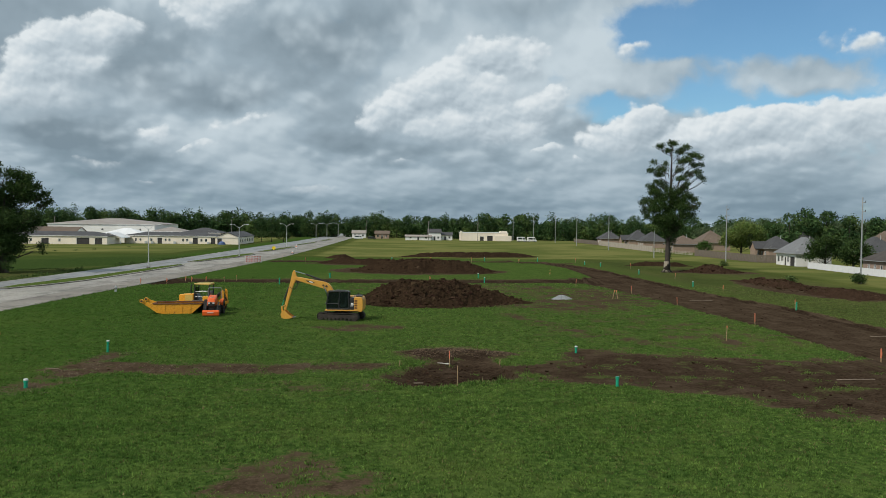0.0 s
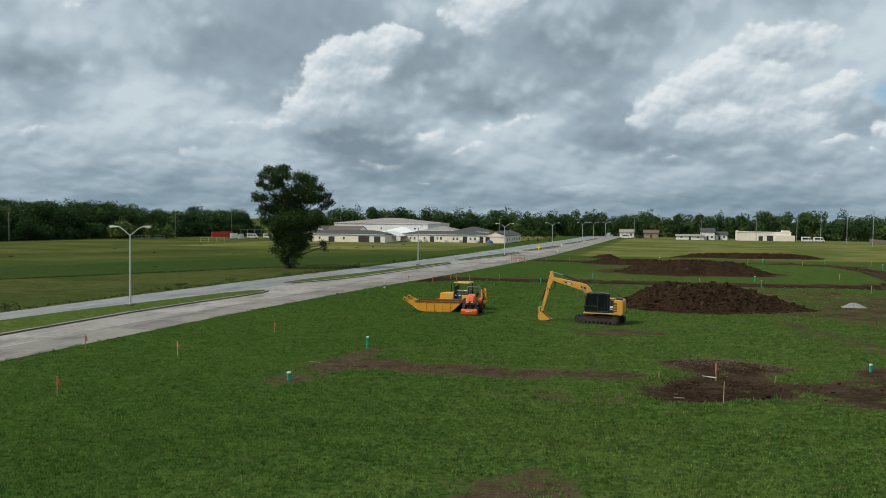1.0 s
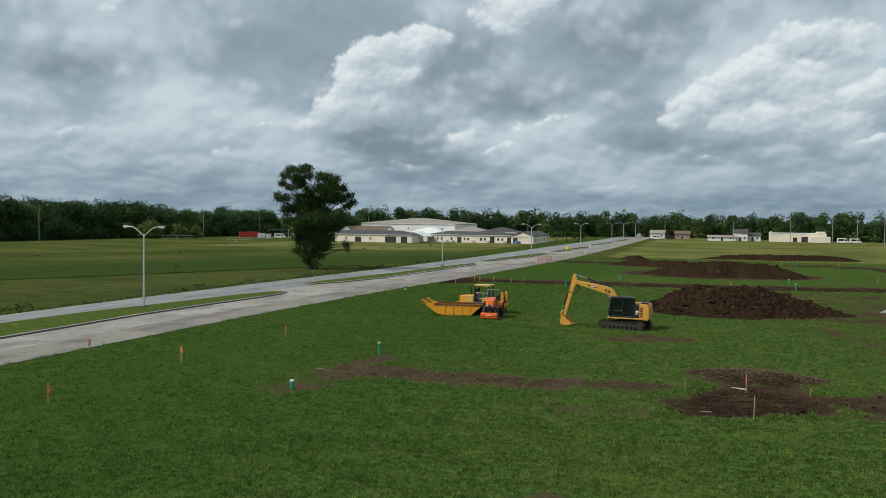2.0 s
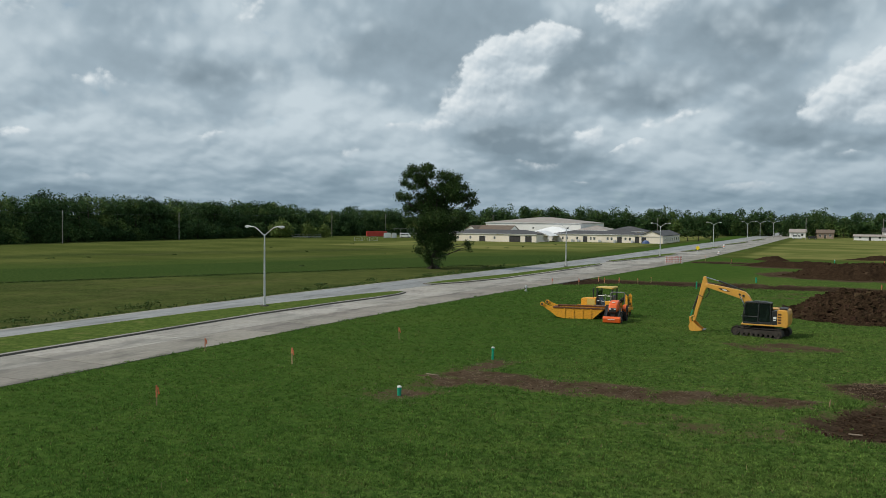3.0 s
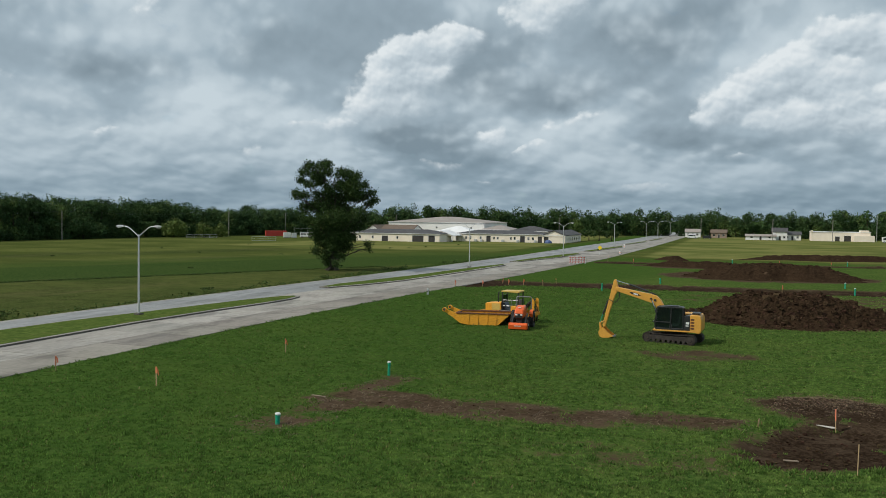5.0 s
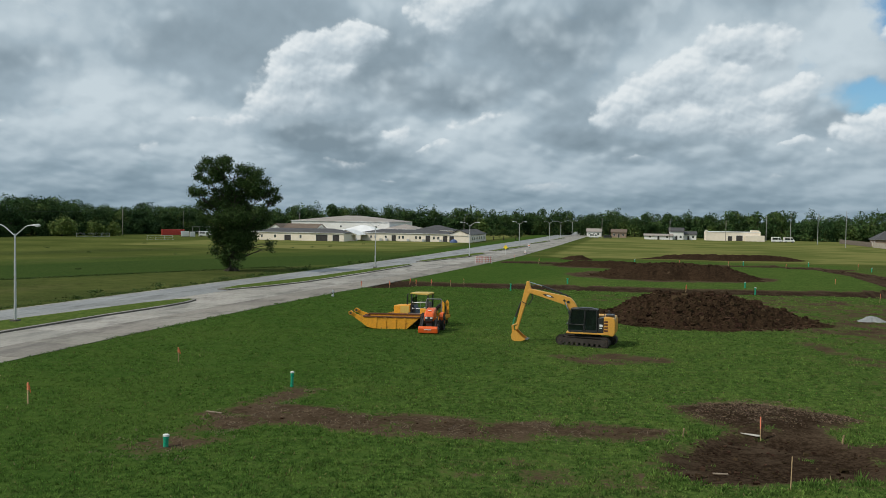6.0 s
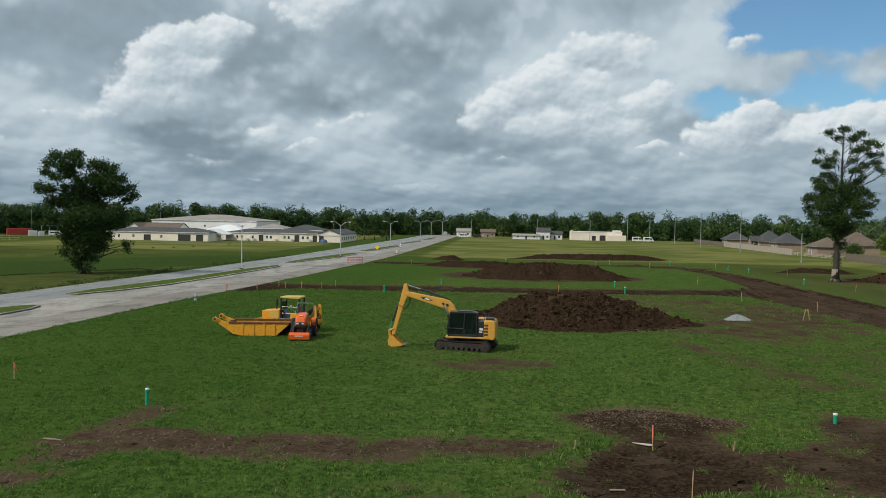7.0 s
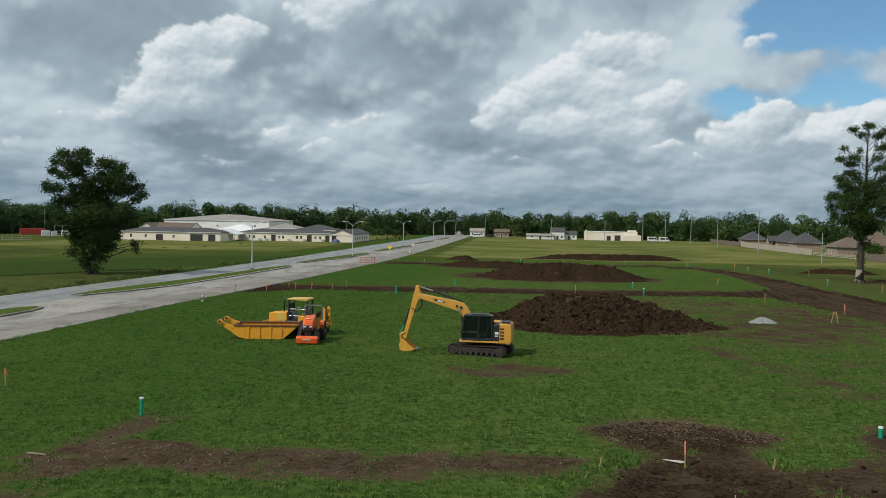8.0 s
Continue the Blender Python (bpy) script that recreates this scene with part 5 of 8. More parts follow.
    prism(bm, [(3.05, 3.72), (3.55, 3.86), (3.72, 4.02), (3.10, 3.94), (2.70, 3.72)], 0.101, 0.106, "y")
    part("badge", bm, M["black"], boom, "black badge with a white emblem bar")
    part("emblem", prism(bmesh.new(), [(2.98, 3.74), (3.36, 3.83), (3.36, 3.95), (2.98, 3.86)], 0.107, 0.111, "y"), M["white"], boom)
    bm = bmesh.new()
    tube(bm, [(1.6, 0.0, 3.86), (2.0, 0.02, 4.06), (2.6, 0.04, 4.20), (3.0, 0.0, 4.17)], 0.035, 6)
    tube(bm, [(1.4, -0.24, 3.80), (1.9, -0.24, 4.02), (2.6, -0.24, 4.14)], 0.03, 6)
    part("hose", bm, M["rubber"], boom)
    for y in (-0.50, 0.26):
        ram = part("boom_ram", tube(bmesh.new(), [(1.05, y, 1.35), (1.48, y, 2.65)], 0.085, 12), M["black"], boom)
        part("rod", tube(bmesh.new(), [(1.45, y, 2.55), (1.80, y, 3.40)], 0.048, 10), M["chrome"], ram)
    ram = part("stick_ram", tube(bmesh.new(), [(2.15, -0.12, 4.08), (3.75, -0.12, 4.62)], 0.085, 12), M["black"], boom, "black hydraulic ram with bright rod")
    part("rod", tube(bmesh.new(), [(3.7, -0.12, 4.60), (4.95, -0.12, 4.92)], 0.05, 10), M["chrome"], ram)
    stick = part("stick", prism(bmesh.new(), [(4.86, 5.02), (5.06, 4.98), (5.22, 4.35), (5.62, 2.6), (5.98, 1.05), (5.90, 0.88), (5.74, 0.92), (5.36, 2.3), (4.92, 3.7), (4.66, 4.12), (4.70, 4.40)], -0.27, 0.03, "y", 0.035), M["yellow"], up)
    bm = bmesh.new()
    tube(bm, [(4.55, 0.05, 4.15), (4.50, 0.12, 3.6), (4.72, 0.12, 3.15), (5.15, 0.08, 3.15), (5.42, 0.06, 3.3)], 0.03, 6)
    tube(bm, [(4.72, -0.3, 4.15), (4.62, -0.34, 3.5), (4.95, -0.32, 3.0), (5.3, -0.3, 2.9)], 0.03, 6)
    part("hose", bm, M["rubber"], stick)
    ram = part("bucket_ram", tube(bmesh.new(), [(5.52, -0.12, 3.25), (5.98, -0.12, 1.95)], 0.075, 12), M["black"], stick)
    part("rod", tube(bmesh.new(), [(5.97, -0.12, 2.0), (6.22, -0.12, 1.22)], 0.045, 10), M["pvc"], ram)
    bm = bmesh.new()
    for y in (-0.30, 0.05):
        tube(bm, [(6.22, y, 1.24), (5.80, y, 1.42)], 0.05, 8)
        tube(bm, [(6.22, y, 1.24), (6.16, y, 0.72)], 0.055, 8)
    part("linkage", bm, M["yellow"], stick)
    bucket = part("bucket", bmesh.new(), M["yellow"], stick, "yellow digging bucket with worn teeth")
    shell = [(5.86, 0.94), (6.12, 0.78), (6.24, 0.46), (6.16, 0.12), (5.92, 0.0), (5.42, 0.03), (5.02, 0.14)]
    bm = bmesh.new()
    for y0, y1 in ((-0.66, -0.62), (0.38, 0.42)):
        prism(bm, shell + [(5.0, 0.20), (5.40, 0.48)], y0, y1, "y")
    inner = [(a + (5.55 - a) * 0.06, b + (0.5 - b) * 0.08) for a, b in shell]
    prism(bm, shell + inner[::-1], -0.62, 0.38, "y")
    bm.to_mesh(bucket.data)
    bm.free()
    for y in (-0.58, -0.34, -0.12, 0.12, 0.34):
        part("tooth", prism(bmesh.new(), [(5.06, 0.12), (5.06, 0.22), (4.80, 0.18)], y - 0.05, y + 0.05, "y"), M["steel"], bucket)
    return ex


M["cabglass"] = glass_material("cab_glass", (0.07, 0.11, 0.095))
M["cabglass"].node_tree.nodes["Principled BSDF"].inputs["Transmission Weight"].default_value = 0.92
M["cabglass"].node_tree.nodes["Principled BSDF"].inputs["IOR"].default_value = 1.30
M["seatgrey"] = material("seat_cloth", (0.16, 0.16, 0.17), (0.11, 0.11, 0.12), None, 2, 14, 0.9, bump=0.2)
build_excavator()


def build_spoil_bin():
    """An open boat-shaped bin: flat floor, ribbed plate sides and two raised lifting arms."""
    m = pose(-23.6, 88.15, 0, 0, 0, 6)
    ob = thing("spoil_bin", "open ribbed yellow steel bin with rusted inside and raised lifting arms", "skip", m)
    side = [(0.0, 0.02), (2.75, 0.02), (3.85, 1.02), (3.80, 1.12), (-1.05, 1.06), (-1.75, 1.30), (-2.12, 1.52), (-2.32, 1.36), (-2.15, 1.12), (-1.35, 0.62), (-0.75, 0.16)]
    for y in (0.0, 2.35):
        sd = part("side_plate", prism(bmesh.new(), side, y - 0.03, y + 0.03, "y", 0.01), M["yellow_worn"], ob)
        o = -0.07 if y == 0 else 0.03
        for x in (0.05, 0.92, 1.80, 2.62):
            part("rib", prism(bmesh.new(), [(x - 0.05, 0.05), (x + 0.05, 0.05), (x + 0.09, 1.02), (x - 0.09, 1.02)], y + o, y + o + 0.045, "y"), M["yellow_worn"], sd)
        part("top_rail", prism(bmesh.new(), [(-1.08, 1.02), (3.85, 1.05), (3.85, 1.17), (-1.08, 1.14)], y - 0.09, y + 0.09, "y", 0.02), M["rust"], sd, "rusty top rail")
        bm = bmesh.new()
        tube(bm, [(-2.2, y - 0.16, 1.36), (-2.2, y + 0.16, 1.36)], 0.19, 16)
        part("trunnion", bm, M["yellow_worn"], sd)
        # solid dark plug paints the shaded bore of the tube end
        part("trunnion_dark_plug", tube(bmesh.new(), [(-2.2, y - 0.175, 1.36), (-2.2, y + 0.175, 1.36)], 0.11, 14), M["dark"], sd)
    floor = [(-1.35, 0.66), (-0.75, 0.20), (0.0, 0.06), (2.75, 0.06), (3.83, 1.03), (3.78, 1.07), (2.72, 0.12), (0.0, 0.12), (-0.72, 0.27), (-1.38, 0.74)]
    part("floor_plate", prism(bmesh.new(), floor, 0.03, 2.32, "y"), M["rust"], ob, "rusted inner floor plate")
    part("cross_beam", tube(bmesh.new(), [(-1.3, 0, 0.95), (-1.3, 2.35, 0.95)], 0.09, 10), M["rust"], ob)
    part("front_plate", prism(bmesh.new(), [(-1.05, 0.5), (-0.98, 0.5), (-1.02, 1.06), (-1.09, 1.06)], 0.03, 2.32, "y"), M["rust"], ob)
    return ob


build_spoil_bin()


def build_bulldozer():
    """A crawler with a canopy; the nose looks to -x, the ripper to +x."""
    m = pose(-20.6, 92.2, 0, 0, 0, 180 - 8)
    ob = thing("bulldozer", "yellow crawler bulldozer with canopy roof and rear ripper", "bulldozer", m)
    for y in (1.0, -1.0):
        tr = part("track", track_belt(bmesh.new(), 3.0, 0.82, 0.5, y, 34), M["track"], ob, "muddy steel crawler track")
        part("track_frame", box(bmesh.new(), (-1.1, y - 0.18, 0.22), (1.1, y + 0.18, 0.6), 0.04), M["track"], tr)
        for x in (-1.08, 1.08):
            part("sprocket", tube(bmesh.new(), [(x, y - 0.2, 0.41), (x, y + 0.28, 0.41)], 0.33, 16), M["yellow_worn"], tr)
    hood = part("hood", prism(bmesh.new(), [(0.75, 0.75), (2.35, 0.72), (2.38, 1.66), (2.30, 1.74), (0.75, 1.86)], -0.62, 0.62, "y", 0.05), M["yellow_worn"], ob)
    part("side_vent", box(bmesh.new(), (0.85, 0.61, 1.1), (1.7, 0.635, 1.72), 0.01), M["canopy"], hood, "faded slotted side panel")
    bm = bmesh.new()
    for k in range(7):
        box(bm, (2.37, -0.5, 0.86 + 0.11 * k), (2.41, 0.5, 0.92 + 0.11 * k))
    part("grille", bm, M["black"], hood)
    part("body", box(bmesh.new(), (-1.5, -0.72, 0.55), (0.9, 0.72, 1.15), 0.06), M["black"], ob)
    part("side_box", box(bmesh.new(), (-1.35, 0.74, 1.06), (-0.45, 1.16, 1.62), 0.04), M["yellow_worn"], ob)
    part("windshield", prism(bmesh.new(), [(0.55, 1.86), (0.57, 1.86), (0.57, 2.55), (0.55, 2.55)], -0.55, 0.55, "y"), M["cabglass"], ob)
    part("fender", box(bmesh.new(), (-1.3, 0.6, 0.95), (0.7, 1.2, 1.05), 0.03), M["black"], ob)
    part("console", prism(bmesh.new(), [(0.15, 1.1), (0.75, 1.1), (0.75, 1.8), (0.45, 1.85)], -0.5, 0.5, "y", 0.04), M["black"], ob)
    bm = bmesh.new()
    box(bm, (-0.85, -0.35, 1.15), (-0.2, 0.35, 1.45), 0.06)
    prism(bm, [(-0.95, 1.4), (-0.75, 1.4), (-0.88, 2.15), (-1.05, 2.15)], -0.33, 0.33, "y", 0.05)
    part("seat", bm, M["seatgrey"], ob)
    part("tank", box(bmesh.new(), (-1.55, -0.7, 1.1), (-1.0, 0.7, 1.62), 0.08), M["yellow"], ob)
    canopy = part("canopy", prism(bmesh.new(), [(0.72, 2.86), (0.70, 2.97), (-0.98, 3.02), (-1.12, 2.96), (-1.10, 2.84), (-0.95, 2.80)], -0.70, 0.70, "y", 0.04), M["canopy"], ob, "faded yellow canopy roof")
    for x, y in ((0.62, 0.60), (0.62, -0.60), (-1.0, 0.60), (-1.0, -0.60)):
        part("post", box(bmesh.new(), (x - 0.055, y - 0.055, 1.0), (x + 0.055, y + 0.055, 2.86), 0.015), M["black"], canopy)
    for y in (0.60, -0.60):
        bm = bmesh.new()
        for z in (1.55, 2.1):
            tube(bm, [(0.62, y, z), (-1.0, y, z)], 0.025, 6)
        tube(bm, [(-0.3, y, 1.1), (-0.3, y, 2.1)], 0.025, 6)
        part("guard_rail", bm, M["steel"], canopy)
    part("exhaust", tube(bmesh.new(), [(1.15, 0.3, 1.8), (1.15, 0.3, 2.72), (1.02, 0.3, 2.82)], [0.06, 0.06, 0.05], 10), M["black"], hood)
    bm = bmesh.new()
    for z in (1.4, 1.9):
        tube(bm, [(0.5, 0.75, z), (0.2, 0.8, z + 0.2), (-0.2, 0.75, z)], 0.03, 6)
    part("hose", bm, M["rubber"], ob)
    ripper = part("ripper", prism(bmesh.new(), [(-1.5, 0.75), (-2.2, 0.68), (-2.4, 1.4), (-2.42, 2.1), (-2.2, 2.2), (-2.05, 1.9), (-2.05, 1.3), (-1.5, 1.1)], -0.1, 0.1, "y", 0.03), M["yellow_worn"], ob, "worn yellow rear ripper frame")
    for k in range(5):
        y = -0.55 + 0.27 * k
        part("hose", tube(bmesh.new(), [(-1.5, y, 1.3), (-1.9, y + 0.05, 1.9 + 0.1 * (k % 2)), (-2.35, y, 1.75), (-2.55, y, 1.1)], 0.04, 6), M["rubber"], ripper)
    for y in (-0.6, 0.6):
        part("ripper_arm", prism(bmesh.new(), [(-1.5, 0.62), (-2.45, 0.5), (-2.62, 1.2), (-2.58, 2.2), (-2.40, 2.38), (-2.28, 2.2), (-2.36, 1.2), (-2.2, 0.85), (-1.5, 0.85)], y - 0.07, y + 0.07, "y", 0.02), M["yellow_worn"], ripper)
        part("ripper_ram", tube(bmesh.new(), [(-1.5, y * 0.6, 1.5), (-2.35, y * 0.6, 2.25)], 0.07, 10), M["black"], ripper)
        part("shank", prism(bmesh.new(), [(-2.3, 0.2), (-2.45, 0.15), (-2.6, 1.1), (-2.4, 1.1)], y - 0.04, y + 0.04, "y"), M["track"], ripper)
    part("cross_beam", box(bmesh.new(), (-2.62, -0.95, 0.75), (-2.35, 0.95, 1.05), 0.03), M["yellow_worn"], ripper)
    # blade in front
    bm = bmesh.new()
    prism(bm, [(2.75, 0.05), (2.95, 0.1), (2.82, 0.45), (2.85, 0.85), (2.98, 1.0), (2.9, 1.02), (2.74, 0.85), (2.70, 0.45)], -1.5, 1.5, "y")
    blade = part("blade", bm, M["yellow_worn"], ob)
    for y in (-0.8, 0.8):
        part("push_arm", box(bmesh.new(), (0.6, y - 0.06, 0.3), (2.75, y + 0.06, 0.46), 0.02), M["yellow_worn"], blade)


build_bulldozer()


def wheel(parent, x, y, r, w, side, rim_mat):
    bm = bmesh.new()
    prof = [(r * 0.55, -w / 2), (r * 0.9, -w / 2), (r, -w * 0.36), (r, w * 0.36), (r * 0.9, w / 2), (r * 0.55, w / 2)]
    n = 26
    rings = [[bm.verts.new((x + a * math.cos(2 * math.pi * k / n), y + b, r + a * math.sin(2 * math.pi * k / n))) for a, b in prof] for k in range(n)]
    for k in range(n):
        for j in range(len(prof) - 1):
            bm.faces.new((rings[k][j], rings[k][j + 1], rings[(k + 1) % n][j + 1], rings[(k + 1) % n][j]))
    for k in range(20):
        a = 2 * math.pi * k / 20
        for s in (-1, 1):
            mm = Matrix.Translation((x, y, r)) @ Matrix.Rotation(a + 0.08 * s, 4, "Y") @ Matrix.Translation((0, s * w * 0.22, r)) @ Matrix.Rotation(s * 0.6, 4, "Z")
            box(bm, (-0.035, -w * 0.24, -0.01), (0.035, w * 0.24, 0.05), 0, mm)
    tyre = part("tyre", bm, M["rubber"], parent)
    bm = bmesh.new()
    tube(bm, [(x, y - w * 0.3, r), (x, y + w * 0.3, r)], r * 0.56, 18)
    tube(bm, [(x, y + side * w * 0.3, r), (x, y + side * w * 0.42, r)], [r * 0.3, r * 0.22], 12)
    part("rim", bm, rim_mat, tyre)


def build_tractor():
    """Compact tractor: the nose looks to -y, towards +X of its own frame."""
    m = pose(-18.5, 87.85, 0, 0, 0, -90 + 5) @ Matrix.Scale(1.1, 4)
    ob = thing("tractor", "orange compact tractor with black tyres and folded roll bar", "tractor", m)
    for y in (0.62, -0.62):
        wheel(ob, 0.75, y, 0.40, 0.26, 1 if y > 0 else -1, M["white"])
        wheel(ob, -1.05, y * 1.18, 0.66, 0.40, 1 if y > 0 else -1, M["orange"])
    hood = part("hood", prism(bmesh.new(), [(1.18, 0.95), (1.22, 1.25), (1.05, 1.62), (0.55, 1.80), (-0.35, 1.88), (-0.35, 0.95)], -0.36, 0.36, "y", 0.10), M["orange"], ob)
    bm = bmesh.new()
    prism(bm, [(1.13, 0.82), (1.235, 0.98), (1.235, 1.28), (1.16, 1.34), (1.10, 1.34)], -0.30, 0.30, "y", 0.03)
    part("grille", bm, M["black"], hood)
    for y in (-0.2, 0.2):
        part("headlight", box(bmesh.new(), (1.22, y - 0.09, 1.17), (1.25, y + 0.09, 1.28), 0.01), M["lampglass"], hood)
    part("badge", box(bmesh.new(), (0.78, -0.14, 1.735), (0.90, 0.14, 1.775), 0.01), M["white"], hood)
    part("chassis", box(bmesh.new(), (-1.2, -0.25, 0.42), (1.1, 0.25, 0.98), 0.05), M["black"], ob)
    guard = part("front_guard", prism(bmesh.new(), [(1.25, 0.12), (1.75, 0.12), (1.78, 0.48), (1.62, 0.62), (1.30, 0.60)], -0.74, 0.74, "y", 0.04), M["orange"], ob, "bright orange front loader bucket")
    part("label_bar", box(bmesh.new(), (1.775, -0.30, 0.36), (1.79, 0.28, 0.42)), M["white"], guard)
    for y in (-0.52, 0.52):
        part("loader_arm", prism(bmesh.new(), [(1.35, 0.35), (1.5, 0.5), (0.9, 0.95), (0.0, 1.25), (-0.1, 1.12), (0.8, 0.82)], y - 0.05, y + 0.05, "y", 0.01), M["black"], ob)
    for y in (-0.62, 0.62):
        part("fender", prism(bmesh.new(), [(-0.45, 0.75), (-0.40, 1.15), (-0.7, 1.42), (-1.4, 1.42), (-1.65, 1.15), (-1.4, 1.36), (-0.72, 1.36), (-0.48, 1.1)], y - 0.02, y + 0.25 if y > 0 else y + 0.02, "y"), M["orange"], ob)
    part("platform", box(bmesh.new(), (-0.9, -0.6, 0.78), (-0.2, 0.6, 0.86), 0.02), M["black"], ob)
    bm = bmesh.new()
    box(bm, (-1.25, -0.26, 1.0), (-0.75, 0.26, 1.2), 0.06)
    prism(bm, [(-1.32, 1.15), (-1.18, 1.15), (-1.25, 1.65), (-1.38, 1.65)], -0.24, 0.24, "y", 0.04)
    part("seat", bm, M["black"], ob)
    bm = bmesh.new()
    tube(bm, [(-0.35, 0, 1.3), (-0.62, 0, 1.72)], 0.03, 8)
    n = 16
    tube(bm, [(-0.62 + 0.09 * math.cos(2 * math.pi * k / n), 0.2 * math.sin(2 * math.pi * k / n), 1.74 + 0.1 * math.cos(2 * math.pi * k / n)) for k in range(n + 1)], 0.02, 6)
    part("steering_wheel", bm, M["black"], ob)
    bm = bmesh.new()
    tube(bm, [(-1.45, -0.62, 0.9), (-1.45, -0.62, 2.36), (-1.45, -0.55, 2.44), (-1.45, 0.55, 2.44), (-1.45, 0.62, 2.36), (-1.45, 0.62, 0.9)], 0.045, 8)
    part("roll_bar", bm, M["steel"], ob, "grey steel roll bar")


build_tractor()


# ---- street furniture and site markers ----
def build_lamp(x, y, h, turn=0.0):
    ob = thing("street_lamp", "tall galvanised street lamp with two curved arms", "street lamp", pose(x, y, 0.18, 0, 0, turn), "lamps along the median")
    part("base", box(bmesh.new(), (-0.32, -0.32, -0.05), (0.32, 0.32, 0.16), 0.03), M["kerb"], ob, "square concrete footing")
    part("pole", tube(bmesh.new(), [(0, 0, 0.1), (0, 0, h * 0.5), (0, 0, h - 0.55)], [0.115, 0.095, 0.07], 12), M["galv"], ob)
    for s in (-1, 1):
        arm = part("arm", tube(bmesh.new(), [(0, 0, h - 0.75), (s * 0.45, 0, h - 0.40), (s * 1.0, 0, h + 0.02), (s * 1.30, 0, h + 0.17), (s * 1.65, 0, h + 0.22), (s * 1.95, 0, h + 0.22)], 0.04, 8), M["galv"], ob)
        head = part("lamp_head", prism(bmesh.new(), [(s * 1.80, h + 0.16), (s * 2.02, h + 0.14), (s * 2.50, h + 0.15), (s * 2.54, h + 0.24), (s * 2.35, h + 0.33), (s * 1.95, h + 0.32)], -0.15, 0.15, "y", 0.03), M["galv"], arm)
        part("lens", prism(bmesh.new(), [(s * 2.08, h + 0.145), (s * 2.44, h + 0.145), (s * 2.38, h + 0.06), (s * 2.14, h + 0.06)], -0.11, 0.11, "y", 0.02), M["lampglass"], head)
    return ob


LAMP = build_lamp(-54.5, 81.2, 8.25)
for lx, ly in ((-49.6, 171.3), (-42.2, 226), (-41.0, 308), (-40.0, 400), (-38.6, 440), (-37.5, 500), (-37.0, 560), (-55.2, -12)):
    copy_thing(LAMP, pose(lx, ly, 0.18, 0, 0, 0 if ly < 350 else 4))


def marker_stake(x, y, h, lean=0.0, ribbon=True, paint=0.5, board=False):
    ob = thing("marker_stake", "slim wooden survey stake with orange tape" if ribbon else "bare slim wooden survey stake", "survey stake", pose(x, y, float(ground_height(np.array([x]), np.array([y]))[0]), lean, lean * 0.7, x * 37 % 90), "survey stakes")
    bm = bmesh.new()
    box(bm, (-0.034, -0.018, -0.1), (0.034, 0.018, h * (1 - paint)), 0.004)
    part("stick", bm, M["stake"], ob)
    if paint > 0:
        part("painted_end", box(bmesh.new(), (-0.042, -0.024, h * (1 - paint)), (0.042, 0.024, h), 0.004), M["flag"], ob, "fluorescent orange end")
    if ribbon:
        bm = bmesh.new()
        pts = [(0.03, 0.0, h * 0.90), (0.08, 0.03, h * 0.80), (0.10, 0.02, h * 0.66), (0.13, 0.05, h * 0.54)]
        vs = [(bm.verts.new(Vector(p) + Vector((0.03, 0, 0.03))), bm.verts.new(Vector(p) - Vector((0.03, 0, 0.03)))) for p in pts]
        for a, b in zip(vs, vs[1:]):
            bm.faces.new((a[0], b[0], b[1], a[1]))
        bmesh.ops.solidify(bm, geom=bm.faces[:], thickness=0.004)
        part("ribbon", bm, M["flag"], ob)
    return ob


for sx, sy, sh, pt in ((-30.53, 40.7, 1.08, 0.6), (-31.6, 54.1, 1.1, 0.35), (-30.9, 67.7, 1.0, 0.35), (-40.3, 55.6, 0.95, 0.6), (4.44, 57.55, 1.1, 0.5), (35.5, 80.5, 1.35, 0.6), (28.9, 70.6, 1.3, 0.15), (35.6, 104.8, 1.2, 0.7), (28.9, 160.8, 1.15, 0.7), (28.2, 132.2, 1.15, 0.5),
                       (34.9, 124.1, 1.2, 0.6), (48.3, 99.5, 1.15, 0.4), (48.5, 123.6, 1.1, 0.5), (50.5, 152.7, 1.2, 0.5), (5.5, 143.3, 1.15, 0.6), (-31.3, 140.7, 0.95, 0.7), (-33.3, 139.5, 0.95, 0.7), (-36.0, 134.7, 0.95, 0.6), (-34.8, 141.5, 0.95, 0.7), (-38.2, 128.4, 0.95, 0.7),
                       (-27, 144.2, 0.95, 0.2), (-28.1, 139.8, 0.95, 0.2), (36.8, 60.5, 1.2, 0.6), (44.3, 213.6, 1.2, 0.4), (-29.3, 214, 1.2, 0.3), (-23.1, 210, 1.2, 0.3), (52, 189, 1.2, 0.4), (18, 213, 1.2, 0.4), (30, 214, 1.2, 0.4), (8, 220, 1.2, 0.3)):
    marker_stake(sx, sy, sh, 3 * math.sin(sx * 7), pt >= 0.3, pt)
marker_stake(4.5, 49.85, 1.25, 1.0, False, 0.0)
for sx, sy in ((0.95, 56.6), (7.9, 57.4)):
    marker_stake(sx, sy, 0.42, 6, False, 0.0)
for sx, sy, tip in ((29.09, 111.81, 12), (29.77, 111.81, -12)):
    leg = marker_stake(sx, sy, 1.15, 0, False, 0.25)
    leg.matrix_world = pose(sx, sy, 0, 0, tip, 0)


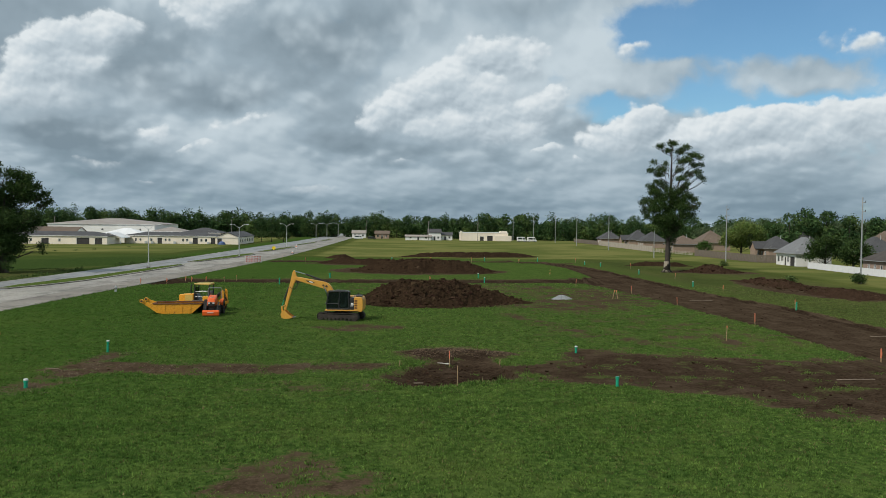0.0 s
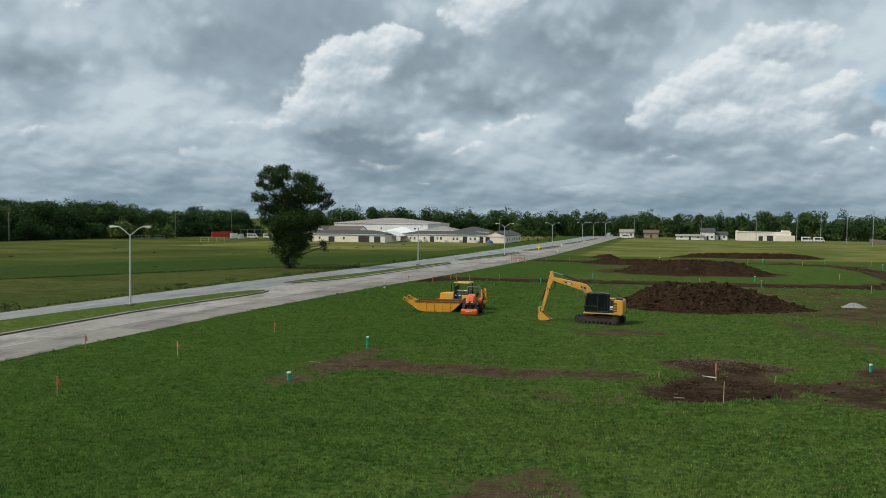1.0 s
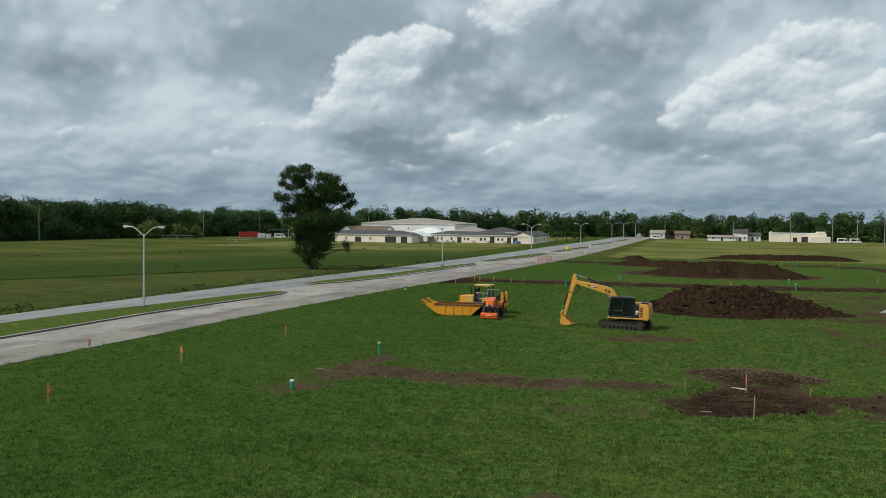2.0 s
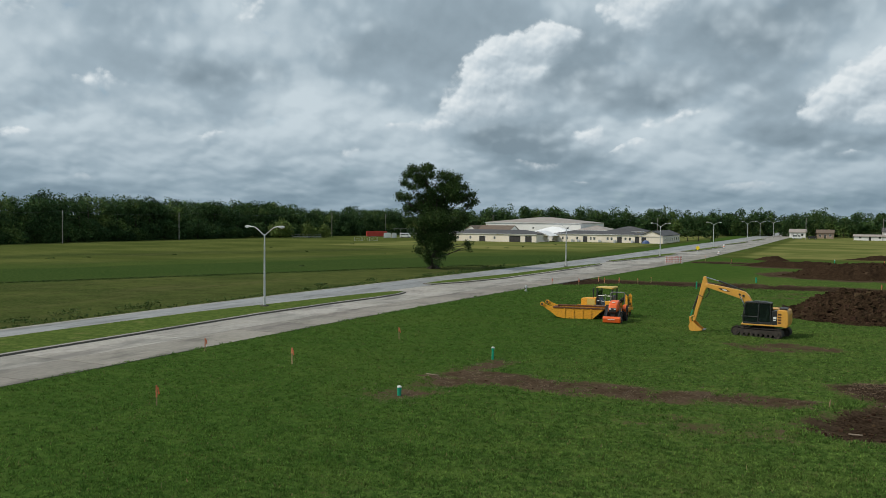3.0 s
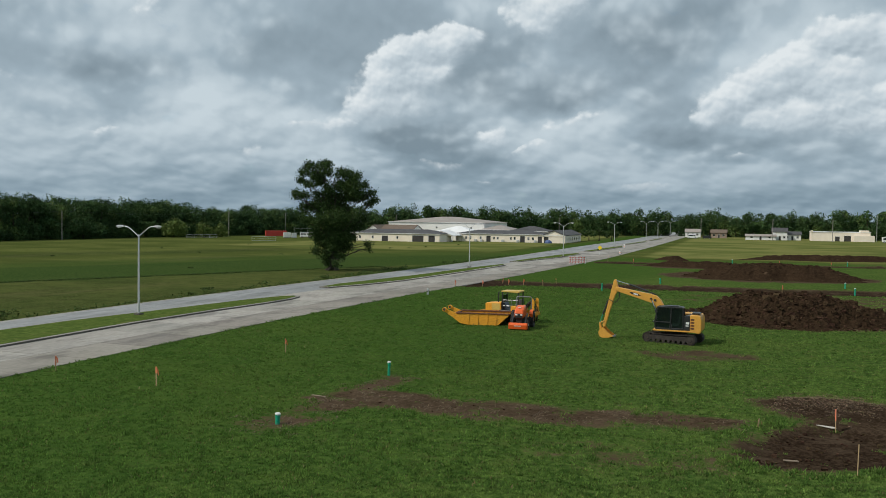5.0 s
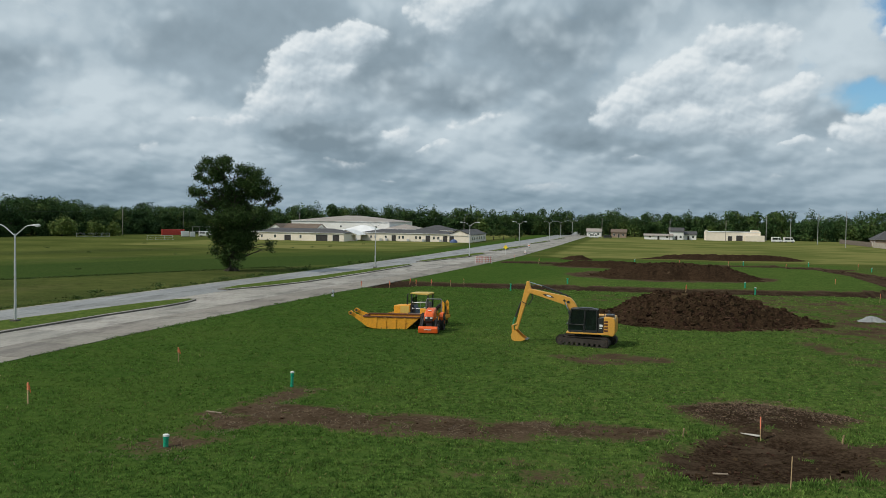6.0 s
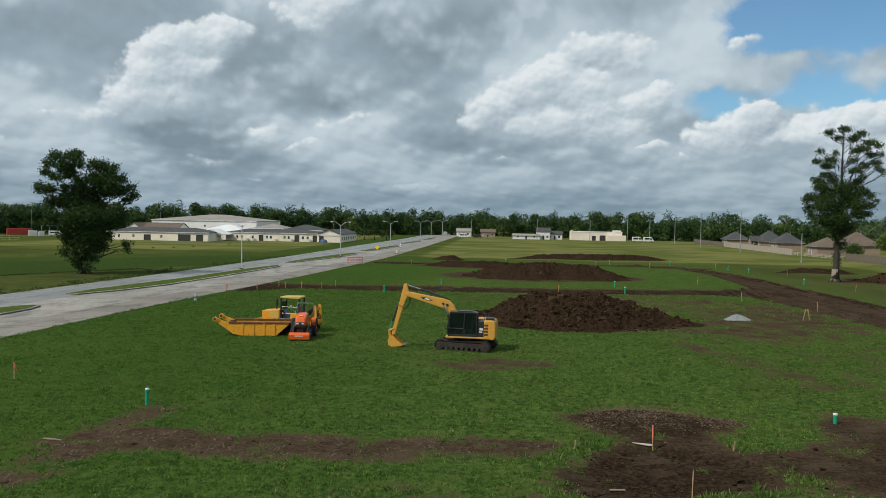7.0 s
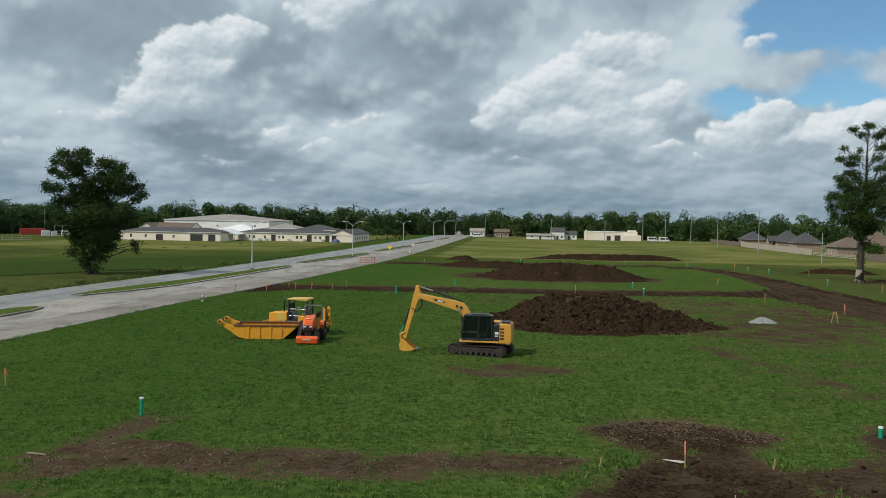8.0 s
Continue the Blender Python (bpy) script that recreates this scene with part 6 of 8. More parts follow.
def pvc_pipe(x, y, h, r, cap=True):
    ob = thing("drain_pipe", "upright green plastic drain pipe stub with pale cap" if cap else "upright green plastic drain pipe stub", "drain pipe", pose(x, y, 0, 1.5, 0, x * 11 % 360), "drain pipe stubs")
    bm = bmesh.new()
    tube(bm, [(0, 0, -0.1), (0, 0, h - 0.10)], r, 16)
    tube(bm, [(0, 0, h - 0.22), (0, 0, h - 0.09)], r * 1.18, 16)
    part("pipe", bm, M["pvc"], ob)
    if cap:
        bm = bmesh.new()
        tube(bm, [(0, 0, h - 0.09), (0, 0, h - 0.02), (0, 0, h)], [r * 1.24, r * 1.24, r * 0.9], 16)
        part("cap", bm, M["white"], ob, "white plastic cap")
    return ob


for px_, py_, ph, pr, cp in ((-20.4, 61.9, 0.95, 0.085, True), (-20.7, 48.95, 0.48, 0.11, True), (14.25, 49.7, 0.72, 0.10, False), (14.5, 63.6, 0.5, 0.095, True), (48.2, 99, 0.95, 0.10, False), (47.7, 134.6, 0.95, 0.10, True), (14.5, 140.2, 0.9, 0.10, True), (14.4, 151, 0.9, 0.10, True),
                            (-18.1, 132.2, 1.05, 0.10, False), (47.9, 167.4, 0.95, 0.10, True), (47.1, 197.7, 0.9, 0.10, True), (44.9, 205, 0.9, 0.10, True), (36, 222, 0.9, 0.10, True), (-2, 218, 0.9, 0.10, True), (22, 221, 0.9, 0.10, True), (-11.7, 148.5, 0.9, 0.12, False)):
    pvc_pipe(px_, py_, ph, pr, cp)


def build_barricade(x, y, turn):
    ob = thing("road_barricade", "folding barricade with red and white striped boards", "barricade", pose(x, y, 0.03, 0, 0, turn), "barricades across the road")
    for z in (0.34, 0.84, 1.34):
        bd = part("board", box(bmesh.new(), (-0.92, -0.02, z - 0.13), (0.92, 0.02, z + 0.13), 0.008), M["white"], ob)
        for k in range(3):
            x0 = -0.84 + 0.60 * k
            part("stripe", prism(bmesh.new(), [(x0, z - 0.13), (x0 + 0.30, z - 0.13), (x0 + 0.44, z + 0.13), (x0 + 0.14, z + 0.13)], -0.026, -0.021, "y"), M["red"], bd, "red stripe")
    for s in (-0.82, 0.82):
        part("upright", box(bmesh.new(), (s - 0.03, 0.02, 0.0), (s + 0.03, 0.07, 1.58), 0.005), M["white"], ob)
        part("foot", box(bmesh.new(), (s - 0.03, -0.45, 0.0), (s + 0.03, 0.5, 0.06), 0.005), M["white"], ob)
    return ob


FIRST = build_barricade(-34.5, 198.1, 20)
for bx, by, bt in ((-32.8, 198.9, 26), (-33.9, 199.9, 16)):
    copy_thing(FIRST, pose(bx, by, 0.03, 0, 0, bt))


def build_sign(x, y):
    ob = thing("warning_sign", "yellow diamond warning sign on a steel post", "road sign", pose(x, y, 0, 0, 0, 0))
    part("post", box(bmesh.new(), (-0.03, -0.02, 0), (0.03, 0.02, 2.4), 0.005), M["galv"], ob)
    part("plate", prism(bmesh.new(), [(0, 1.35), (0.62, 1.97), (0, 2.59), (-0.62, 1.97)], -0.035, -0.021, "y", 0.004), M["sign"], ob)


build_sign(-36.2, 246)


def build_cone(x, y, h=0.9):
    ob = thing("traffic_drum", "small white and orange channelising drum", "traffic drum", pose(x, y, 0.03), "drums by the road")
    part("drum", tube(bmesh.new(), [(0, 0, 0), (0, 0, h)], [0.28, 0.2], 14), M["white"], ob)
    part("band", tube(bmesh.new(), [(0, 0, h * 0.4), (0, 0, h * 0.6)], [0.255, 0.235], 14), M["flag"], ob)
    part("foot", tube(bmesh.new(), [(0, 0, 0), (0, 0, 0.08)], 0.42, 14), M["rubber"], ob)


build_cone(-37.2, 305, 1.3)
build_cone(-32.0, 255, 0.8)


def build_hydrant(x, y):
    ob = thing("fire_hydrant", "small pale grey fire hydrant in the grass", "hydrant", pose(x, y, 0))
    part("barrel", tube(bmesh.new(), [(0, 0, 0), (0, 0, 0.62), (0, 0, 0.78), (0, 0, 0.84)], [0.13, 0.13, 0.10, 0.03], 14), M["galv"], ob)
    bm = bmesh.new()
    tube(bm, [(-0.22, 0, 0.48), (0.22, 0, 0.48)], 0.06, 10)
    tube(bm, [(0, -0.2, 0.42), (0, 0, 0.42)], 0.08, 10)
    part("outlet", bm, M["dark"], ob)
    part("flange", tube(bmesh.new(), [(0, 0, 0.08), (0, 0, 0.13)], 0.19, 14), M["galv"], ob)


build_hydrant(-37.4, 115)
bm = bmesh.new()
prism(bm, [(-0.52, -0.02), (0.25, -0.12), (0.42, 0.0), (0.34, 0.14), (-0.1, 0.06)], 0.0, 0.05, "z", 0.02)
ob = tagged(new("stone_slab", mesh_of(bm, "stone_slab", M["rock"])), "pale broken stone slab lying on dark soil", "stone")
ob.matrix_world = pose(4.1, 57.9, float(ground_height(np.array([4.1]), np.array([57.9]))[0]) + 0.02, 3, 4, -10)
for bx, by, l, t in ((30.5, 52.3, 2.6, 4), (46.0, 77.0, 1.9, 6), (41.5, 113, 3.2, 3), (2.2, 52.0, 0.6, 5), (-21.6, 54.9, 0.9, -10)):
    bm = bmesh.new()
    box(bm, (-l / 2, -0.07, 0), (l / 2, 0.07, 0.04), 0.008)
    ob = tagged(new("loose_board", mesh_of(bm, "loose_board", M["board"])), "pale loose timber board lying on bare soil", "board")
    ob.matrix_world = pose(bx, by, float(ground_height(np.array([bx]), np.array([by]))[0]) + 0.02, 0, 0, t)


# ---- power poles ----
def build_pole(x, y, h, arms, steel=False, group="utility poles"):
    ob = thing("utility_pole", "tall slender pale utility pole with short brackets" if arms else "plain pale utility pole", "utility pole", pose(x, y, 0, 0, 0, 0), group)
    part("shaft", tube(bmesh.new(), [(0, 0, -0.2), (0, 0, h * 0.5), (0, 0, h)], [0.15, 0.12, 0.085] if steel else [0.17, 0.14, 0.11], 12), M["polegrey" if steel else "pole"], ob)
    for z in arms:
        br = part("bracket", tube(bmesh.new(), [(0, 0, z), (0.55, 0, z + 0.12)], 0.05, 8), M["pole"], ob)
        part("insulator", tube(bmesh.new(), [(0.55, 0, z + 0.08), (0.55, 0, z + 0.42)], [0.07, 0.05], 10), M["dark"], br)
    return ob


RIGHT_POLES = [(81.1, 145.3, 15.2), (80.4, 207, 14.9), (79.5, 325.8, 14.5), (79.0, 385, 14.5), (78.0, 435, 14.2), (72, 470, 14), (62, 480, 13)]
for x_, y_, h_ in RIGHT_POLES:
    build_pole(x_, y_, h_, (h_ - 1.0, h_ - 2.6, h_ - 4.2), True)
build_pole(75.7, 252.3, 7.9, (), True)
LEFT_POLES = [(-231, 150, 10.8), (-230.5, 206, 10.8), (-230.5, 259.5, 10.5), (-219, 348, 11.0), (-210, 383, 10.6), (-172, 432, 10.6)]
for x_, y_, h_ in LEFT_POLES:
    build_pole(x_, y_, h_, (h_ - 0.6, h_ - 1.6, h_ - 2.6))
FAR_POLES = [(-150, 440, 10), (-90, 455, 10), (-20, 470, 10.5), (14, 465, 10.5), (40, 455, 10.5)]
for x_, y_, h_ in FAR_POLES:
    build_pole(x_, y_, h_, (h_ - 0.6, h_ - 1.6))


def build_wire(a, b, sag, mat="black"):
    bm = bmesh.new()
    a, b = Vector(a), Vector(b)
    tube(bm, [a.lerp(b, k / 10) - Vector((0, 0, sag * 4 * (k / 10) * (1 - k / 10))) for k in range(11)], 0.022, 4)
    ob = tagged(new("power_line", mesh_of(bm, "power_line", M[mat])), "thin dark overhead power line between poles", "cable", "power lines")
    return ob


for (xa, ya, ha), (xb, yb, hb) in list(zip(FAR_POLES, FAR_POLES[1:])) + list(zip(LEFT_POLES, LEFT_POLES[1:])):
    build_wire((xa + 0.5, ya, ha - 0.2), (xb + 0.5, yb, hb - 0.2), 1.0)


# ---- single trees and shrubs ----
def crown_part(name, parent, lobes, count, size, mat, seed, shell=0.30, clump=0.62):
    rng = np.random.default_rng(seed)
    pts = lobe_points(rng, lobes, count, shell)
    # sprays gather in clumps, so that gaps open between them
    hubs = pts[rng.integers(0, count, count // 24)]
    near = hubs[rng.integers(0, len(hubs), count)]
    pts = pts + rng.normal(0, size * 1.8, (count, 3))
    pts = np.where(rng.random((count, 1)) < clump, near + rng.normal(0, size * 1.9, (count, 3)), pts)
    pts[:, 2] = np.maximum(pts[:, 2], 0.12)
    ob = new(name, quad_mesh(name, leaf_quads(rng, pts, size), M[mat]))
    ob.parent = parent
    return ob


def limb(bm, a, b, r0, r1, rng, wob=0.35):
    a, b = Vector(a), Vector(b)
    pts, n = [], 5
    for k in range(n + 1):
        p = a.lerp(b, k / n)
        if 0 < k < n:
            p += Vector(rng.normal(0, wob, 3))
        p.z += 0.10 * (b - a).length * math.sin(math.pi * k / n) * 0.5
        pts.append(p)
    tube(bm, pts, [r0 + (r1 - r0) * k / n for k in range(n + 1)], 7)
    return pts


def build_tree(label, m, trunk, lobes, count, leaf_size, leaf_mat, seed, r0, bark="bark", base_part=None, name="tree", clump=0.5):
    rng = np.random.default_rng(seed)
    ob = thing(name, label, "tree", m)
    bm = bmesh.new()
    n = len(trunk)
    tube(bm, trunk, [r0 * 1.35] + [r0 * (1 - 0.88 * k / (n - 1)) for k in range(1, n)], 12)
    for k in range(5):
        t = 2 * math.pi * k / 5 + 0.3
        tube(bm, [(r0 * 2.1 * math.cos(t), r0 * 2.1 * math.sin(t), -0.1), (r0 * 0.8 * math.cos(t), r0 * 0.8 * math.sin(t), 0.5), (0, 0, 1.3)], [r0 * 0.35, r0 * 0.4, r0 * 0.2], 7)
    part("trunk", bm, M[bark], ob, smooth=True)
    bm = bmesh.new()
    zs = [p[2] for p in trunk]
    for x, y, z, rx, ry, rz in lobes:
        start_z = max(z - math.hypot(x, y) * 0.75 - 1.0, zs[-1] * 0.12)
        start_z = min(start_z, zs[-1] * 0.94)
        base = [np.interp(start_z, zs, [p[i] for p in trunk]) for i in (0, 1)]
        pts = limb(bm, (*base, start_z), (x, y, z), r0 * 0.24 * (1 - 0.6 * start_z / zs[-1]), 0.03, rng)
        for q in range(3):
            d = rng.normal(size=3)
            d /= np.linalg.norm(d)
            limb(bm, pts[3], Vector((x, y, z)) + Vector(d * np.array([rx, ry, rz]) * 0.85), 0.045, 0.012, rng, 0.18)
    part("limbs", bm, M[bark], ob).name = "branch_frame"
    crown_part("crown", ob, lobes, count, leaf_size, leaf_mat, seed + 1, clump=clump)
    if base_part:
        base_part(ob)
    return ob


def spread(rows, seed, depth=0.8):
    """Lobes given as (x, z, half width, half height) get a depth of their own."""
    rng = np.random.default_rng(seed)
    return [(x, rng.normal(0, depth) * (1 + 0.25 * w), z, w * 0.9, w * 0.9, h * 0.9) for x, z, w, h in rows]


# crowns: place across, height, half width, half height
OAK_LEFT = [(-1.8, 18.9, 1.53, 0.84), (-4, 18.5, 1.34, 0.78), (-5.1, 17.6, 1.06, 0.66), (-5.6, 16.2, 0.78, 0.66), (-2.9, 17.2, 1.53, 0.9), (-1, 19.1, 1, 0.66), (-6.3, 13.4, 1, 0.96), (-5, 13.5, 1.28, 0.78), (-4.2, 15.3, 1.28, 0.6), (-6.7, 14, 0.56, 0.48), (-2.1, 15.8, 1.39, 0.72), (-0.7, 17.6, 1.11, 0.84)]
OAK_RIGHT = [(2.6, 17.4, 1.56, 1.02), (1.3, 17.1, 1.06, 0.84), (3.8, 16.4, 1.28, 1.08), (1.8, 15.2, 1.84, 1.32), (5.8, 15.3, 1, 0.66), (6.9, 14, 1, 0.78), (5.7, 13.5, 1.5, 1.02), (7.5, 12.7, 0.78, 0.66), (4, 13.5, 1.78, 1.26), (6.6, 11.9, 1.06, 0.51), (1.8, 12.8, 1.84, 1.38), (-0.7, 14.3, 1.56, 1.32), (-2.6, 13.7, 1.11, 0.84), (4.6, 17.3, 0.67, 0.54), (1.3, 18.1, 0.72, 0.48)]
OAK_MIDDLE = [(-2.6, 16.6, 1.6, 1.2), (3.4, 14.8, 2.6, 1.9), (-0.6, 12.4, 3.2, 2.0), (0.4, 9.4, 3.4, 2.1), (0.4, 6.2, 3.0, 1.9), (-4, 11.5, 1.95, 1.08), (-5.1, 10.9, 1.11, 1.2), (-1.8, 11.3, 2.11, 1.38), (1.8, 10.7, 2.39, 1.38), (4.6, 10.4, 1.56, 1.08), (5.8, 9.5, 1.17, 1.02), (-4.5, 9.2, 1.45, 1.26), (-2.1, 8.9, 2.11, 1.38), (1.8, 8.3, 2.39, 1.38), (4.6, 8, 1.28, 1.02), (-2.5, 7.1, 1.28, 0.78), (0.1, 6.2, 2.11, 1.08), (2.7, 5.9, 1.22, 1.08)]
OAK_SKIRT = [(-3.0, 6.1, 1.2, 0.9), (-1.5, 6.1, 1.6, 1.0), (3.6, 6.0, 1.2, 0.9), (1.8, 5.0, 1.7, 1.0), (-0.2, 3.6, 1.8, 1.0), (-2.1, 5, 1.28, 1.02), (0.1, 4.4, 1.84, 1.08), (2.4, 4.1, 1.28, 1.02), (-2.9, 3.5, 1, 0.78), (-1.3, 2.6, 1.28, 0.78), (1.3, 2.6, 1.22, 0.78), (-0.7, 1.4, 1.11, 0.72), (0.7, 1.3, 0.83, 0.54), (6.5, 4.7, 0.83, 0.72), (6.5, 3.7, 0.33, 0.48)]
build_tree("large spreading broadleaf tree with low leafy skirt round its trunk", pose(-69.6, 152.6, 0, 0, 0, 27),
           [(0, 0, -0.2), (0.1, 0, 2.2), (-0.3, 0.1, 5), (0.1, -0.1, 9), (0.5, 0, 13), (0.2, 0.1, 16)],
           spread(OAK_LEFT + OAK_RIGHT + OAK_MIDDLE + OAK_SKIRT, 3, 0.9),
           66000, 0.145, "leaf", 41, 0.62)


def pale_foot(ob):
    bm = bmesh.new()
    tube(bm, [(-0.05, 0, 0.0), (0, 0, 0.7), (0.02, 0, 2.3)], [0.86, 0.66, 0.60], 12)
    part("bare_foot", bm, M["palebark"], ob, "pale bare lower trunk", smooth=True)


CYPRESS_TOP = [(0.7, 26.9, 1.34, 0.4), (-1.8, 26.3, 1.07, 0.51), (3.4, 26.1, 1.15, 0.4), (2.2, 25.3, 1.45, 0.51), (-0.2, 25.5, 0.99, 0.4), (4.9, 24.5, 1.37, 0.47), (6.1, 23.9, 0.76, 0.47), (3.7, 23.5, 1.37, 0.51), (6.6, 22.5, 0.65, 0.55), (5.3, 22.5, 1.07, 0.47), (2.6, 23.1, 1.07, 0.47), (5.8, 20.9, 1.07, 0.47), (7, 19.2, 0.57, 0.55)]
CYPRESS_ARMS = [(4.1, 20.6, 1.22, 0.47), (2.2, 21.5, 0.99, 0.47), (2.6, 19.6, 1.22, 0.4), (-3.1, 23.1, 0.76, 0.4), (-3.6, 21.3, 0.99, 0.4), (-1.4, 21.5, 1.37, 0.63), (-1.9, 20.5, 1.22, 0.4), (-0.6, 22.7, 0.61, 0.36), (6.4, 20, 0.69, 0.47)]
CYPRESS_MIDDLE = [(-2, 18.8, 1.45, 0.67), (-3.5, 18, 1.22, 0.55), (-0.8, 18, 1.07, 0.87), (3, 17.6, 1.22, 0.87), (3.7, 18.4, 0.69, 0.63), (1.8, 16.8, 0.99, 0.87), (-2.7, 16.8, 1.76, 0.87), (-4.3, 15, 1.37, 0.79), (-5.2, 14.6, 0.69, 0.71), (-1.6, 15.6, 1.76, 1.03), (3.7, 16, 1.6, 0.87), (5.1, 15.2, 0.99, 0.71), (6, 14.4, 0.46, 0.36), (1.5, 15.2, 1.45, 1.11)]
CYPRESS_LOW = [(0.4, 16.6, 1.6, 1.6), (-2.0, 14.2, 2.4, 1.7), (2.2, 14.4, 2.2, 1.6), (0, 11.4, 2.6, 1.6), (0.6, 9.0, 1.5, 1.2), (-4.7, 13, 1.15, 0.87), (-2.7, 13.2, 1.76, 1.03), (-0.1, 13.2, 1.76, 1.26), (3, 13.6, 1.76, 1.11), (4.9, 13.6, 1.15, 0.79), (-4.3, 11.7, 0.99, 0.63), (-2, 11.3, 1.6, 0.87), (0.7, 11.3, 1.76, 1.11), (3.4, 12.1, 1.6, 0.87), (4.9, 12.1, 0.99, 0.71), (-0.8, 9.7, 1.53, 0.87), (1.6, 9.7, 1.45, 1.03), (2.6, 10.1, 0.99, 0.71), (-2.7, 10.5, 0.76, 0.51), (-0.1, 8.1, 0.99, 0.87), (1.1, 6.9, 0.76, 0.87), (0.3, 6.3, 0.69, 0.87), (0.2, 4.5, 0.65, 1.03), (0.2, 3.2, 0.57, 0.63)]
build_tree("tall tree with open airy top and dense dark lower crown", pose(56.2, 176.2, 0, 0, 0, -17),
           [(0, 0, -0.2), (0.1, 0, 3), (0.1, 0.1, 7), (0.3, 0, 12), (0.6, 0, 17), (0.5, 0, 21), (0.6, 0, 26.4)],
           spread(CYPRESS_TOP + CYPRESS_ARMS + CYPRESS_MIDDLE + CYPRESS_LOW, 5, 0.7),
           46000, 0.135, "leaf", 51, 0.58, base_part=pale_foot, clump=0.35)

build_tree("rounded yellow-green tree behind the timber fence", pose(112, 277, 0), [(0, 0, -0.2), (0, 0, 3), (0.3, 0, 7), (0, 0, 10)],
           spread([(-4.5, 7.0, 3.0, 2.2), (4.5, 6.5, 3.0, 2.2), (0, 9.2, 4.2, 2.4), (-2, 6.0, 4.0, 2.0), (3, 8.6, 2.8, 2.0), (-5.5, 4.6, 2.2, 1.5), (5.8, 4.4, 2.0, 1.5), (0, 4.2, 3.5, 1.5)], 8, 1.0), 12000, 0.24, "leaf_light", 61, 0.35)
build_tree("dense dark green garden tree beside a house", pose(103.5, 203, 0), [(0, 0, -0.2), (0, 0, 2), (0.2, 0, 5), (0, 0, 7)],
           spread([(-3, 5.4, 2.4, 1.8), (2.5, 5.6, 2.6, 1.9), (0, 7.0, 2.6, 1.2), (0, 3.6, 3.2, 1.6), (4.4, 3.4, 1.8, 1.6), (-4.0, 3.0, 1.8, 1.4)], 9, 0.8), 9000, 0.18, "leaf", 63, 0.3)
build_tree("dark leafy tree near the white fence", pose(103, 189, 0), [(0, 0, -0.2), (0, 0, 2), (0.2, 0, 4), (0, 0, 6)],
           spread([(-2, 4.6, 2.2, 1.6), (2.2, 4.4, 2.2, 1.6), (0, 6.0, 2.4, 1.2), (0, 2.8, 2.8, 1.5)], 10, 0.8), 6500, 0.18, "leaf", 65, 0.25)
build_tree("round bright green garden shrub by the fence", pose(108, 300, 0), [(0, 0, -0.2), (0, 0, 1), (0, 0, 2), (0, 0, 3)],
           spread([(-1.5, 2.2, 1.8, 1.4), (1.6, 2.2, 1.8, 1.4), (0, 3.2, 2.0, 1.1)], 11, 0.5), 1600, 0.22, "leaf_mid", 67, 0.2)
for k, (tx, ty, s) in enumerate(((-59, 390, 1.0), (-64, 393, 0.9), (-54.5, 396, 0.85))):
    build_tree("small dark lawn tree near the school", pose(tx, ty, 0), [(0, 0, -0.2), (0, 0, 1.6), (0.1, 0, 3), (0, 0, 4.2 * s)],
               spread([(-1.8, 3.2 * s, 1.7, 1.0), (1.6, 3.3 * s, 1.7, 1.0), (0, 4.3 * s, 1.8, 0.9)], 12 + k, 0.5), 900, 0.28, "leaf", 70 + k, 0.18)
for k, (tx, ty, w, h) in enumerate(((-222, 312, 10.5, 8.0), (-214, 322, 6.0, 6.0), (-209, 328, 5.6, 5.8))):
    build_tree("pale green bushy tree in front of the woods", pose(tx, ty, 0), [(0, 0, -0.2), (0, 0, h * 0.3), (0.1, 0, h * 0.6), (0, 0, h * 0.85)],
               spread([(-w * 0.28, h * 0.42, w * 0.24, h * 0.3), (w * 0.28, h * 0.40, w * 0.24, h * 0.28), (0, h * 0.68, w * 0.28, h * 0.3), (0, h * 0.3, w * 0.36, h * 0.25)], 20 + k, 0.6), int(360 * w), 0.36, "leaf_light", 80 + k, 0.2)


def build_bush(label, x, y, w, h, seed, mat="shrub"):
    rng = np.random.default_rng(seed)
    ob = thing("bush", label, "bush", pose(x, y, 0))
    bm = bmesh.new()
    for k in range(7):
        t = rng.uniform(0, 2 * math.pi)
        limb(bm, (0.1 * math.cos(t), 0.1 * math.sin(t), -0.05), (0.4 * w * math.cos(t), 0.4 * w * math.sin(t), h * 0.8), 0.03, 0.01, rng, 0.05)
    part("stems", bm, M["bark"], ob).name = "stem_frame"
    crown_part("foliage", ob, spread([(-w * 0.25, h * 0.5, w * 0.28, h * 0.36), (w * 0.25, h * 0.45, w * 0.28, h * 0.34), (0, h * 0.68, w * 0.3, h * 0.34)], seed, 0.1), int(500 * w), 0.13, mat, seed)


build_bush("dark green bush grown round the foot of a pole", 80.2, 144.0, 2.6, 1.9, 91, "leaf")
build_bush("low dark bush in the rough grass", 70.6, 150.0, 2.0, 0.8, 92, "shrub")
build_bush("small bush at the foot of a pole", 79.6, 206.0, 1.6, 1.2, 93, "shrub")


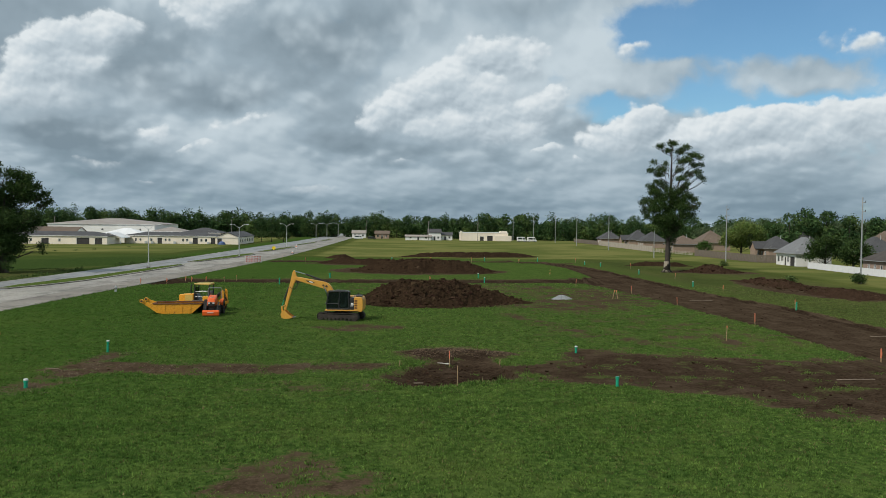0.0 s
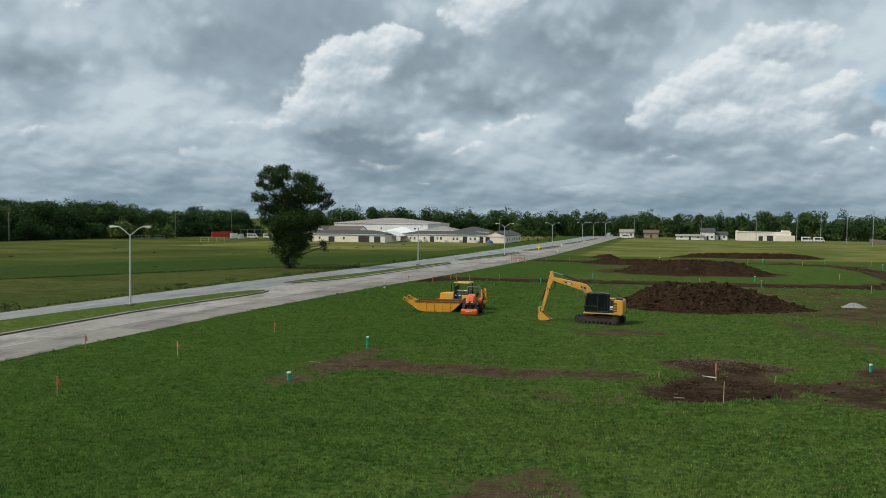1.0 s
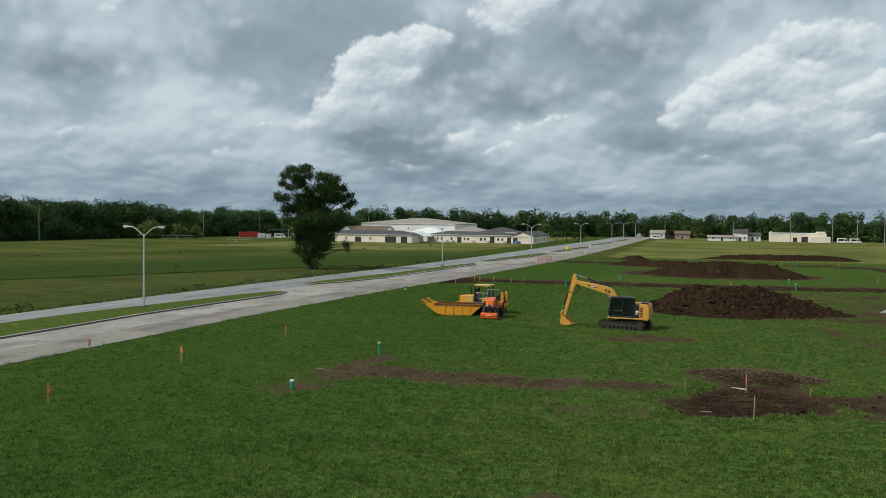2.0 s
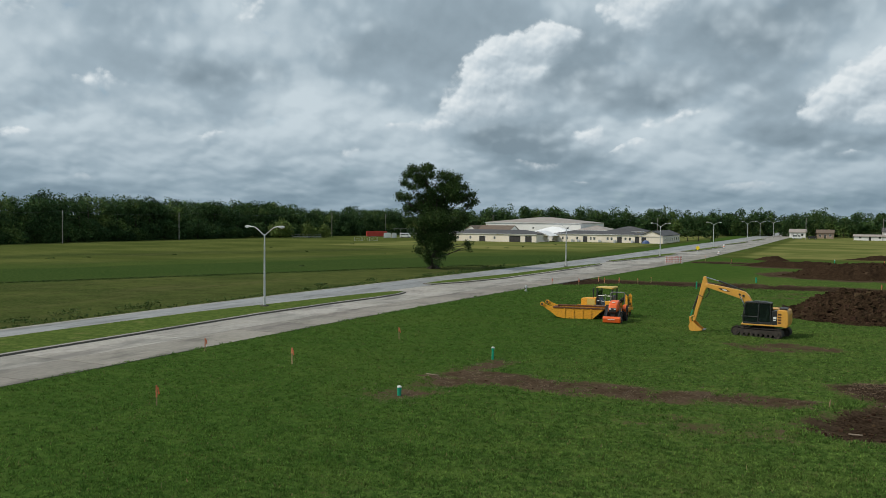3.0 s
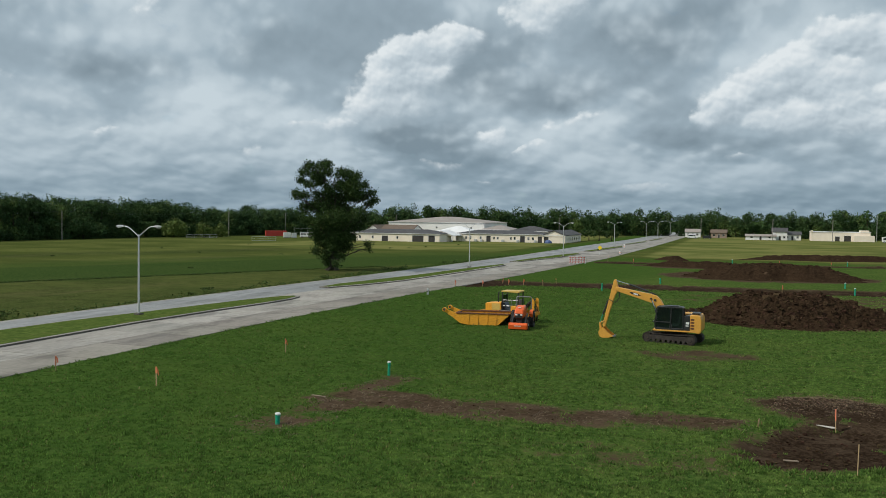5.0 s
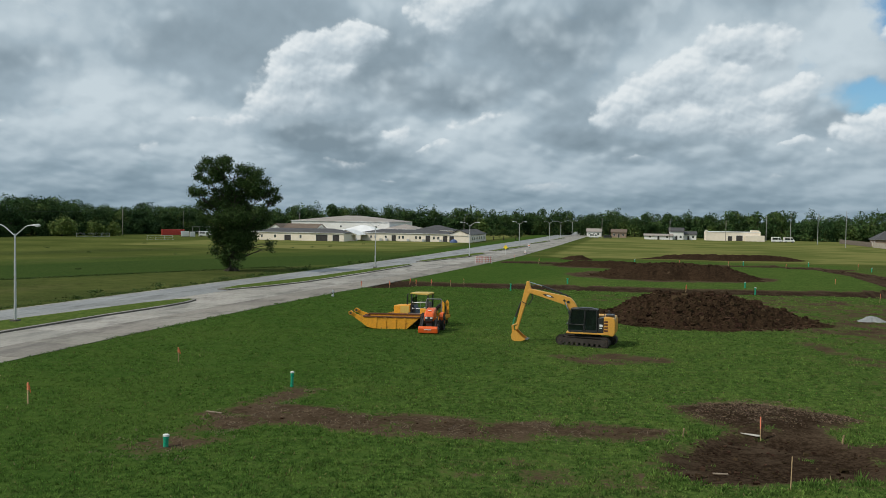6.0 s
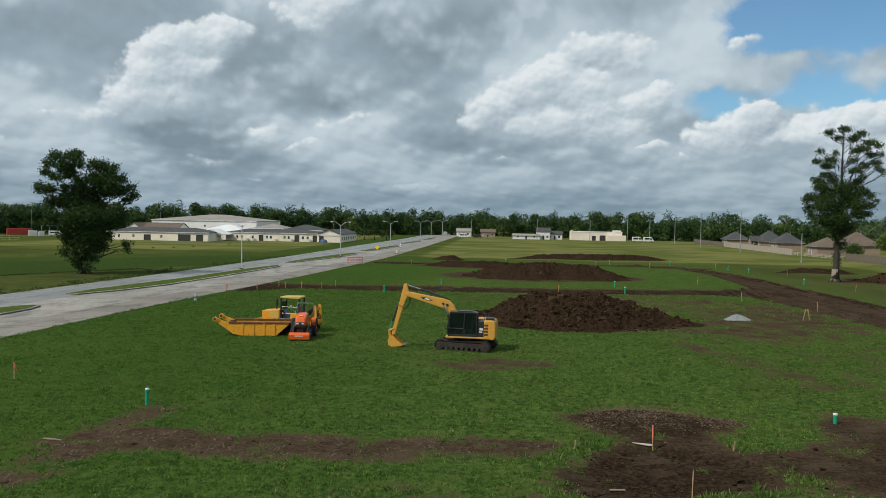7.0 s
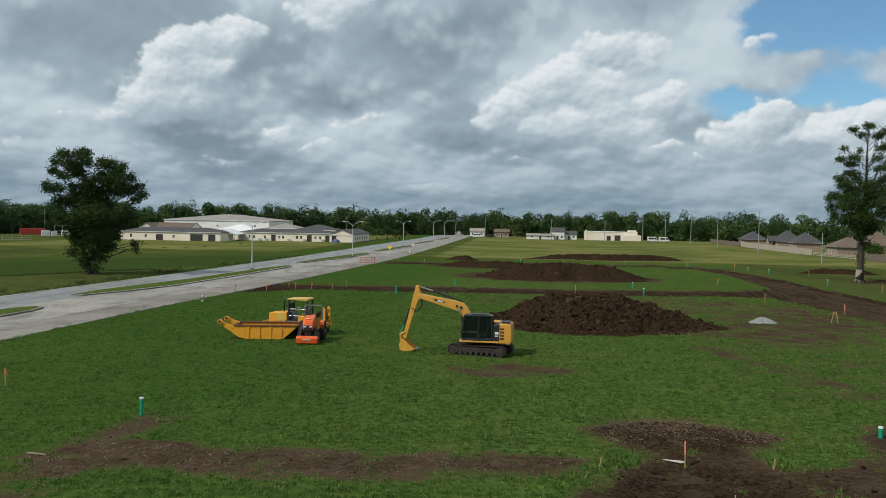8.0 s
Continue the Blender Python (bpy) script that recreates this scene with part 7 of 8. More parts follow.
def build_weeds():
    """Ragged weeds along the far verge and in the open field, and long grass on the median edges."""
    rng = np.random.default_rng(14)
    c = []
    for wy in np.arange(20, 230, 0.2):
        _, far = road_edges(wy)
        c.append((far - rng.gamma(1.2, 0.8) - 0.3, wy + rng.uniform(-0.4, 0.4), 0.15))
    for k in range(22):
        wy = rng.uniform(35, 190)
        _, far = road_edges(wy)
        wx = far - rng.uniform(1.2, 4.5)
        s = rng.uniform(0.4, 1.0)
        c += [(wx + rng.normal(0, 0.5 * s), wy + rng.normal(0, 1.1 * s), 0.75 * s * rng.uniform(0.4, 1.0)) for _ in range(26)]
    for k in np.arange(0, 1, 0.0006):
        c.append((-118 + 52 * k + rng.normal(0, 0.3), 64 + 104 * k + rng.normal(0, 0.3), 0.16))
    for k in range(16):
        wx, wy, s = rng.uniform(-170, -75), rng.uniform(110, 300), rng.uniform(0.4, 0.9)
        c += [(wx + rng.normal(0, 0.6 * s), wy + rng.normal(0, 0.6 * s), 0.5 * s) for _ in range(14)]
    c = np.array(c)
    n = len(c)
    rep = 5
    base = np.repeat(c, rep, 0)
    pts = np.stack([base[:, 0] + rng.normal(0, 0.12, n * rep), base[:, 1] + rng.normal(0, 0.12, n * rep), base[:, 2] * rng.uniform(0.1, 1.0, n * rep)], 1)
    ob = new("weeds", quad_mesh("weeds", leaf_quads(rng, pts, 0.10), M["weed"]))
    tagged(ob, "ragged green weeds along the road verge", "weeds", kind="stuff")


build_weeds()


# ---- buildings ----
def hip_roof(bm, x0, x1, y0, y1, eave, ridge, over=0.5, gable=False, axis="x", thick=0.18):
    """A roof over a rectangle; ridge along the axis; hipped or gabled ends."""
    x0, x1, y0, y1 = x0 - over, x1 + over, y0 - over, y1 + over
    if axis == "x":
        inset = 0 if gable else (y1 - y0) / 2
        inset = min(inset, (x1 - x0) / 2 - 0.1)
        ym = (y0 + y1) / 2
        r = [(x0 + inset, ym, ridge), (x1 - inset, ym, ridge)]
        order = [((x0, y0), (x1, y0), 1, 0), ((x1, y1), (x0, y1), 0, 1)]
    else:
        inset = 0 if gable else (x1 - x0) / 2
        inset = min(inset, (y1 - y0) / 2 - 0.1)
        xm = (x0 + x1) / 2
        r = [(xm, y0 + inset, ridge), (xm, y1 - inset, ridge)]
    top = {}
    for dz in (0.0, -thick):
        c = [bm.verts.new((px, py, eave + dz)) for px, py in ((x0, y0), (x1, y0), (x1, y1), (x0, y1))]
        q = [bm.verts.new((px, py, pz + dz)) for px, py, pz in r]
        if axis == "x":
            faces = [(c[0], c[1], q[1], q[0]), (c[2], c[3], q[0], q[1]), (c[1], c[2], q[1]), (c[3], c[0], q[0])]
            ends = (2, 3)
        else:
            faces = [(c[1], c[2], q[1], q[0]), (c[3], c[0], q[0], q[1]), (c[0], c[1], q[0]), (c[2], c[3], q[1])]
            ends = (2, 3)
        for i, f in enumerate(faces):
            if gable and i in ends:
                continue
            bm.faces.new(f if dz == 0 else f[::-1])
        top[dz] = (c, q)
    (c, q), (d, p) = top[0.0], top[-thick]
    for i in range(4):
        a, b = c[i], c[(i + 1) % 4]
        e, g = d[i], d[(i + 1) % 4]
        is_end = i in ((1, 3) if axis == "x" else (0, 2))
        if gable and is_end:
            k = (1 if i == 1 else 0) if axis == "x" else (0 if i == 0 else 1)
            bm.faces.new((a, q[k], p[k], e))
            bm.faces.new((q[k], b, g, p[k]))
        else:
            bm.faces.new((a, b, g, e))
    return bm


def wall_block(bm, x0, x1, y0, y1, h, holes=(), t=0.3, face_y=None):
    """Four walls with thickness; holes (x, z, width, height) go through the wall at y0."""
    box(bm, (x0, y1 - t, 0), (x1, y1, h))
    box(bm, (x0, y0, 0), (x0 + t, y1 - t, h))
    box(bm, (x1 - t, y0, 0), (x1, y1 - t, h))
    cuts = sorted(holes)
    left = x0 + t
    for hx, hz, w, hh in cuts:
        a, b = hx - w / 2, hx + w / 2
        if a > left:
            box(bm, (left, y0, 0), (a, y0 + t, h))
        if hz > 0.02:
            box(bm, (a, y0, 0), (b, y0 + t, hz))
        if hz + hh < h - 0.02:
            box(bm, (a, y0, hz + hh), (b, y0 + t, h))
        left = b
    if left < x1 - t:
        box(bm, (left, y0, 0), (x1 - t, y0 + t, h))
    return bm


def add_openings(parent, y0, holes, frame_mat="white"):
    for hx, hz, w, hh in holes:
        door = hz < 0.05
        # dark panel: a door, and in wide porch gaps the painted shade
        ob = part("door" if door else "window", box(bmesh.new(), (hx - w / 2, y0 + 0.16, hz + 0.02), (hx + w / 2, y0 + 0.20, hz + hh)), M["dark" if door else "glass"], parent)
        bm = bmesh.new()
        f = 0.07
        box(bm, (hx - w / 2, y0 - 0.02, hz + 0.01), (hx - w / 2 + f, y0 + 0.14, hz + hh))
        box(bm, (hx + w / 2 - f, y0 - 0.02, hz + 0.01), (hx + w / 2, y0 + 0.14, hz + hh))
        box(bm, (hx - w / 2 + f, y0 - 0.02, hz + hh - f), (hx + w / 2 - f, y0 + 0.14, hz + hh))
        if not door:
            box(bm, (hx - 0.02, y0 + 0.1, hz + 0.01), (hx + 0.02, y0 + 0.15, hz + hh - f))
            box(bm, (hx - w / 2 + f, y0 - 0.02, hz + 0.01), (hx + w / 2 - f, y0 + 0.14, hz + f))
        part("frame", bm, M[frame_mat], ob)


def build_school():
    ob = thing("school", "long low cream school with grey roofs and a tall gymnasium", "school")
    # wing: x0, x1, y0, y1, eave, ridge, axis, gable, wall, roof, holes
    # gaps over 2 m wide: porch recesses, their shade a dark panel
    left = [(-143.5, 0.9, 0.9, 1.2), (-138, 0.9, 0.9, 1.2), (-132.8, 0.0, 2.8, 2.2), (-127.5, 0.9, 0.9, 1.2), (-118.9, 0.0, 4.8, 2.45), (-113.2, 0.0, 2.8, 2.45)]
    mid = [(-105.6, 0.9, 0.8, 1.2), (-103.8, 0.9, 0.8, 1.2), (-99.5, 0.9, 0.9, 1.2), (-96.2, 0.0, 1.9, 2.4), (-93.9, 0.9, 0.8, 1.2), (-92.4, 0.9, 0.9, 1.2), (-87.0, 0.9, 0.9, 1.2), (-85.4, 0.9, 0.9, 1.2), (-82.2, 0.0, 2.0, 2.5), (-79.8, 0.9, 0.9, 1.2), (-78.0, 0.9, 0.9, 1.2), (-75.2, 0.0, 1.8, 2.5)]
    for name, x0, x1, y0, y1, eave, ridge, axis, gab, wall, roof, holes in (
            ("left_wing", -148, -110, 325, 339, 3.1, 4.7, "x", False, "siding", "shingle", left),
            ("main_wing", -110, -73.6, 345, 359, 3.15, 4.6, "x", False, "siding", "shingle", mid),
            ("gable_wing", -73.5, -65.0, 343.5, 379, 3.0, 4.95, "y", True, "siding", "shingle", [(-72.3, 0.0, 1.9, 2.4)]),
            ("gymnasium", -151, -106, 372, 410, 7.3, 9.8, "x", False, "metalwall", "taupe", [(-142, 4.6, 0.9, 0.9), (-138.5, 4.6, 0.9, 0.9), (-128, 4.6, 0.9, 0.9), (-119, 4.6, 0.9, 0.9), (-112, 4.6, 0.9, 0.9)]),
            ("link_block", -122.5, -104, 350, 366, 3.1, 5.9, "x", False, "metalwall", "whiteroof", []),
            ("back_wing", -92, -76, 362, 376, 4.2, 6.3, "x", False, "siding", "shingle", []),
            ("side_hall", -106, -93, 366, 384, 4.5, 6.5, "x", False, "metalwall", "taupe", []),
            ("gable_end", -150.6, -145.6, 348, 362, 4.1, 6.1, "y", True, "metalwall", "brownroof", []),
            ("small_hall", -145.5, -131, 350, 362, 4.0, 6.2, "x", True, "metalwall", "brownroof", [])):
        bm = wall_block(bmesh.new(), x0, x1, y0, y1, eave, holes)
        if gab:
            for g in ((y0, y0 + 0.3), (y1 - 0.3, y1)) if axis == "y" else ((x0, x0 + 0.3), (x1 - 0.3, x1)):
                a, b = (x0, x1) if axis == "y" else (y0, y1)
                prism(bm, [(a, eave), (b, eave), ((a + b) / 2, ridge - 0.22)], *g, "y" if axis == "y" else "x")
        wing = part("wing", bm, M[wall], ob)
        part("roof", hip_roof(bmesh.new(), x0, x1, y0, y1, eave + 0.08, ridge, 0.3, gab, axis), M[roof], wing)
        add_openings(wing, y0, holes)
        bm = bmesh.new()
        box(bm, (x0 - 0.3, y0 - 0.36, eave - 0.14), (x1 + 0.3, y0 - 0.305, eave + 0.06))
        part("fascia", bm, M["white"], wing)
    # porch
    bm = bmesh.new()
    hip_roof(bm, -117.3, -107.6, 334, 345, 2.45, 4.35, 0.3, True, "y")
    porch = part("porch", bm, M["whiteroof"], ob, "white gabled entrance porch")
    bm = bmesh.new()
    prism(bm, [(-117.4, 2.4), (-107.5, 2.4), (-112.45, 4.2)], 333.9, 334.1, "y")
    part("gable_panel", bm, M["siding"], porch)
    for x in (-116.9, -113.8, -111.1, -108.0):
        part("column", box(bmesh.new(), (x - 0.16, 334.0, 0), (x + 0.16, 334.32, 2.42), 0.02), M["white"], porch)
    # side windows of the gable wing, on its end that faces the road
    for y in np.arange(348, 377, 4.0):
        win = part("window", box(bmesh.new(), (-65.02, y - 0.6, 0.9), (-64.96, y + 0.6, 2.1)), M["glass"], ob)
        bm = bmesh.new()
        box(bm, (-64.96, y - 0.7, 0.8), (-64.90, y + 0.7, 0.9))
        box(bm, (-64.96, y - 0.7, 2.1), (-64.90, y + 0.7, 2.2))
        part("frame", bm, M["white"], win)
    for x in (-101.5, -99.0, -90.2, -84.0, -77.0):
        part("air_conditioner", box(bmesh.new(), (x - 0.45, 344.2, 0.0), (x + 0.45, 344.8, 1.0), 0.04), M["galv"], ob)


build_school()


def build_house(label, cx, cy, w, l, eave, ridge, wall, roof, turn=0.0, windows=4, garden=None, own=None):
    """A single-storey hipped house; its long side, with the windows, looks to -x before turning."""
    ob = thing("house", label, "house", pose(cx, cy, 0, 0, 0, -90 + turn))
    # own frame: x along the long side, -y is the front
    rng = np.random.default_rng(int(abs(cx * 7 + cy)))
    holes = []
    step_x = l / (windows + 1)
    for k in range(windows):
        x = -l / 2 + step_x * (k + 1)
        holes.append((x, 0.0, 1.0, 2.1) if k == windows - 2 else (x, 0.95, rng.uniform(0.9, 1.4), 1.25))
    holes = own or holes
    bm = wall_block(bmesh.new(), -l / 2, l / 2, -w / 2, w / 2, eave, holes)
    wl = part("wall", bm, M[wall], ob)
    add_openings(wl, -w / 2, holes)
    rf = part("roof", hip_roof(bmesh.new(), -l / 2, l / 2, -w / 2, w / 2, eave + 0.08, ridge, 0.55), M[roof], ob)
    bm = bmesh.new()
    for a, b in (((-l / 2 - 0.56, -w / 2 - 0.62), (l / 2 + 0.56, -w / 2 - 0.56)), ((-l / 2 - 0.62, -w / 2 - 0.56), (-l / 2 - 0.56, w / 2 + 0.56)), ((l / 2 + 0.56, -w / 2 - 0.56), (l / 2 + 0.62, w / 2 + 0.56))):
        box(bm, (*a, eave - 0.07), (*b, eave + 0.06))
    part("gutter", bm, M["polegrey"], rf)
    bm = bmesh.new()
    tube(bm, [(l * 0.18, 0.6, ridge - 0.9), (l * 0.18, 0.6, ridge + 0.35)], 0.08, 8)
    part("flue", bm, M["galv"], rf)
    if garden:
        bm = bmesh.new()
        hip_roof(bm, -l / 2 + garden[0], -l / 2 + garden[0] + garden[1], -w / 2 - 2.8, -w / 2 + 2, eave, eave + 2.2, 0.3, True, "y")
        part("cross_gable", bm, M[roof], rf)
        part("gable_wall", prism(bmesh.new(), [(-l / 2 + garden[0], 0), (-l / 2 + garden[0] + garden[1], 0), (-l / 2 + garden[0] + garden[1], eave), (-l / 2 + garden[0] + garden[1] / 2, eave + 2.0), (-l / 2 + garden[0], eave)], -w / 2 - 2.8, -w / 2 - 2.5, "y"), M[wall], wl)
    return ob


# widest gap is a porch recess, its shade painted as a dark panel
build_house("white-walled bungalow with a steep grey shingle roof", 103.2, 214, 9, 11.5, 3.1, 7.3, "metalwall", "greyroof", 0, 4, own=[(-4.4, 0.8, 1.5, 1.6), (-2.2, 1.0, 1.6, 1.4), (-0.4, 0.0, 1.1, 2.3), (1.2, 0.9, 1.4, 1.5), (3.6, 0.0, 2.8, 2.4)])
build_house("grey-roofed brick house with a small white gable", 118, 264, 9, 10.5, 3.0, 6.9, "brick", "shingle", 0, 3, (3, 4))
build_house("brick house under a broad brown hipped roof", 125, 342, 12, 12.5, 3.0, 8.0, "brick", "brownroof", 0, 3)
build_house("dark-roofed brick house behind the white fence", 104, 172, 9.5, 12, 3.0, 6.1, "brick", "darkroof", 0, 4)
build_house("tan-roofed house farther back in the estate", 150, 258, 12, 14, 3.0, 9.0, "brick", "brownroof", 0, 3)
build_house("grey-roofed brick house beside the pale fence", 101.5, 417, 9.5, 10, 3.0, 6.7, "brick", "shingle", 0, 3)
build_house("grey-roofed brick house with tall hipped roof", 108, 389, 10, 10.5, 3.0, 7.6, "brick", "shingle", 0, 3, (3, 4))
build_house("low grey-roofed brick house beside the fence", 107, 363, 9.5, 10, 3.0, 7.1, "brick", "shingle", 0, 3)
build_house("brown-roofed brick house behind the rail fence", 104, 312, 10, 10.5, 3.0, 6.2, "brick", "brownroof", 0, 3)
build_house("pale brick house with a faded roof in the estate", 142, 297, 10, 12, 3.0, 8.0, "brick", "shingle", 0, 3)
build_house("grey-roofed house deep in the estate", 134, 236, 10, 12, 3.0, 7.4, "brick", "shingle", 0, 3)


def build_depot():
    ob = thing("flat_roofed_building", "low flat-roofed cream building far across the field", "building", pose(45, 470, 0))
    wl = part("wall", wall_block(bmesh.new(), -13, 13, 0, 14, 4.3, [(-1.5, 0, 2.2, 2.4), (3.0, 0, 3.2, 2.8), (8.5, 1.2, 1.4, 1.2)]), M["siding"], ob)
    add_openings(wl, 0, [(-1.5, 0, 2.2, 2.4), (3.0, 0, 3.2, 2.8), (8.5, 1.2, 1.4, 1.2)])
    part("roof", box(bmesh.new(), (-13.2, -0.2, 4.3), (13.2, 14.2, 4.55), 0.03), M["whiteroof"], ob)
    part("parapet", box(bmesh.new(), (8.6, -0.3, 4.55), (12.4, 5, 5.4), 0.03), M["siding"], ob)
    part("annex", box(bmesh.new(), (5.5, -3.5, 0), (14.5, -0.25, 2.9), 0.03), M["siding"], ob)
    part("step_block", box(bmesh.new(), (-13.3, -0.25, 4.3), (-12.4, 3, 5.3), 0.03), M["siding"], ob)


build_depot()


def build_far_house(x, y, l, w, eave, ridge, label, wall="metalwall", roof="shingle", gable=True):
    ob = thing("house", label, "house", pose(x, y, 0))
    holes = [(-l * 0.3, 0.9, 1.1, 1.2), (0.0, 0, 1.1, 2.1), (l * 0.3, 0.9, 1.1, 1.2)]
    bm = wall_block(bmesh.new(), -l / 2, l / 2, -w / 2, w / 2, eave, holes)
    if gable:
        for g in ((-l / 2, -l / 2 + 0.3), (l / 2 - 0.3, l / 2)):
            prism(bm, [(-w / 2, eave), (w / 2, eave), (0, ridge - 0.2)], *g, "x")
    wl = part("wall", bm, M[wall], ob)
    add_openings(wl, -w / 2, holes)
    part("roof", hip_roof(bmesh.new(), -l / 2, l / 2, -w / 2, w / 2, eave + 0.06, ridge, 0.4, gable), M[roof], ob)


build_far_house(17.5, 474, 7, 6, 4.2, 6.2, "small white two-storey house by the woods")
build_far_house(23.5, 478, 8, 7, 2.8, 4.4, "white bungalow by the woods")
build_far_house(8.5, 470, 14, 5, 1.9, 2.9, "long low white shed by the woods", "metalwall", "taupe")
build_far_house(-26, 512, 8, 7, 2.8, 4.6, "white house at the end of the road", "metalwall", "taupe")
build_far_house(-12, 500, 8, 7, 2.8, 4.6, "low brick cottage at the end of the road", "brick", "brownroof")


# ---- fences ----
def fence_run(label, pts, h, mat, pitch=2.4, rails=False, group="fence"):
    """Panels of upright boards, or of rails, between posts, set along a line."""
    ob = thing("fence", label, "fence", kind="structure")
    bm = bmesh.new()
    if rails:
        for z in (0.35, 0.75, 1.15):
            box(bm, (0, -0.025, z - 0.07), (pitch, 0.025, z + 0.07))
    else:
        n = int(pitch / 0.15)
        for k in range(n):
            top = h + 0.03 * math.sin(k * 2.3)
            box(bm, (k * pitch / n + 0.005, -0.012, 0.04), ((k + 1) * pitch / n - 0.005, 0.012, top))
        for z in (0.4, h - 0.35):
            box(bm, (0, 0.012, z - 0.045), (pitch, 0.05, z + 0.045))
    panel = mesh_of(bm, "panel", M[mat])
    post = mesh_of(box(bmesh.new(), (-0.05, -0.05, -0.1), (0.05, 0.05, h + 0.05)), "post", M[mat])
    for (ax, ay), (bx, by) in zip(pts, pts[1:]):
        d = math.hypot(bx - ax, by - ay)
        count = max(1, round(d / pitch))
        turn = math.degrees(math.atan2(by - ay, bx - ax))
        for k in range(count):
            f = k / count
            for name, me in (("panel", panel), ("post", post)):
                q = new(name, me)
                q.parent = ob
                q.matrix_local = pose(ax + (bx - ax) * f, ay + (by - ay) * f, 0, 0, 0, turn) @ Matrix.Diagonal((d / count / pitch if name == "panel" else 1, 1, 1, 1))
    return ob


M["palefence"] = material("pale_fence_boards", (0.42, 0.37, 0.31), (0.34, 0.30, 0.25), None, 0.4, 6, 0.9, bump=0.2, stretch=(1, 1, 0.2), island=0.12)
M["vinyl"] = material("white_vinyl", (0.80, 0.80, 0.82), (0.76, 0.76, 0.78), None, 0.4, 6, 0.4, bump=0.03)
fence_run("weathered brown timber board fence behind the gardens", [(95.5, 274), (97.2, 228.6), (102.5, 227.2)], 2.1, "fence")
fence_run("weathered pale timber board fence along the estate", [(92.6, 400), (92.2, 372), (91.8, 309)], 2.1, "palefence")
fence_run("far weathered timber fence along the estate", [(92.6, 460), (92.6, 402)], 2.0, "fence")
fence_run("low timber rail fence between board fences", [(91.6, 307), (95.2, 275)], 1.4, "palefence", 2.6, True)
fence_run("smooth white vinyl garden fence", [(97.3, 199), (97.0, 165), (97.0, 118)], 1.5, "vinyl")


# ---- far vehicles and sports ground ----
def build_van(label, x, y, turn, l=5.2, h=2.4, mat="white"):
    ob = thing("van", label, "van", pose(x, y, 0, 0, 0, turn))
    part("body", prism(bmesh.new(), [(-l / 2, 0.4), (l / 2, 0.4), (l / 2 + 0.05, 1.0), (l / 2 - 0.5, 1.25), (l / 2 - 1.1, h), (-l / 2, h)], -0.95, 0.95, "y", 0.08), M[mat], ob)
    for s in (-0.955, 0.94):
        part("window", prism(bmesh.new(), [(l / 2 - 1.9, 1.3), (l / 2 - 0.75, 1.3), (l / 2 - 1.15, h - 0.35), (l / 2 - 1.9, h - 0.35)], s, s + 0.015, "y"), M["glass"], ob)
        part("window", prism(bmesh.new(), [(-l / 2 + 0.4, 1.3), (l / 2 - 2.2, 1.3), (l / 2 - 2.2, h - 0.35), (-l / 2 + 0.4, h - 0.35)], s, s + 0.015, "y"), M["glass"], ob)
    for wx in (-l / 2 + 0.9, l / 2 - 0.9):
        for s in (-0.85, 0.85):
            wheel(ob, wx, s, 0.36, 0.22, 1 if s > 0 else -1, M["galv"])


build_van("white panel van parked across the field", 63.5, 455, 0, 5.0, 2.6)
build_van("white panel van parked beside another", 69.2, 456, 4, 5.0, 2.5)
build_van("white van parked by the sports ground", -180, 348, 20, 4.8, 2.2)
build_van("white van parked at the edge of the field", -174, 352, 10, 4.8, 2.2)
build_van("dark car parked by the sports ground", -169, 352, 15, 4.4, 1.6, "black")
build_van("white van at the end of the road", -24, 470, 0, 4.8, 2.3)
build_van("dark car at the end of the road", -17, 471, 3, 4.4, 1.6, "black")


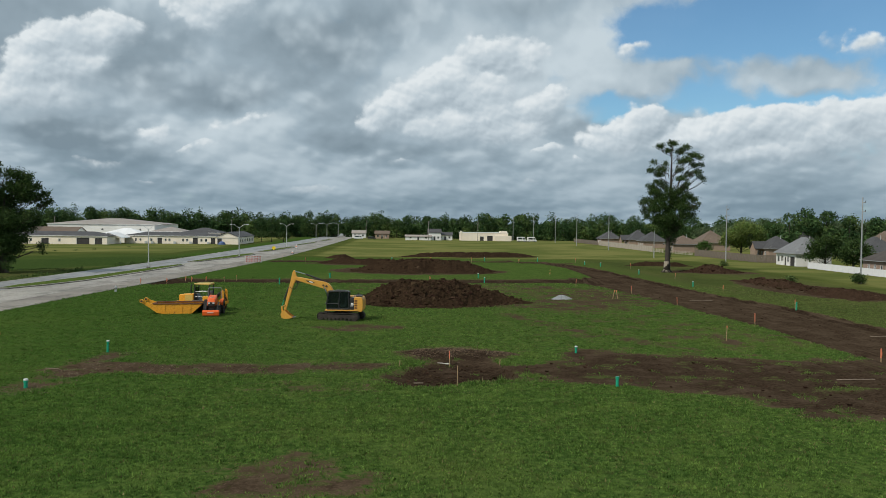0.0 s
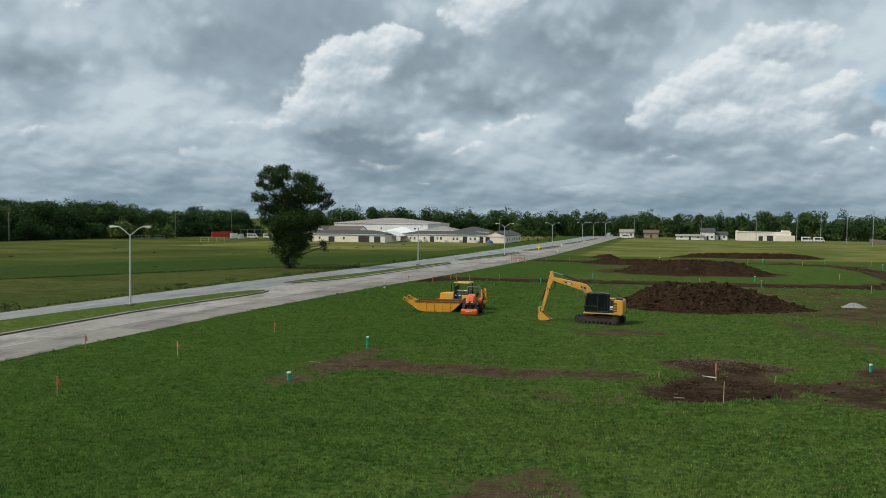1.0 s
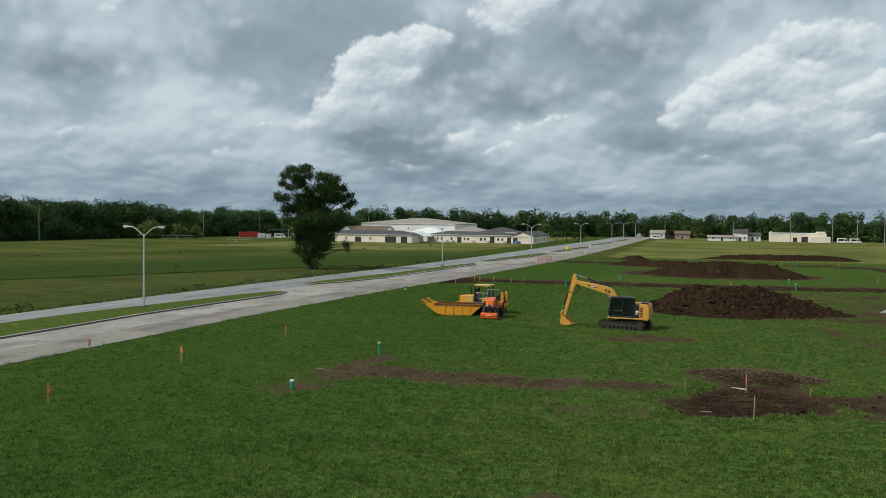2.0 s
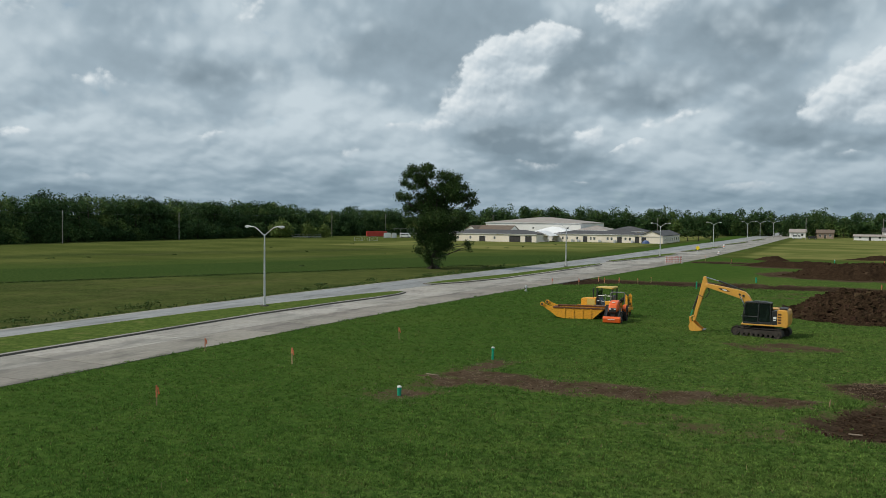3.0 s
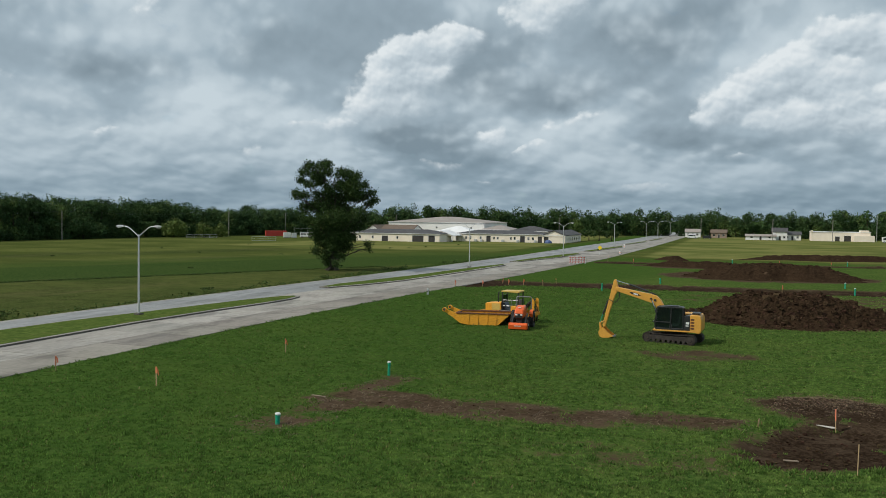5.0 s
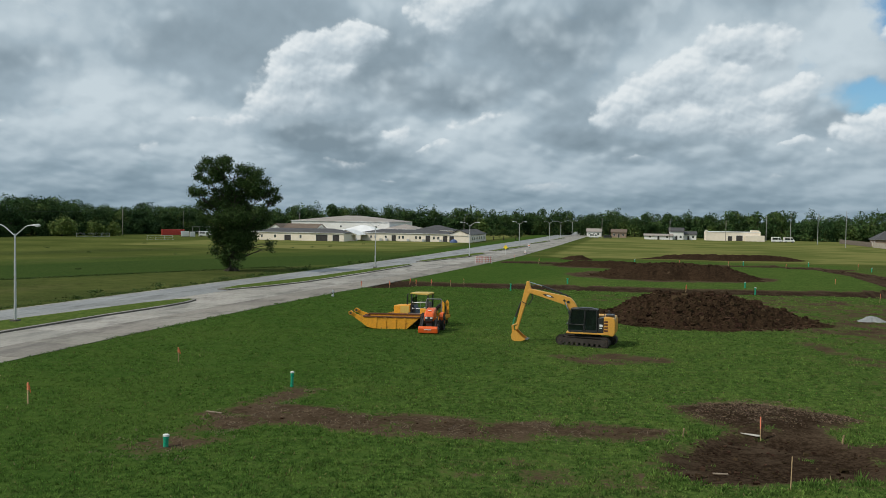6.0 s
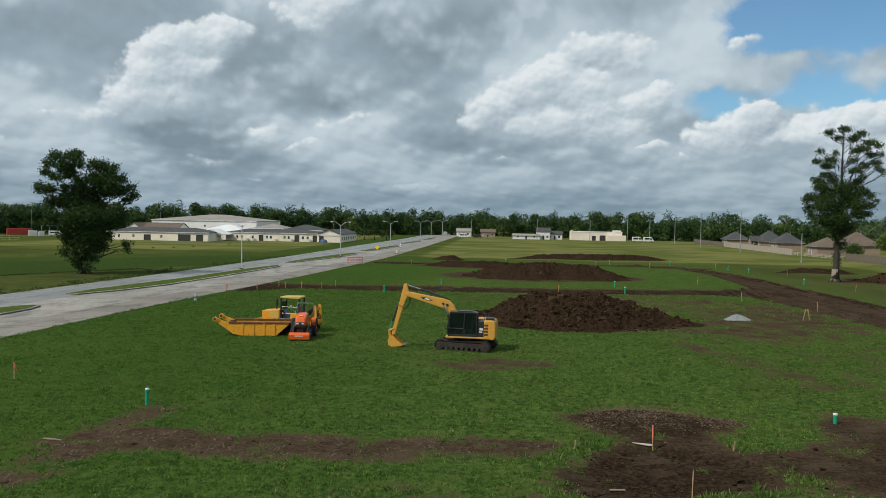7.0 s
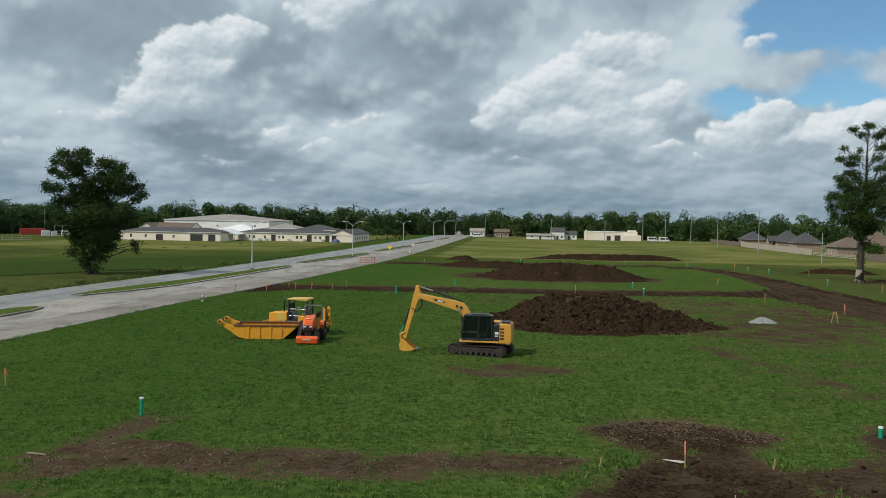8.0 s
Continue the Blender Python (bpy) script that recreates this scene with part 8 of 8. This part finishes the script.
def build_container(label, x, y, turn, l, w, h, mat):
    ob = thing("container", label, "container", pose(x, y, 0, 0, 0, turn))
    bm = bmesh.new()
    n = int(l / 0.3)
    outline = []
    for k in range(n):
        a = -l / 2 + l * k / n
        outline += [(a, -w / 2), (a + l / n * 0.5, -w / 2), (a + l / n * 0.5, -w / 2 + 0.05), (a + l / n, -w / 2 + 0.05)]
    outline += [(l / 2, w / 2), (-l / 2, w / 2)]
    prism(bm, outline, 0.1, h - 0.08, "z")
    part("body", bm, M[mat], ob)
    part("roof", box(bmesh.new(), (-l / 2 - 0.03, -w / 2 - 0.03, h - 0.08), (l / 2 + 0.03, w / 2 + 0.03, h), 0.02), M[mat], ob)
    part("base", box(bmesh.new(), (-l / 2 - 0.03, -w / 2 - 0.03, 0), (l / 2 + 0.03, w / 2 + 0.03, 0.1), 0.01), M["dark"], ob)
    return ob


build_container("long red ribbed container beside the sports ground", -203, 362, 38, 9.5, 2.5, 2.5, "red")
build_container("white storage box by the sports ground", -187, 344, 35, 3.0, 2.2, 2.2, "white")
build_container("small white storage box by the sports ground", -183, 343, 35, 2.0, 2.0, 2.0, "white")


def build_frame_net(label, x, y, turn, l, h):
    ob = thing("sports_frame", label, "sports frame", pose(x, y, 0, 0, 0, turn))
    for k in range(int(l / 3) + 1):
        part("post", tube(bmesh.new(), [(k * 3, 0, 0), (k * 3, 0, h)], 0.05, 6), M["galv"], ob)
    for z in (h, h * 0.5, 0.1):
        part("rail", tube(bmesh.new(), [(0, 0, z), (int(l / 3) * 3, 0, z)], 0.035, 6), M["galv"], ob)


build_frame_net("low grey chain-link railing of the sports ground", -214, 310, 42, 14, 1.4)
build_frame_net("low grey railing beside the practice field", -173, 293, 42, 9, 1.6)
build_frame_net("tall grey steel frame beside the vans", -188, 352, 30, 12, 4.0)
bm = bmesh.new()
bmesh.ops.create_uvsphere(bm, u_segments=14, v_segments=8, radius=1.0)
bmesh.ops.bisect_plane(bm, geom=bm.verts[:] + bm.edges[:] + bm.faces[:], plane_co=(0, 0, 0), plane_no=(0, 0, 1), clear_inner=True)
bmesh.ops.holes_fill(bm, edges=bm.edges[:])
bmesh.ops.scale(bm, vec=(1.5, 1.1, 1.3), verts=bm.verts[:])
ob = tagged(new("tarp_cover", mesh_of(bm, "tarp_cover", M["blue"])), "blue tarpaulin cover on the school lawn", "tarpaulin")
ob.matrix_world = pose(-70.8, 340.5, 0)
